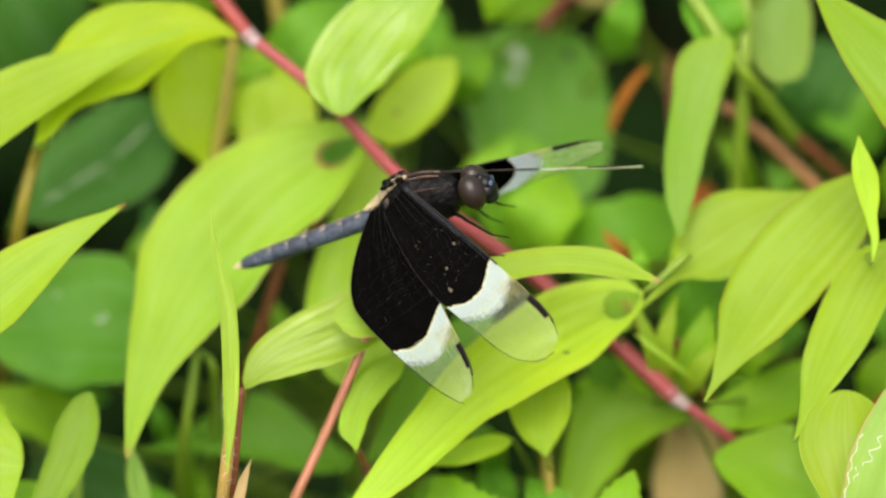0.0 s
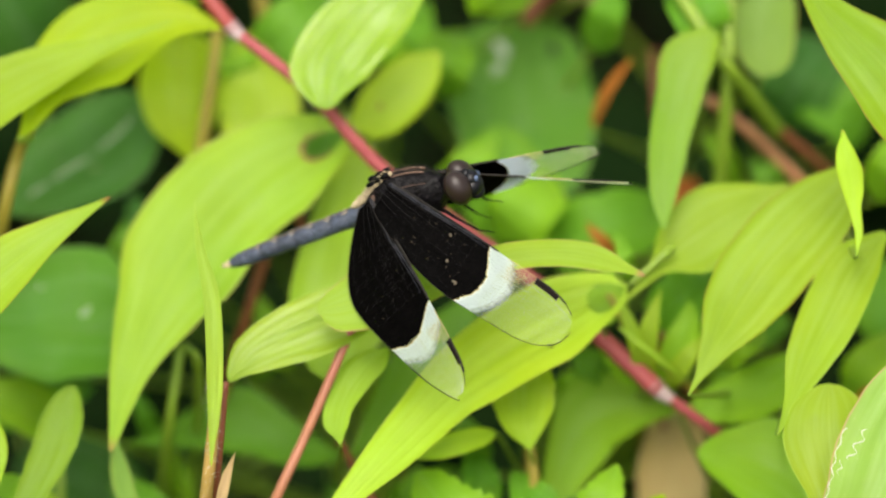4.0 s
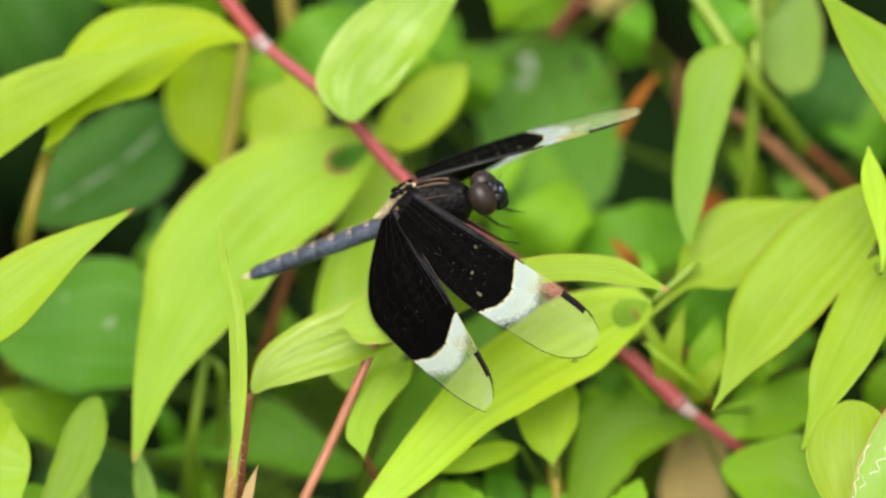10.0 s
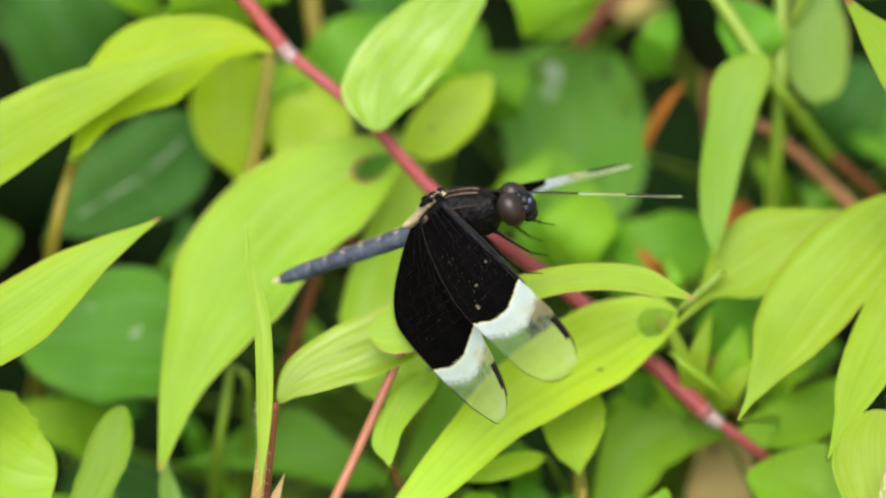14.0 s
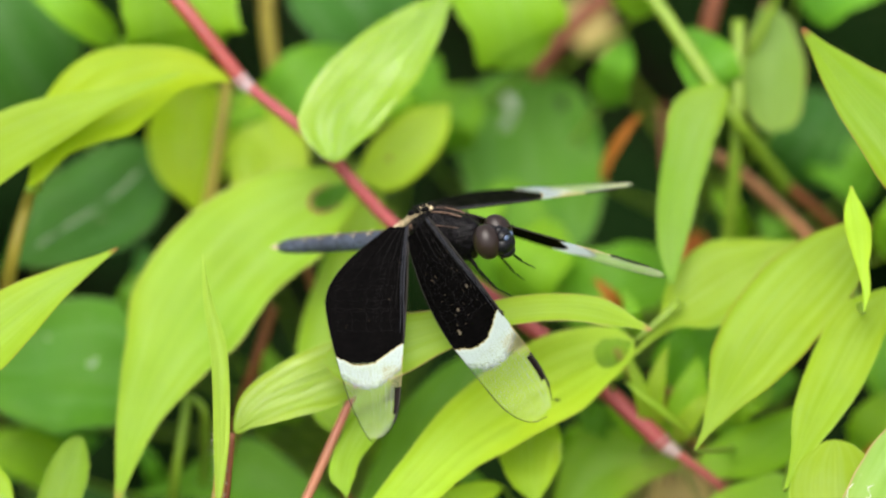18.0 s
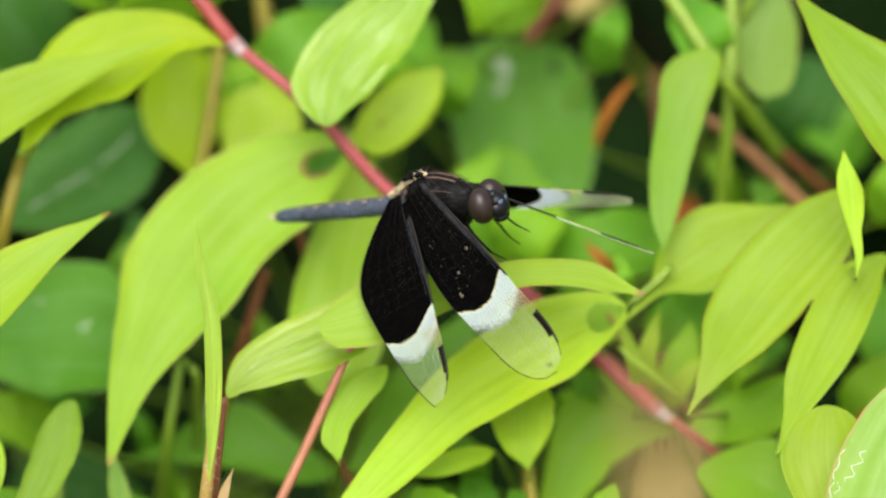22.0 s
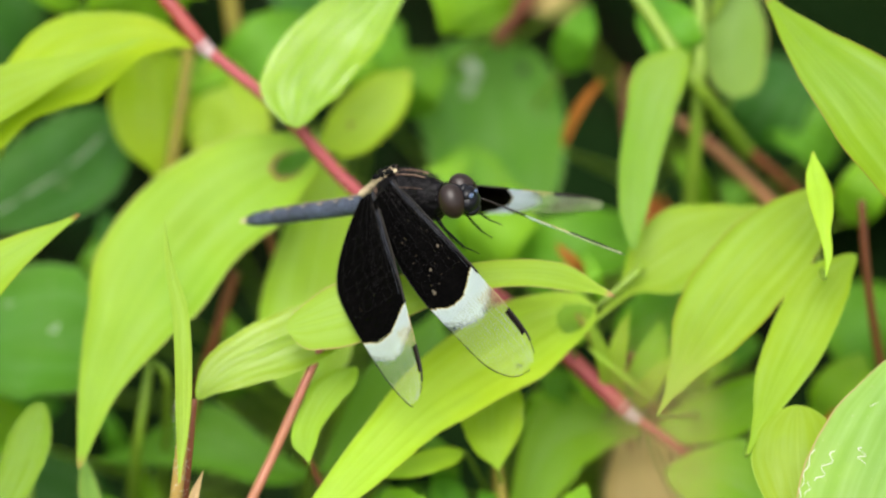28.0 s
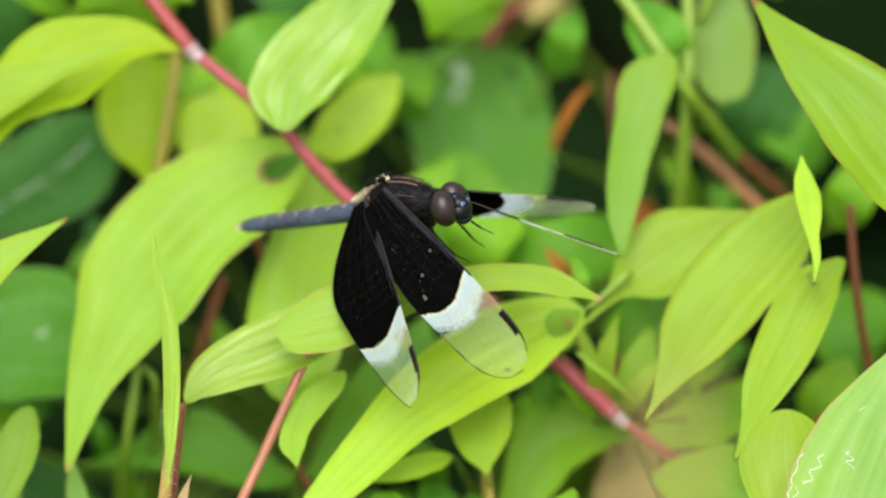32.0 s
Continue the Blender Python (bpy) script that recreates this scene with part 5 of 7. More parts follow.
leaf(plant, (-33.6, 29.8, 146.3), (-32.5, 26.6, 154.0), (-31.7, 31.7, 156.0), (-0.951, 0.307, 0.017), 3.7, 'mid', 0.5, 0.9, fold=0.2, ripple=0.06, rough=0.16, stalk=(-9.8, 66.0, 105.8))
leaf(plant, (-29.4, 31.9, 149.2), (-30.7, 28.2, 156.2), (-32.3, 32.7, 157.5), (0.896, 0.412, 0.167), 3.4, 'dark', 0.5, 0.9, fold=0.2, ripple=0.06, rough=0.16, stalk=(-9.8, 66.0, 105.8))
leaf(plant, (-39.1, 24.9, 139.3), (-36.4, 20.2, 144.9), (-34.1, 23.7, 144.6), (-0.582, 0.643, 0.497), 3.7, 'mid', 0.5, 0.9, fold=0.2, ripple=0.06, rough=0.16, stalk=(-9.8, 66.0, 105.8))
leaf(plant, (-19.0, 24.2, 138.3), (-18.0, 20.6, 145.4), (-17.2, 25.1, 146.6), (-0.941, 0.333, 0.054), 3.7, 'mid', 0.5, 0.9, fold=0.2, ripple=0.06, rough=0.16, stalk=(-9.8, 66.0, 105.8))
leaf(plant, (-15.4, 24.9, 139.3), (-17.1, 21.6, 146.8), (-19.0, 26.5, 148.6), (0.892, 0.417, 0.174), 3.1, 'soft', 0.5, 0.9, fold=0.2, ripple=0.06, rough=0.16, stalk=(-9.8, 66.0, 105.8))
leaf(plant, (33.1, 36.0, 155.2), (31.1, 32.0, 161.7), (29.4, 36.2, 162.4), (0.832, 0.485, 0.270), 3.1, 'soft', 0.5, 0.9, fold=0.2, ripple=0.06, rough=0.16, stalk=(-9.8, 66.0, 105.8))
leaf(plant, (38.6, 35.0, 153.7), (36.3, 30.6, 159.7), (34.2, 34.5, 160.0), (0.730, 0.565, 0.385), 3.7, 'mid', 0.5, 0.9, fold=0.2, ripple=0.06, rough=0.16, stalk=(-9.8, 66.0, 105.8))
leaf(plant, (36.8, 31.9, 149.2), (33.8, 26.8, 154.2), (31.2, 30.0, 153.5), (0.394, 0.707, 0.588), 3.7, 'mid', 0.5, 0.9, fold=0.2, ripple=0.06, rough=0.16, stalk=(-9.8, 66.0, 105.8))
leaf(plant, (-2.7, 42.3, 164.2), (-3.9, 38.2, 170.6), (-5.1, 42.5, 171.4), (0.901, 0.405, 0.156), 3.7, 'soft', 0.5, 0.9, fold=0.2, ripple=0.06, rough=0.16, stalk=(-9.8, 66.0, 105.8))
leaf(plant, (17.3, 44.4, 167.1), (18.8, 40.7, 174.0), (20.3, 45.2, 175.3), (-0.896, 0.412, 0.167), 4.4, 'mid', 0.5, 0.9, fold=0.2, ripple=0.06, rough=0.16, stalk=(-9.8, 66.0, 105.8))
leaf(plant, (-22.7, 40.2, 161.2), (-21.5, 36.5, 168.1), (-20.5, 41.1, 169.4), (-0.931, 0.354, 0.084), 3.1, 'soft', 0.5, 0.9, fold=0.2, ripple=0.06, rough=0.16, stalk=(-9.8, 66.0, 105.8))

plant = thing("dry_leaf_cluster", "withered brown leaves caught low in the patch", "dry leaf", "")
stem(plant, [(26.7, 84.3, 98.5), (26.4, 43.3, 141.2), (25.4, 42.6, 150.7), (24.3, 54.3, 160.4)], 0.5, 0.4, 'rust')
leaf(plant, (28.9, 37.7, 154.1), (26.1, 35.5, 154.5), (23.5, 36.6, 152.6), (-0.293, 0.811, 0.506), 3.3, 'orange', 0.5, 0.8)

plant = thing("oval_leaf_plant", "broad leaves at the shaded edge of the patch", "plant", "oval-leaved plants")
stem(plant, [(-61.9, 92.2, -3.0), (-58.3, 83.2, 58.3), (-60.7, 74.2, 119.5)], 1.1, 0.7, 'stalk', 'root_stem')
leaf(plant, (-63.1, 27.9, 150.5), (-56.2, 25.7, 156.1), (-49.8, 31.7, 156.0), (-0.420, 0.762, 0.492), 8.4, 'mid', 0.5, 0.7, fold=0.2, ripple=0.06, rough=0.16, stalk=(-60.7, 74.2, 119.5))
leaf(plant, (-61.0, 38.7, 155.6), (-54.4, 37.9, 161.3), (-48.3, 45.3, 161.4), (-0.521, 0.729, 0.444), 9.1, 'dark', 0.5, 0.7, fold=0.2, ripple=0.06, rough=0.16, stalk=(-60.7, 74.2, 119.5))
leaf(plant, (-62.6, 46.2, 173.2), (-56.6, 43.9, 178.7), (-51.1, 50.0, 178.7), (-0.477, 0.725, 0.497), 8.3, 'mid', 0.5, 0.7, fold=0.2, ripple=0.06, rough=0.16, stalk=(-60.7, 74.2, 119.5))
leaf(plant, (-55.2, 50.7, 162.2), (-56.8, 49.3, 168.9), (-58.9, 56.3, 170.2), (0.891, 0.445, 0.096), 7.7, 'dark', 0.5, 0.7, fold=0.2, ripple=0.06, rough=0.16, stalk=(-60.7, 74.2, 119.5))
leaf(plant, (-61.6, 17.4, 146.1), (-56.8, 13.9, 151.5), (-52.5, 18.6, 151.2), (-0.442, 0.756, 0.483), 5.8, 'soft', 0.5, 0.9, fold=0.2, ripple=0.06, rough=0.16, stalk=(-60.7, 74.2, 119.5))

# marks on the leaves
hairs(red_plant, [(-12.7, 19.7, 179.0), (-8.5, 17.2, 175.4), (-5.3, 15.1, 172.4), (-1.4, 13.4, 170.0)], 90, 1.7, 8)
hairs(shoot, [(-23.1, -13.9, 165.5), (-22.5, -17.2, 160.7), (-23.7, -19.3, 154.3)], 120, 1.1, 12)
bm = bmesh.new()
rib = [on_leaf(shaded_leaf, 0.2 + 0.05 * k, 0.0) for k in range(14)]
for a, b in ((0, 3), (3, 8), (9, 14)):
    tube_into(bm, [p + n * 0.00005 for p, n in rib[a:b]], 0.00011, 6)
part("midrib", bm, M['chalk'], shaded_leaf, "pale broken midrib")
bite = [on_leaf(bitten_leaf, 0.062 + 0.05 * math.cos(a * 0.3), 0.12 + 0.34 * math.sin(a * 0.3)) for a in range(-6, 7)]
bm = bmesh.new()
tube_into(bm, [p + n * 0.00003 for p, n in bite], [0.00022 * math.sin(math.pi * (k + 0.6) / 13.2) for k in range(13)], 6)
part("bite_rim", bm, M['rust'], bitten_leaf, "browned rim of the bitten hole")
splash(splash_leaf, 0.70, 0.02, 0.4, 3, 1)
splash(splash_leaf, 0.45, 0.55, 0.3, 3, 2)
splash(spotted_leaf, 0.85, 0.32, 0.7, 10, 4)
splash(spotted_leaf, 0.76, 0.3, 0.5, 6, 5)
splash(spotted_leaf, 0.83, -0.5, 0.6, 5, 14, "dark_spot", 'rot')
splash(back_leaf, 0.35, 0.2, 0.35, 4, 15, "brown_spot", 'rust')
splash(top_leaf, 0.95, 0.0, 0.3, 5, 16, "brown_tip", 'rust')
splash(spotted_leaf, 0.72, 0.4, 0.3, 2, 6)
splash(long_leaf, 0.20, 0.5, 0.24, 6, 9, "brown_speck", 'rot')
trail(trail_leaf, [(0.22 + 0.0125 * k, 0.955 + 0.02 * math.sin(k * 1.3)) for k in range(28)], 0.056, 41)
trail(trail_leaf, [(0.40 + 0.011 * k, 0.86 + 0.03 * math.sin(k * 1.7)) for k in range(6)], 0.045, 44)
trail(trail_leaf, [(0.57 - 0.0105 * k, 0.68 + 0.05 * math.sin(k * 1.5) + 0.008 * k) for k in range(11)], 0.060, 42)
trail(trail_leaf, [(0.60 - 0.006 * k, 0.36 + 0.06 * math.sin(k * 1.6) - 0.012 * k) for k in range(8)], 0.056, 43)
trail(trail_leaf, [(0.72 + 0.006 * k, 0.55 - 0.02 * k) for k in range(5)], 0.041, 45)


# ---- low leaves under and around the plants ----
def leaf_litter(name, label, count, seed, place, material, size):
    rnd = random.Random(seed)
    verts, faces, uvs = [], [], []
    made = 0
    while made < count:
        spot = place(rnd)
        if spot is None:
            continue
        made += 1
        x, y, z = spot
        l = rnd.uniform(*size)
        w = l * rnd.uniform(0.16, 0.3)
        yaw, pit, rol = rnd.uniform(0, 6.28), rnd.uniform(-0.5, 0.7), rnd.uniform(-0.5, 0.5)
        rot = Euler((rol, -pit, yaw)).to_matrix()
        i0 = len(verts)
        prof = (0.0, 0.7, 1.0, 0.8, 0.4, 0.0)
        for k, h in enumerate(prof):
            t = k / 5
            sag = -0.35 * l * t * t
            for s in (-1, 0, 1):
                q = rot @ Vector((l * t, s * w * max(h, 0.02), sag + 0.15 * w * abs(s)))
                verts.append((x + q.x, y + q.y, max(z + q.z, 0.004)))
                uvs.append((t, s * 0.5 + 0.5))
        for k in range(5):
            a = i0 + k * 3
            faces += [(a, a + 3, a + 4, a + 1), (a + 1, a + 4, a + 5, a + 2)]
    me = bpy.data.meshes.new(name)
    me.from_pydata(verts, [], faces)
    layer = me.uv_layers.new(name="UVMap")
    layer.data.foreach_set("uv", [c for p in me.polygons for vi in p.vertices for c in uvs[vi]])
    me.polygons.foreach_set("use_smooth", [True] * len(me.polygons))
    me.materials.append(M[material])
    return tagged(new(name, me), label, "leaves", kind="stuff")


def below(rnd):
    x, y = rnd.uniform(-0.3, 0.3), rnd.uniform(-0.25, 0.5)
    return x, y, rnd.uniform(0.006, 0.05)


def around(rnd):
    r, a = 1.7 * math.sqrt(rnd.random()), rnd.uniform(0, 6.283)
    x, y = r * math.cos(a), 0.4 + r * math.sin(a)
    if r > 1.0 + 0.7 * noise.noise(Vector((2 * math.cos(a), 2 * math.sin(a), 4))) + rnd.uniform(0, 0.5):
        return None
    if abs(x) < 0.085 and -0.10 < y < 0.32 or y < -0.62:
        return None
    top = 0.15 if -0.6 < y < -0.1 or abs(x) > 0.1 else 0.12
    return x, y, rnd.uniform(0.03, top)


# the undergrowth carries its shade in its near-black leaf colour
leaf_litter("undergrowth", "green leaves low over the soil, painted near black as deep shade", 2600, 3, below, 'shade', (0.02, 0.045))
leaf_litter("ground_cover", "dense bright green leaves of low plants all round", 11000, 5, around, 'bright', (0.025, 0.05))

# ---- dragonfly ----
black = plain("chitin_black", (0.004, 0.0036, 0.0042), 0.55, 0, 0.4, 2200, 0.1, 0.14, 0.0)
thorax_black = plain("thorax_blue_black", (0.0065, 0.0058, 0.0078), 0.42, 0, 0.1, 1100, 0.13, 0.4, 0.0, (0.0022, 0.0018, 0.0018), 0.2)
blue_black = plain("chitin_blue_grey_bloom", (0.07, 0.09, 0.135), 0.36, 0, 0.35, 1500, 0.45, 0.12, 0.0, (0.026, 0.03, 0.042), 0.16)
rosy = plain("shoulder_rosy_brown", (0.19, 0.12, 0.085), 0.6, 0, 0.5, 2500, 0.2)
brown_hair = plain("thorax_hair_brown", (0.022, 0.018, 0.018), 0.6, 0, 0.6, 2500, 0.2)
cream = plain("cream_marking", (0.66, 0.55, 0.34), 0.6, 0, 0.6, 2500)
eye_brown = plain("eye_dark_brown", (0.026, 0.016, 0.013), 0.3, 0, 0.6, 1200, 0.33, 0.01, 0.0)
eye_low = plain("face_glossy_black_blue", (0.005, 0.0055, 0.008), 0.34, 0, 0.5, 2500, 0.25, 0.02, 0.05)
wing_black = plain("wing_velvet_black", (0.0021, 0.0018, 0.0018), 0.6, 0, 0.3, 1800, 0.015, 0.1, 0.0, (0.0008, 0.0008, 0.0008), 0.15)
wing_white = plain("wing_milk_white", (0.60, 0.68, 0.74), 0.7, 0, 0.88, 1500, 0.15, 0.03)
wing_stigma = plain("wing_stigma_dark", (0.010, 0.007, 0.006), 0.6, 0, 0.6, 1500, 0.05)
vein_gold = plain("wing_vein_amber", (0.52, 0.42, 0.17), 0.5)
vein_dark = plain("wing_vein_brown", (0.02, 0.016, 0.012), 0.5, 0, 0.6, 900, 0.2)
base_vein = plain("wing_base_vein", (0.011, 0.0095, 0.0095), 0.5, 0, 0.3, 1500, 0.1)
# black ribs whose blue-grey sheen is painted into the base colour
rib_sheen = plain("wing_rib_painted_blue_sheen", (0.03, 0.034, 0.05), 0.4, 0, 0.2, 1500, 0.25)
dust = plain("pale_dust_fleck", (0.22, 0.18, 0.12), 0.8, 0, 0.2, 4000)
vein_pale = plain("wing_vein_straw", (0.55, 0.62, 0.36), 0.5, 0, 0.7, 900, 0.2)
vein_grey = plain("wing_vein_grey", (0.34, 0.40, 0.46), 0.5, 0, 0.7, 900, 0.2)
wn_nodes, wn_links = wing_white.node_tree.nodes, wing_white.node_tree.links
milk = wn_nodes.new("ShaderNodeBsdfTranslucent")
milk.inputs[0].default_value = (0.84, 0.93, 1.0, 1)
milk_mix = wn_nodes.new("ShaderNodeMixShader")
milk_mix.inputs[0].default_value = 0.55
wn_links.new(wn_nodes["Principled BSDF"].outputs[0], milk_mix.inputs[1])
wn_links.new(milk.outputs[0], milk_mix.inputs[2])
wn_links.new(milk_mix.outputs[0], wn_nodes["Material Output"].inputs[0])
clear_wing, cn, cl, cb = shader("wing_clear_film")
cb.inputs["Base Color"].default_value = (0.75, 0.85, 0.85, 1)
cb.inputs["Roughness"].default_value = 0.4
see = cn.new("ShaderNodeBsdfTransparent")
see.inputs[0].default_value = (0.98, 0.985, 0.965, 1)
cmix = cn.new("ShaderNodeMixShader")
film = noise_tex(cn, cl, 900, 2, cn.new("ShaderNodeTexCoord").outputs["Object"])
cl.new(math_node(cn, cl, 'MULTIPLY', film, 0.03), cmix.inputs[0])
cl.new(see.outputs[0], cmix.inputs[1])
cl.new(cb.outputs[0], cmix.inputs[2])
cl.new(cmix.outputs[0], cn["Material Output"].inputs[0])


wing_milky, mn, ml, mb = shader("wing_milky_film")
mb.inputs["Base Color"].default_value = (0.60, 0.68, 0.74, 1)
mb.inputs["Roughness"].default_value = 0.6
thin_film = mn.new("ShaderNodeBsdfTransparent")
milky_mix = mn.new("ShaderNodeMixShader")
streaky = mn.new("ShaderNodeMapping")
streaky.inputs["Scale"].default_value = (1.5, 34, 1)
ml.new(mn.new("ShaderNodeUVMap").outputs[0], streaky.inputs[0])
patchy = ramp(mn, ml, noise_tex(mn, ml, 1.0, 4, streaky.outputs[0]), [(0.35, (0.0, 0.0, 0.0)), (0.62, (0.85, 0.85, 0.85))])
across = mn.new("ShaderNodeSeparateXYZ")
ml.new(mn.new("ShaderNodeUVMap").outputs[0], across.inputs[0])
fade = math_node(mn, ml, 'SUBTRACT', 1.0, across.outputs[0])
ml.new(math_node(mn, ml, 'MULTIPLY', math_node(mn, ml, 'ADD', patchy, 0.4), fade), milky_mix.inputs[0])
ml.new(thin_film.outputs[0], milky_mix.inputs[1])
milky_tr = mn.new("ShaderNodeBsdfTranslucent")
milky_tr.inputs[0].default_value = (0.82, 0.90, 0.96, 1)
milky_both = mn.new("ShaderNodeMixShader")
milky_both.inputs[0].default_value = 0.5
ml.new(mb.outputs[0], milky_both.inputs[1])
ml.new(milky_tr.outputs[0], milky_both.inputs[2])
ml.new(milky_both.outputs[0], milky_mix.inputs[2])
ml.new(milky_mix.outputs[0], mn["Material Output"].inputs[0])


def blob(bm, center, radii, rot=(0, 0, 0), seg=20, ring=14):
    """An ellipsoid, in millimetres."""
    m = Matrix.LocRotScale(mmv(center), Euler([radians(a) for a in rot]), mmv(radii))
    bmesh.ops.create_uvsphere(bm, u_segments=seg, v_segments=ring, radius=1.0, matrix=m)


def lathe(bm, rings, sides=20):
    """Rings of (x, z, half width, half height) along the body, in millimetres."""
    loops = []
    for x, z, wy, hz in rings:
        loops.append([bm.verts.new(mmv((x, wy * math.cos(a), z + hz * math.sin(a)))) for a in (2 * math.pi * k / sides for k in range(sides))])
    for a, b in zip(loops, loops[1:]):
        for k in range(sides):
            bm.faces.new((a[k], b[k], b[(k + 1) % sides], a[(k + 1) % sides]))
    bm.faces.new(loops[0])
    bm.faces.new(loops[-1][::-1])


dragonfly = thing("dragonfly", "black dragonfly with white wing bands perched on a leaf", "dragonfly")

bm = bmesh.new()
lathe(bm, [(-0.9, 0.0, 0.7, 0.8), (-0.3, 0.15, 1.2, 1.3), (0.8, 0.35, 1.55, 1.95), (2.2, 0.4, 1.85, 2.55), (3.8, 0.15, 1.95, 2.85), (5.4, -0.15, 1.85, 2.65),
           (6.7, -0.25, 1.65, 2.4), (7.6, 0.0, 1.2, 1.6), (8.1, 0.2, 0.75, 0.9)], 24)
thorax = part("thorax", bm, thorax_black, dragonfly, "black thorax with a faint blue bloom")
for y in (-1, 1):
    for a0, w in ((0.22, 0.12), (0.85, 0.035)):
        line = []
        for k in range(8):
            x = 3.0 + 0.5 * k
            h = 3.05 * math.sqrt(max(0.0, 1 - ((x - 3.9) / 4.9) ** 2)) - 0.06
            line.append(mmv((x, y * 2.06 * math.sin(a0) * (1 - ((x - 4.2) / 7) ** 2), h * math.cos(a0))))
        bm = bmesh.new()
        tube_into(bm, line, 0.001 * w, 6)
        part("shoulder_stripe", bm, rosy, thorax, "thin rosy-brown stripe")
rnd = random.Random(11)
bm = bmesh.new()
for _ in range(1100):
    a, x = rnd.uniform(-1.5, 1.5), rnd.uniform(-0.3, 7.6)
    k = math.sqrt(max(0.02, 1 - ((x - 3.6) / 4.8) ** 2))
    p = mmv((x, 2.0 * math.sin(a) * k, 2.95 * math.cos(a) * k))
    d = Vector((rnd.gauss(-0.2, 0.5), math.sin(a), math.cos(a))).normalized()
    tube_into(bm, [p, p + d * 0.001 * rnd.uniform(0.25, 0.75)], [0.00002, 0.000006], 3, False)
tagged(part("thorax_hair", bm, brown_hair, thorax, "fine brown hair"), kind="stuff")
bm = bmesh.new()
for _ in range(420):
    x = rnd.uniform(-1.9, 2.6)
    p = mmv((x, rnd.gauss(-0.1, 0.35), 0.55 + 2.6 * min(1, max(0, (x + 1.6) / 4.4)) ** 0.8))
    d = Vector((rnd.gauss(-0.1, 0.6), rnd.gauss(0, 0.5), 1)).normalized()
    tube_into(bm, [p, p + d * 0.001 * rnd.uniform(0.3, 0.65)], [0.00006, 0.00002], 3, False)
tagged(part("back_bristle", bm, cream, thorax, "pale cream bristles"), kind="stuff")
for x, z, r in ((-0.9, 0.98, 0.3), (-0.4, 1.35, 0.34), (0.1, 1.85, 0.3), (0.5, 2.25, 0.36), (1.0, 2.6, 0.28), (1.5, 2.85, 0.3), (2.2, 3.05, 0.26), (2.9, 3.1, 0.22)):
    bm = bmesh.new()
    blob(bm, (x, -0.2, z + 0.06), (r * 1.3, r * 1.3, r * 0.9), (0, -20, 0), 12, 8)
    part("cream_spot", bm, cream, thorax)
ridge = [(-2.6, 0.48), (-2.0, 0.64), (-1.4, 0.82), (-0.9, 1.02), (-0.4, 1.36), (0.1, 1.8), (0.6, 2.2), (1.1, 2.55), (1.6, 2.85), (2.0, 3.0)]
bm = bmesh.new()
line = smooth_line([mmv((x, -0.25, z)) for x, z in ridge], 4)
tube_into(bm, line, [0.001 * (0.34 + 0.3 * noise.noise(Vector((k * 0.9, 3, 1)))) * min(1, 0.3 + k / 6, 0.3 + (len(line) - 1 - k) / 6) for k in range(len(line))], 8)
part("back_ridge", bm, cream, thorax, "cream ridge between the wings")
for y in (-1, 1):
    bm = bmesh.new()
    blob(bm, (0.55, y * 0.95, 1.15), (0.55, 0.35, 0.5), (0, -25, 0), 12, 8)
    part("waist_patch", bm, rosy, thorax, "rusty brown patch at the waist")
for k in range(6):
    bm = bmesh.new()
    y = 0.55 if k % 2 else -0.55
    blob(bm, (0.6 + 0.9 * (k // 2), y, 2.75 + 0.25 * (k // 2)), (0.55, 0.3, 0.3), (0, -15, 0), 10, 8)
    part("wing_hinge", bm, black, thorax)

# abdomen: ten rings, each lapping over the next
drop = radians(6.6)
xs = [0.4, -1.3, -3.2, -5.3, -7.4, -9.6, -11.7, -13.7, -15.4, -16.8, -17.6]
bm = bmesh.new()
core = [mmv((x * math.cos(drop), 0, -0.5 + x * math.sin(drop))) for x in xs]
tube_into(bm, core, [0.0009, 0.0009, 0.00085, 0.0008, 0.00075, 0.0007, 0.00068, 0.00066, 0.00062, 0.0005, 0.0004], 12)
abd_core = part("abdomen", bm, black, dragonfly, "slim abdomen dusted blue-grey")
girth = [1.12, 1.2, 1.12, 1.07, 1.04, 1.01, 0.98, 0.95, 0.88, 0.76, 0.5]
for k in range(10):
    bm = bmesh.new()
    rings = []
    for f, g in ((0.0, 0.97), (0.06, 1.02), (0.5, 1.0), (0.94, 1.03), (1.06, 0.98)):
        x = xs[k] + (xs[k + 1] - xs[k]) * f
        r = (girth[k] + (girth[k + 1] - girth[k]) * f) * g
        rings.append((x * math.cos(drop), -0.5 + x * math.sin(drop), r, r * 0.92))
    lathe(bm, rings, 18)
    part("segment", bm, blue_black, abd_core)
    if k < 8:
        for y in (-0.35, 0.35):
            bm = bmesh.new()
            x = xs[k] - 0.35
            blob(bm, (x * math.cos(drop), y, -0.5 + x * math.sin(drop) + girth[k] * 0.86), (0.36 if k < 5 else 0.24, 0.09, 0.06), (0, -7, 0), 10, 6)
            part("cream_mark", bm, cream, abd_core)
bm = bmesh.new()
keel = []
for k in range(33):
    f = k / 32 * 8.6
    i = int(f)
    x, g = xs[i] + (xs[i + 1] - xs[i]) * (f - i), girth[i] + (girth[i + 1] - girth[i]) * (f - i)
    keel.append(mmv((x * math.cos(drop), 0, -0.5 + x * math.sin(drop) + g * 0.915)))
tube_into(bm, keel, 0.00007, 6)
part("keel", bm, rosy, abd_core, "thin brown keel along the abdomen")
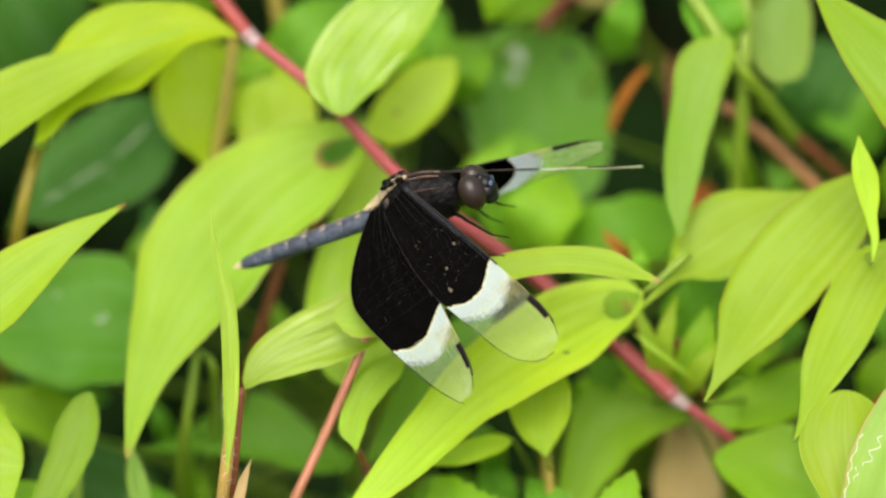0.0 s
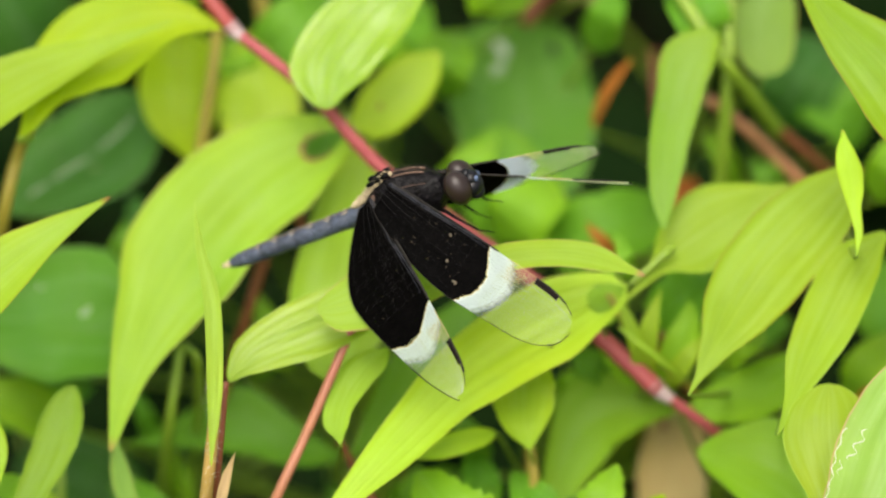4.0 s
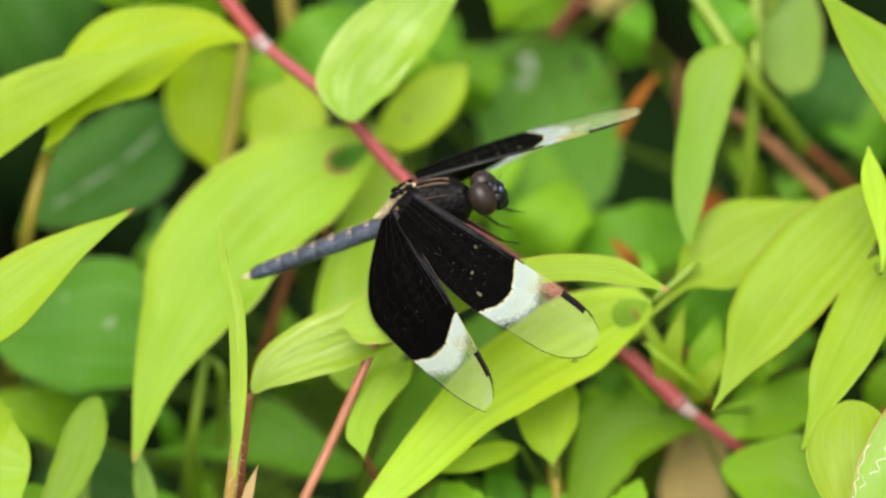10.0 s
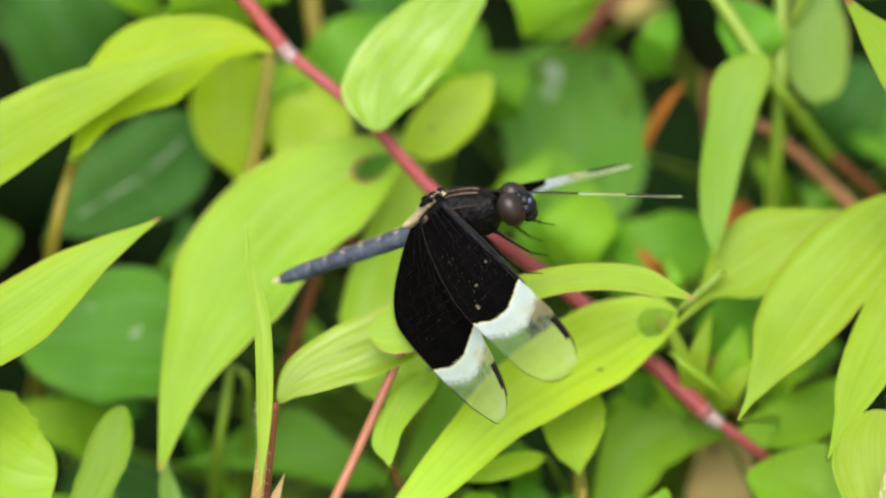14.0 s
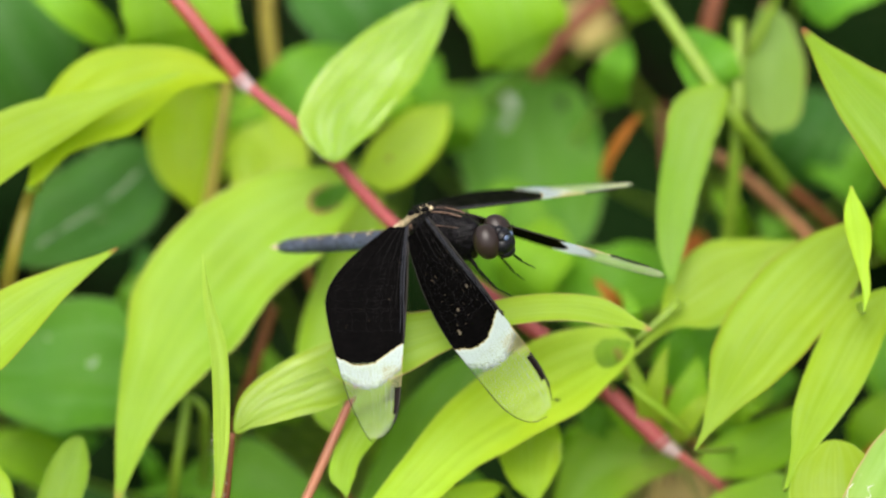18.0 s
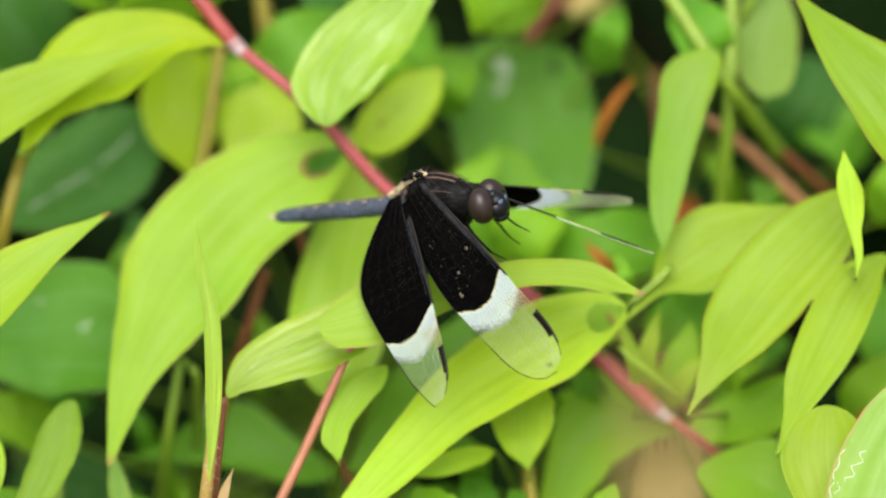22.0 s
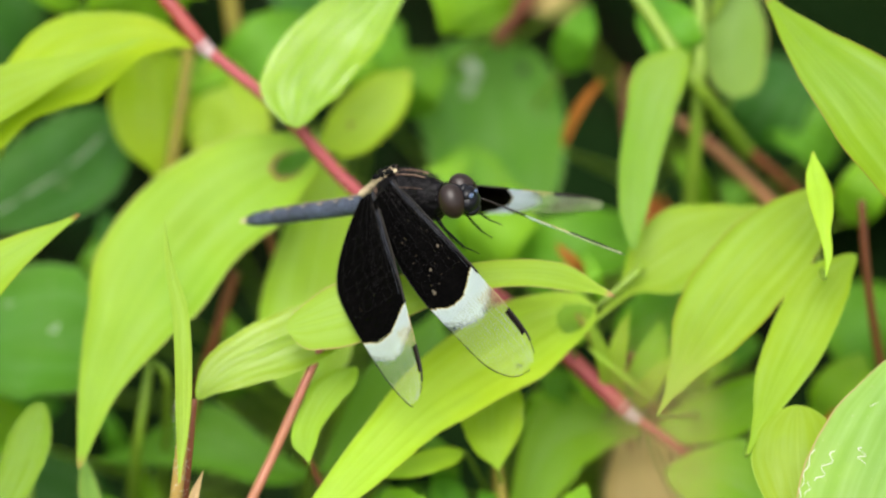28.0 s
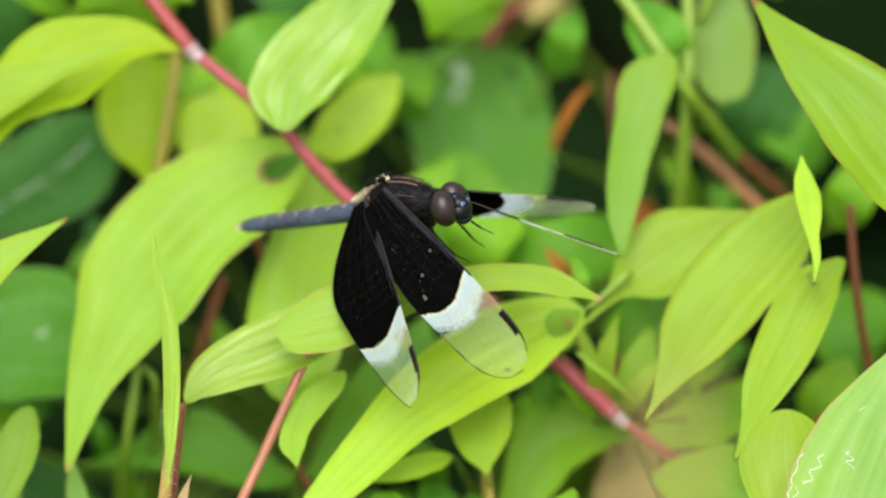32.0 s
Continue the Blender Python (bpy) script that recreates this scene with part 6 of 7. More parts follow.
for k in range(1, 9):
    bm = bmesh.new()
    x, g = xs[k] * 1.002, girth[k] * 1.035
    lathe(bm, [((x + d) * math.cos(drop), -0.5 + x * math.sin(drop), g, g * 0.92) for d in (0.02, -0.02)], 18)
    part("joint_ring", bm, black, abd_core)
for y in (-0.2, 0.2):
    bm = bmesh.new()
    tube_into(bm, [mmv((-17.2, y, -2.45)), mmv((-17.9, y * 1.3, -2.55)), mmv((-18.6, y * 0.9, -2.6))], [0.00026, 0.00022, 0.00006], 8)
    part("tail_appendage", bm, cream, abd_core, "pale pointed tail appendage")

# head
bm = bmesh.new()
blob(bm, (0, 0, 0), (1.2, 1.9, 1.5))
blob(bm, (1.25, 0, -0.55), (1.05, 1.4, 1.2))
blob(bm, (1.35, 0, 0.3), (0.85, 1.05, 0.85))
blob(bm, (1.0, 0, 0.95), (0.5, 0.6, 0.5))
blob(bm, (1.3, 0, -1.5), (0.85, 1.05, 0.6))
head = part("head", bm, eye_low, dragonfly, "glossy black face")
# the blue highlight on the brow is put in as two coloured blobs
face_glint = plain("face_painted_blue_glint", (0.10, 0.15, 0.27), 0.3, 0, 0.5, 2500, 0.5)
for y in (-0.45, 0.45):
    bm = bmesh.new()
    blob(bm, (2.0, y, 0.35), (0.22, 0.36, 0.3), (0, 0, y * 30), 12, 8)
    part("face_glint_blob", bm, face_glint, head, "painted blue highlight on the brow")
head.matrix_basis = pose(0.0095, 0, -0.0001)
for y in (-1, 1):
    bm = bmesh.new()
    blob(bm, (0.0, y * 1.2, 0.2), (1.42, 1.42, 1.88), (y * 14, -8, y * -10), 32, 22)
    part("eye", bm, eye_brown, head, "large brown compound eye")
bm = bmesh.new()
tube_into(bm, [mmv((-2.4, 0, -0.3)), mmv((-0.6, 0, 0.0))], 0.00075, 10)
part("neck", bm, black, head)
for y in (-1, 1):
    bm = bmesh.new()
    tube_into(bm, [mmv((1.6, y * 0.5, 0.7)), mmv((2.0, y * 0.75, 1.1)), mmv((2.4, y * 0.9, 1.3))], [0.00006, 0.00004, 0.00002], 5)
    part("antenna", bm, black, head)

# legs
LEGS = [((6.6, -0.9, -2.0), (8.2, -2.2, -2.6), (10.2, -2.6, -4.6), (11.6, -2.7, -5.2)),
        ((6.6, 0.9, -2.0), (8.8, 2.2, -2.4), (10.6, 2.4, -4.2), (11.8, 2.3, -4.7)),
        ((5.6, -1.1, -2.4), (7.2, -3.0, -3.6), (8.8, -3.2, -6.4), (10.4, -3.0, -7.0)),
        ((5.6, 1.1, -2.4), (7.0, 3.2, -3.4), (8.6, 3.2, -6.0), (9.6, 3.0, -6.6)),
        ((4.2, -1.1, -2.6), (3.6, -3.2, -4.4), (5.4, -3.4, -7.6), (6.6, -3.2, -8.3)),
        ((4.2, 1.1, -2.6), (3.4, 3.2, -4.2), (4.8, 3.2, -7.2), (5.8, 3.0, -7.8))]
for hip, knee, foot, toe in LEGS:
    bm = bmesh.new()
    tube_into(bm, [mmv(hip), (mmv(hip) + mmv(knee)) / 2 + mmv((0, 0, 0.2)), mmv(knee)], [0.00024, 0.0002, 0.00015], 8)
    leg = part("leg", bm, black, dragonfly, "thin black spiny leg")
    bm = bmesh.new()
    tube_into(bm, [mmv(knee), mmv(foot)], [0.00014, 0.0001], 6)
    for k in range(1, 7):
        p = mmv(knee).lerp(mmv(foot), k / 7)
        tube_into(bm, [p, p + mmv((0.35, 0.15 if k % 2 else -0.15, -0.25))], [0.00003, 0.00001], 4)
    part("shin", bm, black, leg)
    bm = bmesh.new()
    tube_into(bm, [mmv(foot), mmv(toe), mmv(toe) + mmv((0.3, 0, -0.2))], [0.00008, 0.00006, 0.00003], 5)
    part("foot", bm, black, leg)


# wings: span along y, leading edge towards x
def wing_edges(kind, s):
    """Leading and trailing edge at the fraction s of the span, in millimetres along x."""
    lead = 0.45 * math.sin(min(s / 0.5, 1) * math.pi / 2) - 0.5 * s
    if kind == 'fore':
        wide, at, fall, mid, s0 = 6.6, 0.50, 0.5, -2.75, 0.77
        full = 3.4 + (wide - 3.4) * math.sin(min(s / at, 1) * math.pi / 2) ** 0.9
    else:
        wide, at, fall, mid, s0 = 8.3, 0.35, 4.9, -2.6, 0.80
        full = 1.9 + (wide - 1.9) * math.sin(min(s / at, 1) * math.pi / 2) ** 0.95
    if s > at:
        full -= fall * ((s - at) / (1 - at)) ** 1.3
    trail = -full
    if s > s0:
        k = max(0.0, 1 - ((s - s0) / (1 - s0)) ** 2.3) ** (1 / 2.1)
        lead, trail = mid + (lead - mid) * k, mid + (trail - mid) * k
    return lead, min(trail, lead - 0.01)


def wing_point(kind, length, hand, s, c):
    lead, trail = wing_edges(kind, s)
    x = lead + (trail - lead) * c
    z = 0.06 * math.sin(c * 15) * (1 - s) + 0.18 * s * s * (0.4 - c)
    return mmv((x, hand * length * s, z))


def wing(name, kind, length, hand, c0, r0, c1, r1):
    """A wing with its dark base, white band and clear tip. c0, r0: where the dark ends at the leading and trailing edge; c1, r1: where the white ends."""
    rnd = random.Random(len(name) + int(hand) * 7)
    root = new(name)
    root.parent = dragonfly
    root.empty_display_size = 0.003

    def border(a, b, c, rough):
        bow = 0.055 * math.sin(c * math.pi) - 0.03 * c ** 5
        return a + (b - a) * c + bow + rough * (0.5 * noise.noise(Vector((c * 6, a * 7, hand))) + 0.5 * noise.noise(Vector((c * 27, a * 3, hand))) + 0.75 * noise.noise(Vector((c * 70, a * 5, hand))))

    nc = 96
    fringe = lambda c: border(c0, r0, c, 0.009) + 0.003 + 0.005 * abs(noise.noise(Vector((c * 50, hand, 3))))
    zones = (("dark_patch", wing_black, "opaque black wing base", lambda c: 0.0, lambda c: border(c0, r0, c, 0.009), 30),
             ("amber_fringe", vein_gold, "thin amber edge of the dark patch", lambda c: border(c0, r0, c, 0.009), fringe, 2),
             ("white_band", wing_white, "milk-white wing band", fringe, lambda c: border(c1, r1, c, 0.012), 10),
             ("milky_edge", wing_milky, "thinning white film", lambda c: border(c1, r1, c, 0.012), lambda c: border(c1, r1, c, 0.012) + 0.045, 4),
             ("clear_tip", clear_wing, "clear net-veined wing tip", lambda c: border(c1, r1, c, 0.012) + 0.045, lambda c: 1.0, 18))
    for zname, mat, label, lo, hi, ns in zones:
        bm = bmesh.new()
        uvl = bm.loops.layers.uv.new("UVMap")
        g = [[bm.verts.new(wing_point(kind, length, hand, lo(j / nc) + (hi(j / nc) - lo(j / nc)) * i / ns, j / nc)) for j in range(nc + 1)] for i in range(ns + 1)]
        for i in range(ns):
            for j in range(nc):
                f = bm.faces.new((g[i][j], g[i + 1][j], g[i + 1][j + 1], g[i][j + 1]))
                for lp, u in zip(f.loops, (i, i + 1, i + 1, i)):
                    lp[uvl].uv = (u / ns, j / nc)
        bmesh.ops.remove_doubles(bm, verts=bm.verts, dist=1e-7)
        part(zname, bm, mat, root, label)
    up = mmv((0, 0, 0.03))

    def vein_mesh(vname, mat, strands, r):
        bm = bmesh.new()
        for pts, k in strands:
            tube_into(bm, [p + up for p in pts], r * k, 4, False)
        return part(vname, bm, mat, root)

    for c, reach, mat, thick in ((0.035, 33, rib_sheen, 0.10), (0.085, 31, rib_sheen, 0.07), (0.14, 24, base_vein, 0.04), (0.25, 20, base_vein, 0.035), (0.40, 14, base_vein, 0.035), (0.58, 10, base_vein, 0.03)):
        line = [wing_point(kind, length, hand, s / 60, c + 0.03 * math.sin(s * 0.12 + c * 20) * s / 30) + up for s in range(0, reach)]
        bm = bmesh.new()
        tube_into(bm, line, [0.001 * thick * (1 - 0.65 * k / len(line)) * (1 + 0.5 * noise.noise(Vector((k * 0.6, c * 9, hand)))) for k in range(len(line))], 6)
        part("base_vein", bm, mat, root)
    if kind == 'hind':
        ladder = []
        for i in range(12):
            s = 0.22 + 0.018 * i
            ladder.append(([wing_point(kind, length, hand, s, 0.30 + 0.004 * i), wing_point(kind, length, hand, s + 0.004, 0.38 + 0.004 * i)], 1.0))
        vein_mesh("cross_vein", base_vein, ladder, 0.00002)
    mesh_lines = []
    for i in range(6, 30, 2):
        s = (c0 - 0.03) * (i + 0.8 * math.sin(i * 4.1)) / 30
        mesh_lines.append(([wing_point(kind, length, hand, s + 0.006 * math.sin(k * 2.3 + i * 1.7), k / 16) for k in range(1, 16)], 1.0))
    for k in (3, 5, 8, 11, 14):
        mesh_lines.append(([wing_point(kind, length, hand, (c0 - 0.03) * i / 30, (k + 0.3 * math.sin(i * 1.3 + k * 2)) / 16) for i in range(7, 30)], 1.0))
    tagged(vein_mesh("dark_vein", base_vein, mesh_lines, 0.000012), kind="stuff")
    for c in (0.12, 0.3, 0.55):
        vein_mesh("long_vein", vein_pale, [([wing_point(kind, length, hand, c0 + (0.97 - c0) * s / 20, c + 0.05 * math.sin(s * 0.09 + c * 9)) for s in range(5, 21)], 1.0)], 0.000013)
    for c in (0.15, 0.26, 0.39):
        vein_mesh("tip_ray", vein_grey, [([wing_point(kind, length, hand, 0.74 + 0.24 * s / 8, c) for s in range(9)], 1.0)], 0.000009)
    net = []
    for i in range(6, 27):
        s = c0 + (0.985 - c0) * i / 27
        net.append(([wing_point(kind, length, hand, s + 0.004 * math.sin(k * 2.1 + i), k / 18) for k in range(19)], 1.0))
    for k in range(1, 18):
        net.append(([wing_point(kind, length, hand, c0 + (0.985 - c0) * i / 27, (k + 0.25 * math.sin(i * 1.9 + k)) / 18) for i in range(6, 28)], 1.0))
    tagged(vein_mesh("net_vein", vein_pale, net, 0.0000105), kind="stuff")
    band = []
    for i in range(2, 11):
        band.append(([wing_point(kind, length, hand, border(c0, r0, k / 36, 0.009) + (c1 - c0) * i / 9 + 0.004 * math.sin(k * 2.1 + i), k / 36) for k in range(16 + i % 3 * 2, 37)], 1.0))
    for k in range(1, 18):
        band.append(([wing_point(kind, length, hand, border(c0, r0, k / 18, 0.009) + 0.012 + (c1 - c0) * i / 8, (k + 0.25 * math.sin(i * 1.9 + k)) / 18) for i in range(9)], 1.0))
    tagged(vein_mesh("band_vein", vein_grey, band, 0.000009), kind="stuff")
    cells = []
    for i in range(6):
        s = c1 + 0.02 + 0.017 * i
        cells.append(([wing_point(kind, length, hand, s + 0.006 * math.sin(i * 2.7 + k * 2.0), 0.02 + 0.055 * k) for k in range(6 if i < 5 else 4)], 1.0))
    for k in range(1, 6):
        cells.append(([wing_point(kind, length, hand, c1 + 0.01 + 0.0085 * i, 0.055 * k + 0.02 + 0.016 * (1 if (i // 2) % 2 else -1)) for i in range(13 - k)], 1.0))
    vein_mesh("amber_cell", vein_gold, cells, 0.00002)
    rim = [wing_point(kind, length, hand, s / 60, 0.0) for s in range(61)]
    vein_mesh("leading_vein", vein_dark, [(rim[:34], 3.0)], 0.00004)
    vein_mesh("tip_vein", vein_dark, [(rim[45:56], 3.0), (rim[55:59], 1.2)], 0.00004)
    vein_mesh("amber_leading_vein", vein_gold, [(rim[36:47], 1.2)], 0.00004)
    edge = [wing_point(kind, length, hand, s / 60, 1.0) for s in range(61)]
    vein_mesh("trailing_vein", vein_dark, [(edge[:44], 1.0), (edge[43:], 1.6)], 0.000035)
    bm = bmesh.new()
    p0, p1 = (0.753, 0.875)
    quad = [[wing_point(kind, length, hand, p0 + (p1 - p0) * i / 5, 0.0 + 0.10 * j) for j in (0, 1)] for i in range(6)]
    for lift in (1, -1):
        vs = [[bm.verts.new(p + up * 1.6 * lift) for p in r] for r in quad]
        for i in range(5):
            bm.faces.new((vs[i][0], vs[i][1], vs[i + 1][1], vs[i + 1][0]))
    part("wing_spot", bm, wing_stigma, root, "dark wing spot near the tip")
    bm = bmesh.new()
    for k in range(26 if kind == 'fore' else 6):
        s, c = rnd.uniform(0.16, 0.47), rnd.uniform(0.1, 0.8)
        large = 3.6 if k < 4 and kind == 'fore' else 1
        p = wing_point(kind, length, hand, s, c) * 1000
        blob(bm, (p.x, p.y, p.z + 0.06), (rnd.uniform(0.04, 0.075) * large, rnd.uniform(0.035, 0.06) * large, 0.025), (0, 0, rnd.uniform(0, 90)), 7, 4)
    tagged(part("dust_fleck", bm, dust, root, "pale dust on the black wing"), kind="stuff")
    return root


wings = {
    'fr': wing("fore_wing", 'fore', 24.6, -1, 0.498, 0.525, 0.612, 0.60),
    'hr': wing("hind_wing", 'hind', 23.6, -1, 0.537, 0.63, 0.64, 0.70),
    'fl': wing("fore_wing", 'fore', 24.6, 1, 0.498, 0.525, 0.612, 0.60),
    'hl': wing("hind_wing", 'hind', 23.6, 1, 0.537, 0.52, 0.64, 0.62),
}



def motions():
    rest, turned = pose(0.0095, 0, -0.0001), pose(0.0095, 0, 0.0002, 38, -38, -12)
    walk(head, [(0, rest), (0.6, rest), (0.85, turned), (1.15, turned), (1.45, rest), (32, rest)])
    walk(dragonfly, [
        (0, pose(-0.00596, -0.00009, 0.17859, -1.35, -20.60, -7.98)),
        (1, pose(-0.00566, -0.00033, 0.17825, -1.52, -19.15, -8.90)),
        (2, pose(-0.00584, -0.00009, 0.17860, -0.73, -21.56, -10.31)),
        (3, pose(-0.00569, -0.00023, 0.17839, -1.62, -21.76, -7.73)),
        (6, pose(-0.00573, -0.00031, 0.17828, -0.90, -21.98, -10.31)),
        (7, pose(-0.00581, 0.00011, 0.17888, -1.30, -21.88, -9.35)),
        (8, pose(-0.00564, -0.00012, 0.17855, -1.11, -19.98, -10.58)),
        (9, pose(-0.00581, -0.00007, 0.17862, -0.80, -21.00, -10.12)),
        (10, pose(-0.00593, -0.00018, 0.17846, -1.47, -20.65, -5.55)),
        (11, pose(-0.00603, -0.00010, 0.17858, -0.94, -21.77, -7.45)),
        (12, pose(-0.00553, -0.00023, 0.17839, -1.20, -21.12, -7.94)),
        (13, pose(-0.00555, -0.00013, 0.17853, -1.49, -20.41, -8.14)),
        (14.3, pose(-0.00555, -0.00013, 0.17853, -1.49, -20.41, -8.14)),
        (15.3, pose(-0.00230, 0.00128, 0.18055, -0.69, -14.62, -27.86)),
        (15.6, pose(-0.00230, 0.00128, 0.18055, -0.69, -14.62, -27.86)),
        (16, pose(-0.00219, 0.00109, 0.18028, -0.69, -14.62, -27.86)),
        (16.2, pose(-0.00207, 0.00121, 0.18045, -0.95, -14.51, -27.47)),
        (16.5, pose(-0.00218, 0.00107, 0.18025, -0.47, -14.80, -28.68)),
        (17, pose(-0.00185, 0.00122, 0.18047, -0.74, -15.13, -27.42)),
        (18, pose(-0.00242, 0.00113, 0.18033, -0.54, -15.54, -28.99)),
        (19, pose(-0.00259, 0.00140, 0.18073, -0.23, -17.46, -29.10)),
        (20, pose(-0.00222, 0.00123, 0.18049, -0.42, -16.80, -28.17)),
        (21, pose(-0.00219, 0.00111, 0.18030, -0.39, -17.42, -29.34)),
        (23, pose(-0.00208, 0.00099, 0.18013, -0.52, -17.03, -28.93)),
        (26, pose(-0.00180, 0.00130, 0.18057, -0.60, -18.45, -27.69)),
        (29, pose(-0.00209, 0.00117, 0.18039, -0.17, -18.78, -28.58)),
        (32, pose(-0.00156, 0.00103, 0.18019, -0.25, -18.91, -29.39)),
    ])
    walk(wings['fr'], [
        (0, pose(0.00300, -0.00120, 0.00270, 36.92, -23.46, 31.87)),
        (1, pose(0.00300, -0.00120, 0.00270, 26.55, -21.04, 36.67)),
        (2, pose(0.00300, -0.00120, 0.00270, 51.24, -33.14, 27.14)),
        (3, pose(0.00300, -0.00120, 0.00270, 48.09, -32.01, 32.12)),
        (6, pose(0.00300, -0.00120, 0.00270, 45.26, -26.01, 37.45)),
        (7, pose(0.00300, -0.00120, 0.00270, 46.06, -29.45, 27.96)),
        (8, pose(0.00300, -0.00120, 0.00270, 54.96, -37.79, 18.86)),
        (9, pose(0.00300, -0.00120, 0.00270, 59.18, -38.25, 22.03)),
        (10, pose(0.00300, -0.00120, 0.00270, 47.73, -28.06, 36.24)),
        (11, pose(0.00300, -0.00120, 0.00270, 42.84, -29.36, 25.42)),
        (12, pose(0.00300, -0.00120, 0.00270, 54.07, -35.88, 26.02)),
        (13, pose(0.00300, -0.00120, 0.00270, 32.03, -21.95, 28.60)),
        (14.2, pose(0.00300, -0.00120, 0.00270, 32.03, -21.95, 28.60)),
        (14.6, pose(0.00300, -0.00120, 0.00270, 18.19, -3.25, 9.91)),
        (14.95, pose(0.00300, -0.00120, 0.00270, 4.89, 1.82, -13.88)),
        (15.3, pose(0.00300, -0.00120, 0.00270, -9.33, 1.00, -38.18)),
        (15.5, pose(0.00300, -0.00120, 0.00270, -9.33, 1.00, -38.18)),
        (16, pose(0.00300, -0.00120, 0.00270, 2.63, 13.85, 9.97)),
        (16.2, pose(0.00300, -0.00120, 0.00270, 23.77, 3.35, 31.17)),
        (16.5, pose(0.00300, -0.00120, 0.00270, 22.90, 4.92, 31.60)),
        (17, pose(0.00300, -0.00120, 0.00270, 41.12, -20.76, 31.61)),
        (18, pose(0.00300, -0.00120, 0.00270, 54.33, -36.05, 25.35)),
        (19, pose(0.00300, -0.00120, 0.00270, 62.63, -30.36, 31.06)),
        (20, pose(0.00300, -0.00120, 0.00270, 52.34, -30.66, 33.64)),
        (21, pose(0.00300, -0.00120, 0.00270, 53.49, -34.22, 32.69)),
        (23, pose(0.00300, -0.00120, 0.00270, 53.94, -36.30, 30.74)),
        (26, pose(0.00300, -0.00120, 0.00270, 55.08, -36.96, 25.50)),
        (29, pose(0.00300, -0.00120, 0.00270, 60.43, -34.88, 26.68)),
        (32, pose(0.00300, -0.00120, 0.00270, 49.45, -32.40, 38.44)),
    ])
    walk(wings['hr'], [
        (0, pose(0.00030, -0.00130, 0.00150, 41.51, -17.38, 10.83)),
        (1, pose(0.00030, -0.00130, 0.00150, 42.24, -32.98, 0.02)),
        (2, pose(0.00030, -0.00130, 0.00150, 48.91, -26.06, 1.96)),
        (3, pose(0.00030, -0.00130, 0.00150, 48.88, -28.85, -1.19)),
        (6, pose(0.00030, -0.00130, 0.00150, 46.14, -22.06, 3.42)),
        (7, pose(0.00030, -0.00130, 0.00150, 46.15, -22.36, -4.34)),
        (8, pose(0.00030, -0.00130, 0.00150, 48.19, -22.56, 3.50)),
        (9, pose(0.00030, -0.00130, 0.00150, 51.67, -22.38, 3.93)),
        (10, pose(0.00030, -0.00130, 0.00150, 47.43, -23.41, 3.83)),
        (11, pose(0.00030, -0.00130, 0.00150, 52.77, -21.87, 2.28)),
        (12, pose(0.00030, -0.00130, 0.00150, 46.71, -22.77, 4.11)),
        (13, pose(0.00030, -0.00130, 0.00150, 45.09, -23.60, 2.42)),
        (14.2, pose(0.00030, -0.00130, 0.00150, 45.09, -23.60, 2.42)),
        (14.6, pose(0.00030, -0.00130, 0.00150, 19.71, -0.65, 3.12)),
        (14.95, pose(0.00030, -0.00130, 0.00150, -7.45, 13.29, -8.07)),
        (15.3, pose(0.00030, -0.00130, 0.00150, -38.36, 20.08, -25.27)),
        (15.5, pose(0.00030, -0.00130, 0.00150, -38.36, 20.08, -25.27)),
        (16, pose(0.00030, -0.00130, 0.00150, 4.85, 8.40, -17.10)),
        (16.2, pose(0.00030, -0.00130, 0.00150, 19.19, 14.66, -3.92)),
        (16.5, pose(0.00030, -0.00130, 0.00150, 18.08, 16.14, -1.84)),
        (17, pose(0.00030, -0.00130, 0.00150, 31.07, 12.56, 7.25)),
        (18, pose(0.00030, -0.00130, 0.00150, 40.99, 7.73, 21.02)),
        (19, pose(0.00030, -0.00130, 0.00150, 48.98, 1.90, 26.61)),
        (20, pose(0.00030, -0.00130, 0.00150, 46.45, -2.90, 19.74)),
        (21, pose(0.00030, -0.00130, 0.00150, 46.80, -23.78, 11.65)),
        (23, pose(0.00030, -0.00130, 0.00150, 46.39, -24.10, 11.93)),
        (26, pose(0.00030, -0.00130, 0.00150, 49.28, -29.20, 2.94)),
        (29, pose(0.00030, -0.00130, 0.00150, 50.29, -24.51, 8.21)),
        (32, pose(0.00030, -0.00130, 0.00150, 47.38, -29.09, 9.68)),
    ])
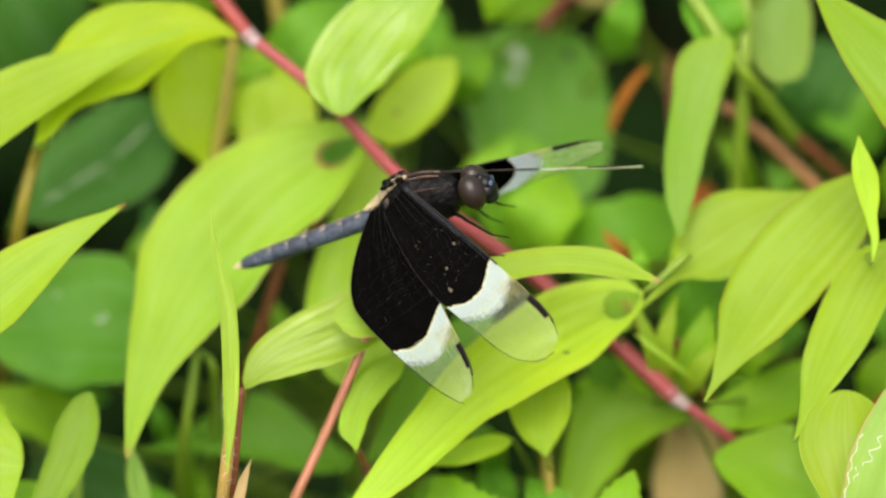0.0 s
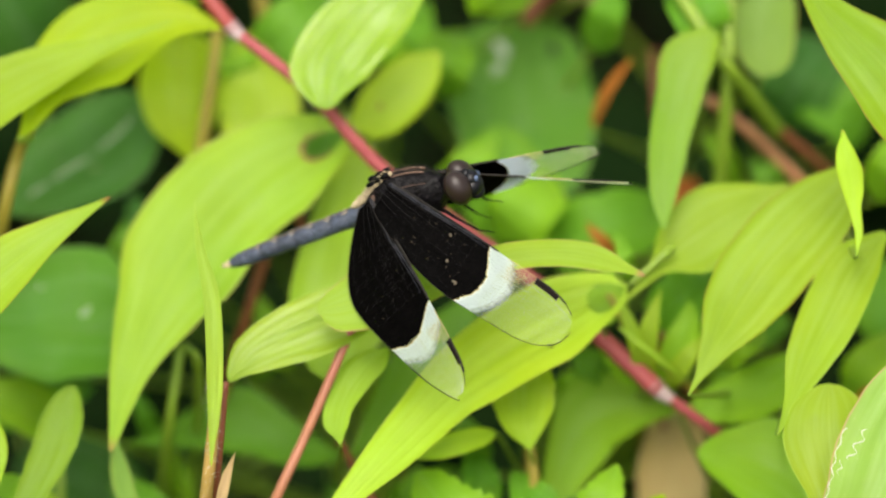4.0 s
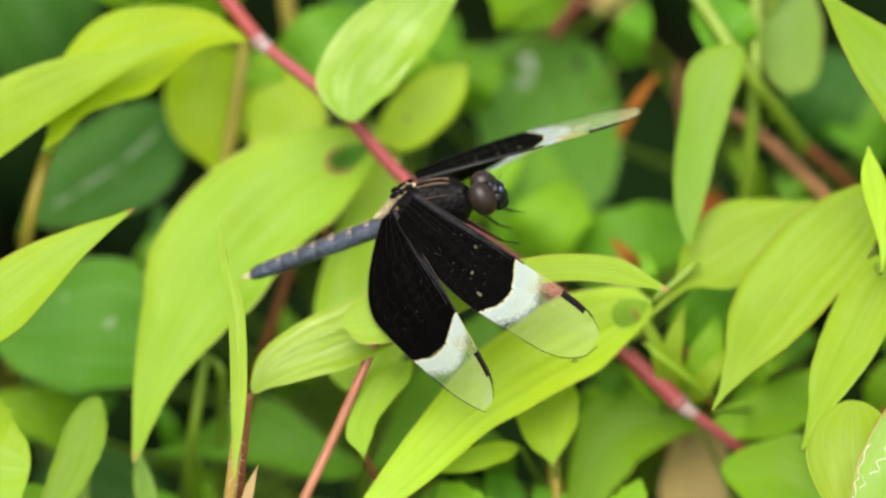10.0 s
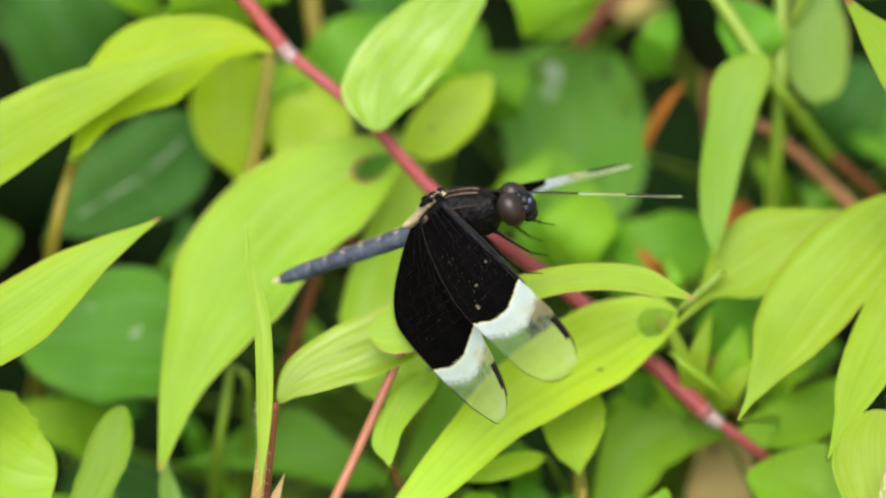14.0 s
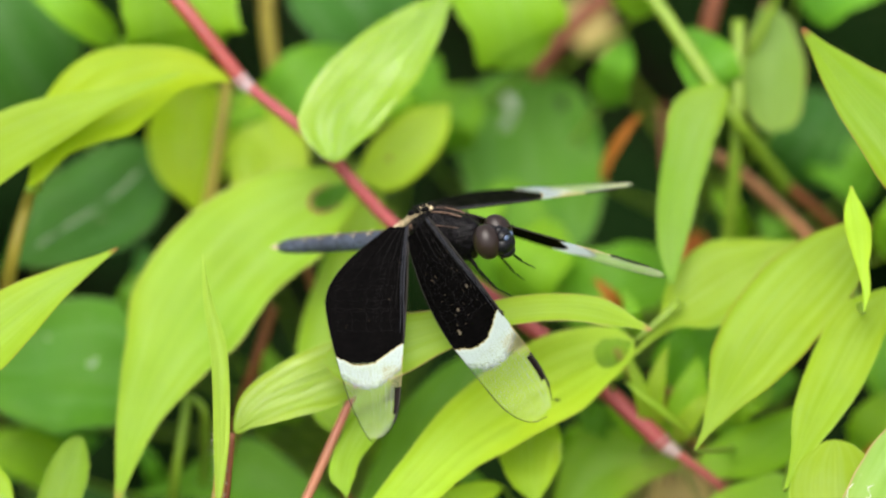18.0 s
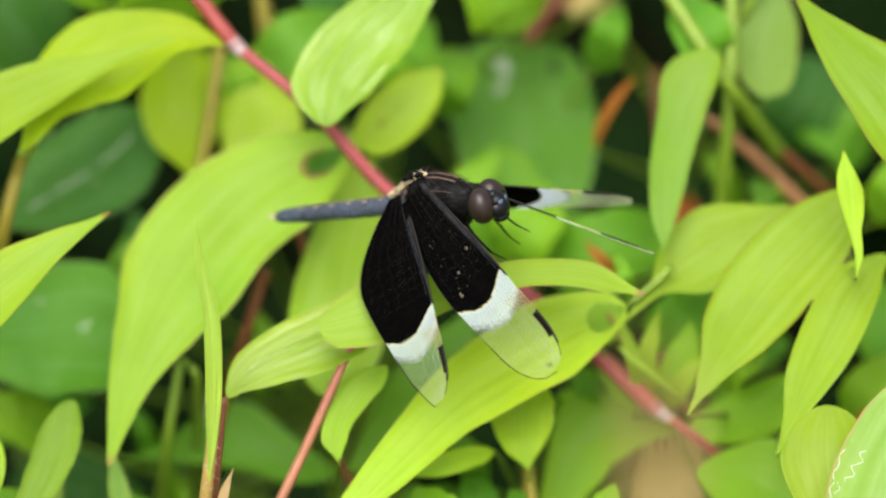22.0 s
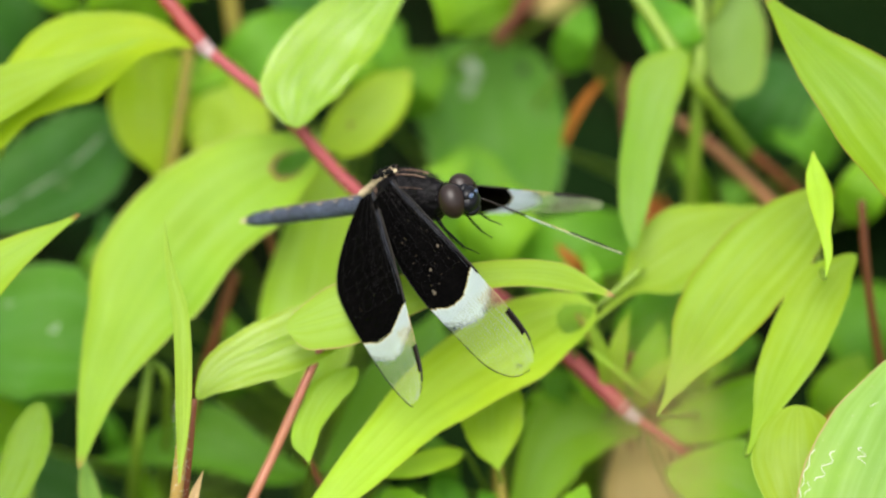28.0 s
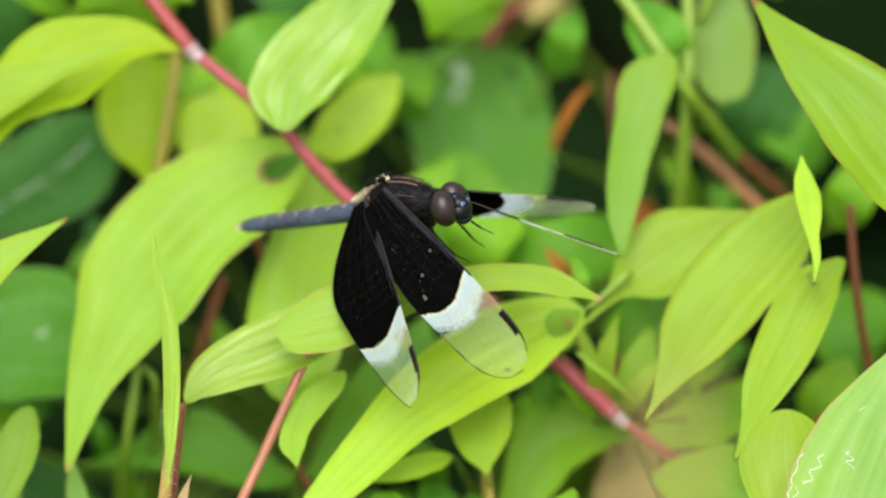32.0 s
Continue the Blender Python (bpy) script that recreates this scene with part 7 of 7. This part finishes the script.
    walk(wings['fl'], [
        (0, pose(0.00300, 0.00120, 0.00270, -21.39, -28.86, -70.31)),
        (1, pose(0.00300, 0.00120, 0.00270, -14.20, -28.58, -70.34)),
        (2, pose(0.00300, 0.00120, 0.00270, -24.37, -27.95, -67.56)),
        (3, pose(0.00300, 0.00120, 0.00270, -26.93, -28.48, -69.99)),
        (6, pose(0.00300, 0.00120, 0.00270, -28.92, -28.16, -67.75)),
        (7, pose(0.00300, 0.00120, 0.00270, -21.78, -27.62, -68.54)),
        (8, pose(0.00300, 0.00120, 0.00270, -27.10, -28.44, -68.44)),
        (9, pose(0.00300, 0.00120, 0.00270, -20.61, -28.32, -68.23)),
        (10, pose(0.00300, 0.00120, 0.00270, -8.20, -11.79, -71.71)),
        (11, pose(0.00300, 0.00120, 0.00270, -24.83, -28.37, -69.12)),
        (12, pose(0.00300, 0.00120, 0.00270, -27.78, -28.15, -69.10)),
        (13, pose(0.00300, 0.00120, 0.00270, -24.29, -28.32, -69.71)),
        (14.2, pose(0.00300, 0.00120, 0.00270, -24.29, -28.32, -69.71)),
        (14.6, pose(0.00300, 0.00120, 0.00270, -8.20, -3.69, -46.79)),
        (14.95, pose(0.00300, 0.00120, 0.00270, 16.37, 12.97, -19.64)),
        (15.3, pose(0.00300, 0.00120, 0.00270, 46.77, 14.99, 12.99)),
        (15.5, pose(0.00300, 0.00120, 0.00270, 46.77, 14.99, 12.99)),
        (16, pose(0.00300, 0.00120, 0.00270, 10.40, 10.48, -26.91)),
        (16.2, pose(0.00300, 0.00120, 0.00270, -10.33, 8.22, -46.89)),
        (16.5, pose(0.00300, 0.00120, 0.00270, -9.04, 6.76, -45.54)),
        (17, pose(0.00300, 0.00120, 0.00270, -26.31, -7.73, -54.36)),
        (18, pose(0.00300, 0.00120, 0.00270, -33.24, -32.97, -49.12)),
        (19, pose(0.00300, 0.00120, 0.00270, -36.83, -25.63, -53.21)),
        (20, pose(0.00300, 0.00120, 0.00270, -36.28, -25.93, -54.26)),
        (21, pose(0.00300, 0.00120, 0.00270, -36.75, -25.50, -53.29)),
        (23, pose(0.00300, 0.00120, 0.00270, -35.77, -25.79, -53.66)),
        (26, pose(0.00300, 0.00120, 0.00270, -39.53, -25.30, -54.28)),
        (29, pose(0.00300, 0.00120, 0.00270, -38.44, -25.19, -53.09)),
        (32, pose(0.00300, 0.00120, 0.00270, -36.72, -25.29, -53.24)),
    ])
    walk(wings['hl'], [
        (0, pose(0.00030, 0.00130, 0.00150, -21.28, -51.44, -49.14)),
        (1, pose(0.00030, 0.00130, 0.00150, -17.88, -44.17, -43.02)),
        (2, pose(0.00030, 0.00130, 0.00150, -20.21, -46.94, -52.03)),
        (3, pose(0.00030, 0.00130, 0.00150, -19.02, -52.04, -60.96)),
        (6, pose(0.00030, 0.00130, 0.00150, -22.61, -47.85, -56.11)),
        (7, pose(0.00030, 0.00130, 0.00150, -20.17, -33.61, -45.15)),
        (8, pose(0.00030, 0.00130, 0.00150, -20.16, -41.91, -53.62)),
        (9, pose(0.00030, 0.00130, 0.00150, -20.65, -37.19, -50.63)),
        (10, pose(0.00030, 0.00130, 0.00150, -13.61, -33.70, -47.36)),
        (11, pose(0.00030, 0.00130, 0.00150, -19.40, -35.36, -52.19)),
        (12, pose(0.00030, 0.00130, 0.00150, -21.70, -33.31, -47.77)),
        (13, pose(0.00030, 0.00130, 0.00150, -20.74, -31.80, -48.05)),
        (14.2, pose(0.00030, 0.00130, 0.00150, -20.74, -31.80, -48.05)),
        (14.6, pose(0.00030, 0.00130, 0.00150, 1.22, -31.87, -26.20)),
        (14.95, pose(0.00030, 0.00130, 0.00150, 25.23, -30.66, -14.79)),
        (15.3, pose(0.00030, 0.00130, 0.00150, 49.27, -33.54, -3.69)),
        (15.5, pose(0.00030, 0.00130, 0.00150, 49.27, -33.54, -3.69)),
        (16, pose(0.00030, 0.00130, 0.00150, 14.38, -4.47, -5.74)),
        (16.2, pose(0.00030, 0.00130, 0.00150, 1.36, 0.23, -14.80)),
        (16.5, pose(0.00030, 0.00130, 0.00150, 0.94, 0.38, -15.02)),
        (17, pose(0.00030, 0.00130, 0.00150, -9.47, 2.24, -26.03)),
        (18, pose(0.00030, 0.00130, 0.00150, -12.64, -12.35, -42.19)),
        (19, pose(0.00030, 0.00130, 0.00150, -19.37, -21.68, -54.01)),
        (20, pose(0.00030, 0.00130, 0.00150, -18.52, -22.52, -54.22)),
        (21, pose(0.00030, 0.00130, 0.00150, -27.65, -36.28, -36.08)),
        (23, pose(0.00030, 0.00130, 0.00150, -27.87, -36.64, -34.82)),
        (26, pose(0.00030, 0.00130, 0.00150, -31.73, -36.32, -32.76)),
        (29, pose(0.00030, 0.00130, 0.00150, -31.79, -40.03, -34.32)),
        (32, pose(0.00030, 0.00130, 0.00150, -30.31, -37.61, -32.73)),
    ])

    walk(dry_blade, [
        (0, pose(-0.0005, -0.0088, -0.0126)),
        (13.5, pose(0.0000, -0.0088, -0.0126)),
        (15.5, pose(0.0005, -0.0085, -0.0122)),
        (16.5, pose(0.0005, -0.0077, -0.0111)),
        (17, pose(0.0005, -0.0053, -0.0076)),
        (18, pose(0.0000, 0.0000, 0.0000)),
        (19, pose(-0.0012, 0.0037, 0.0053)),
        (21, pose(-0.0009, 0.0040, 0.0057)),
        (23, pose(-0.0005, 0.0040, 0.0057)),
        (25, pose(0.0002, 0.0040, 0.0057)),
        (26.5, pose(0.0012, 0.0043, 0.0061)),
        (28.5, pose(0.0026, 0.0043, 0.0061)),
        (32, pose(0.0040, 0.0048, 0.0069)),
    ])


motions()
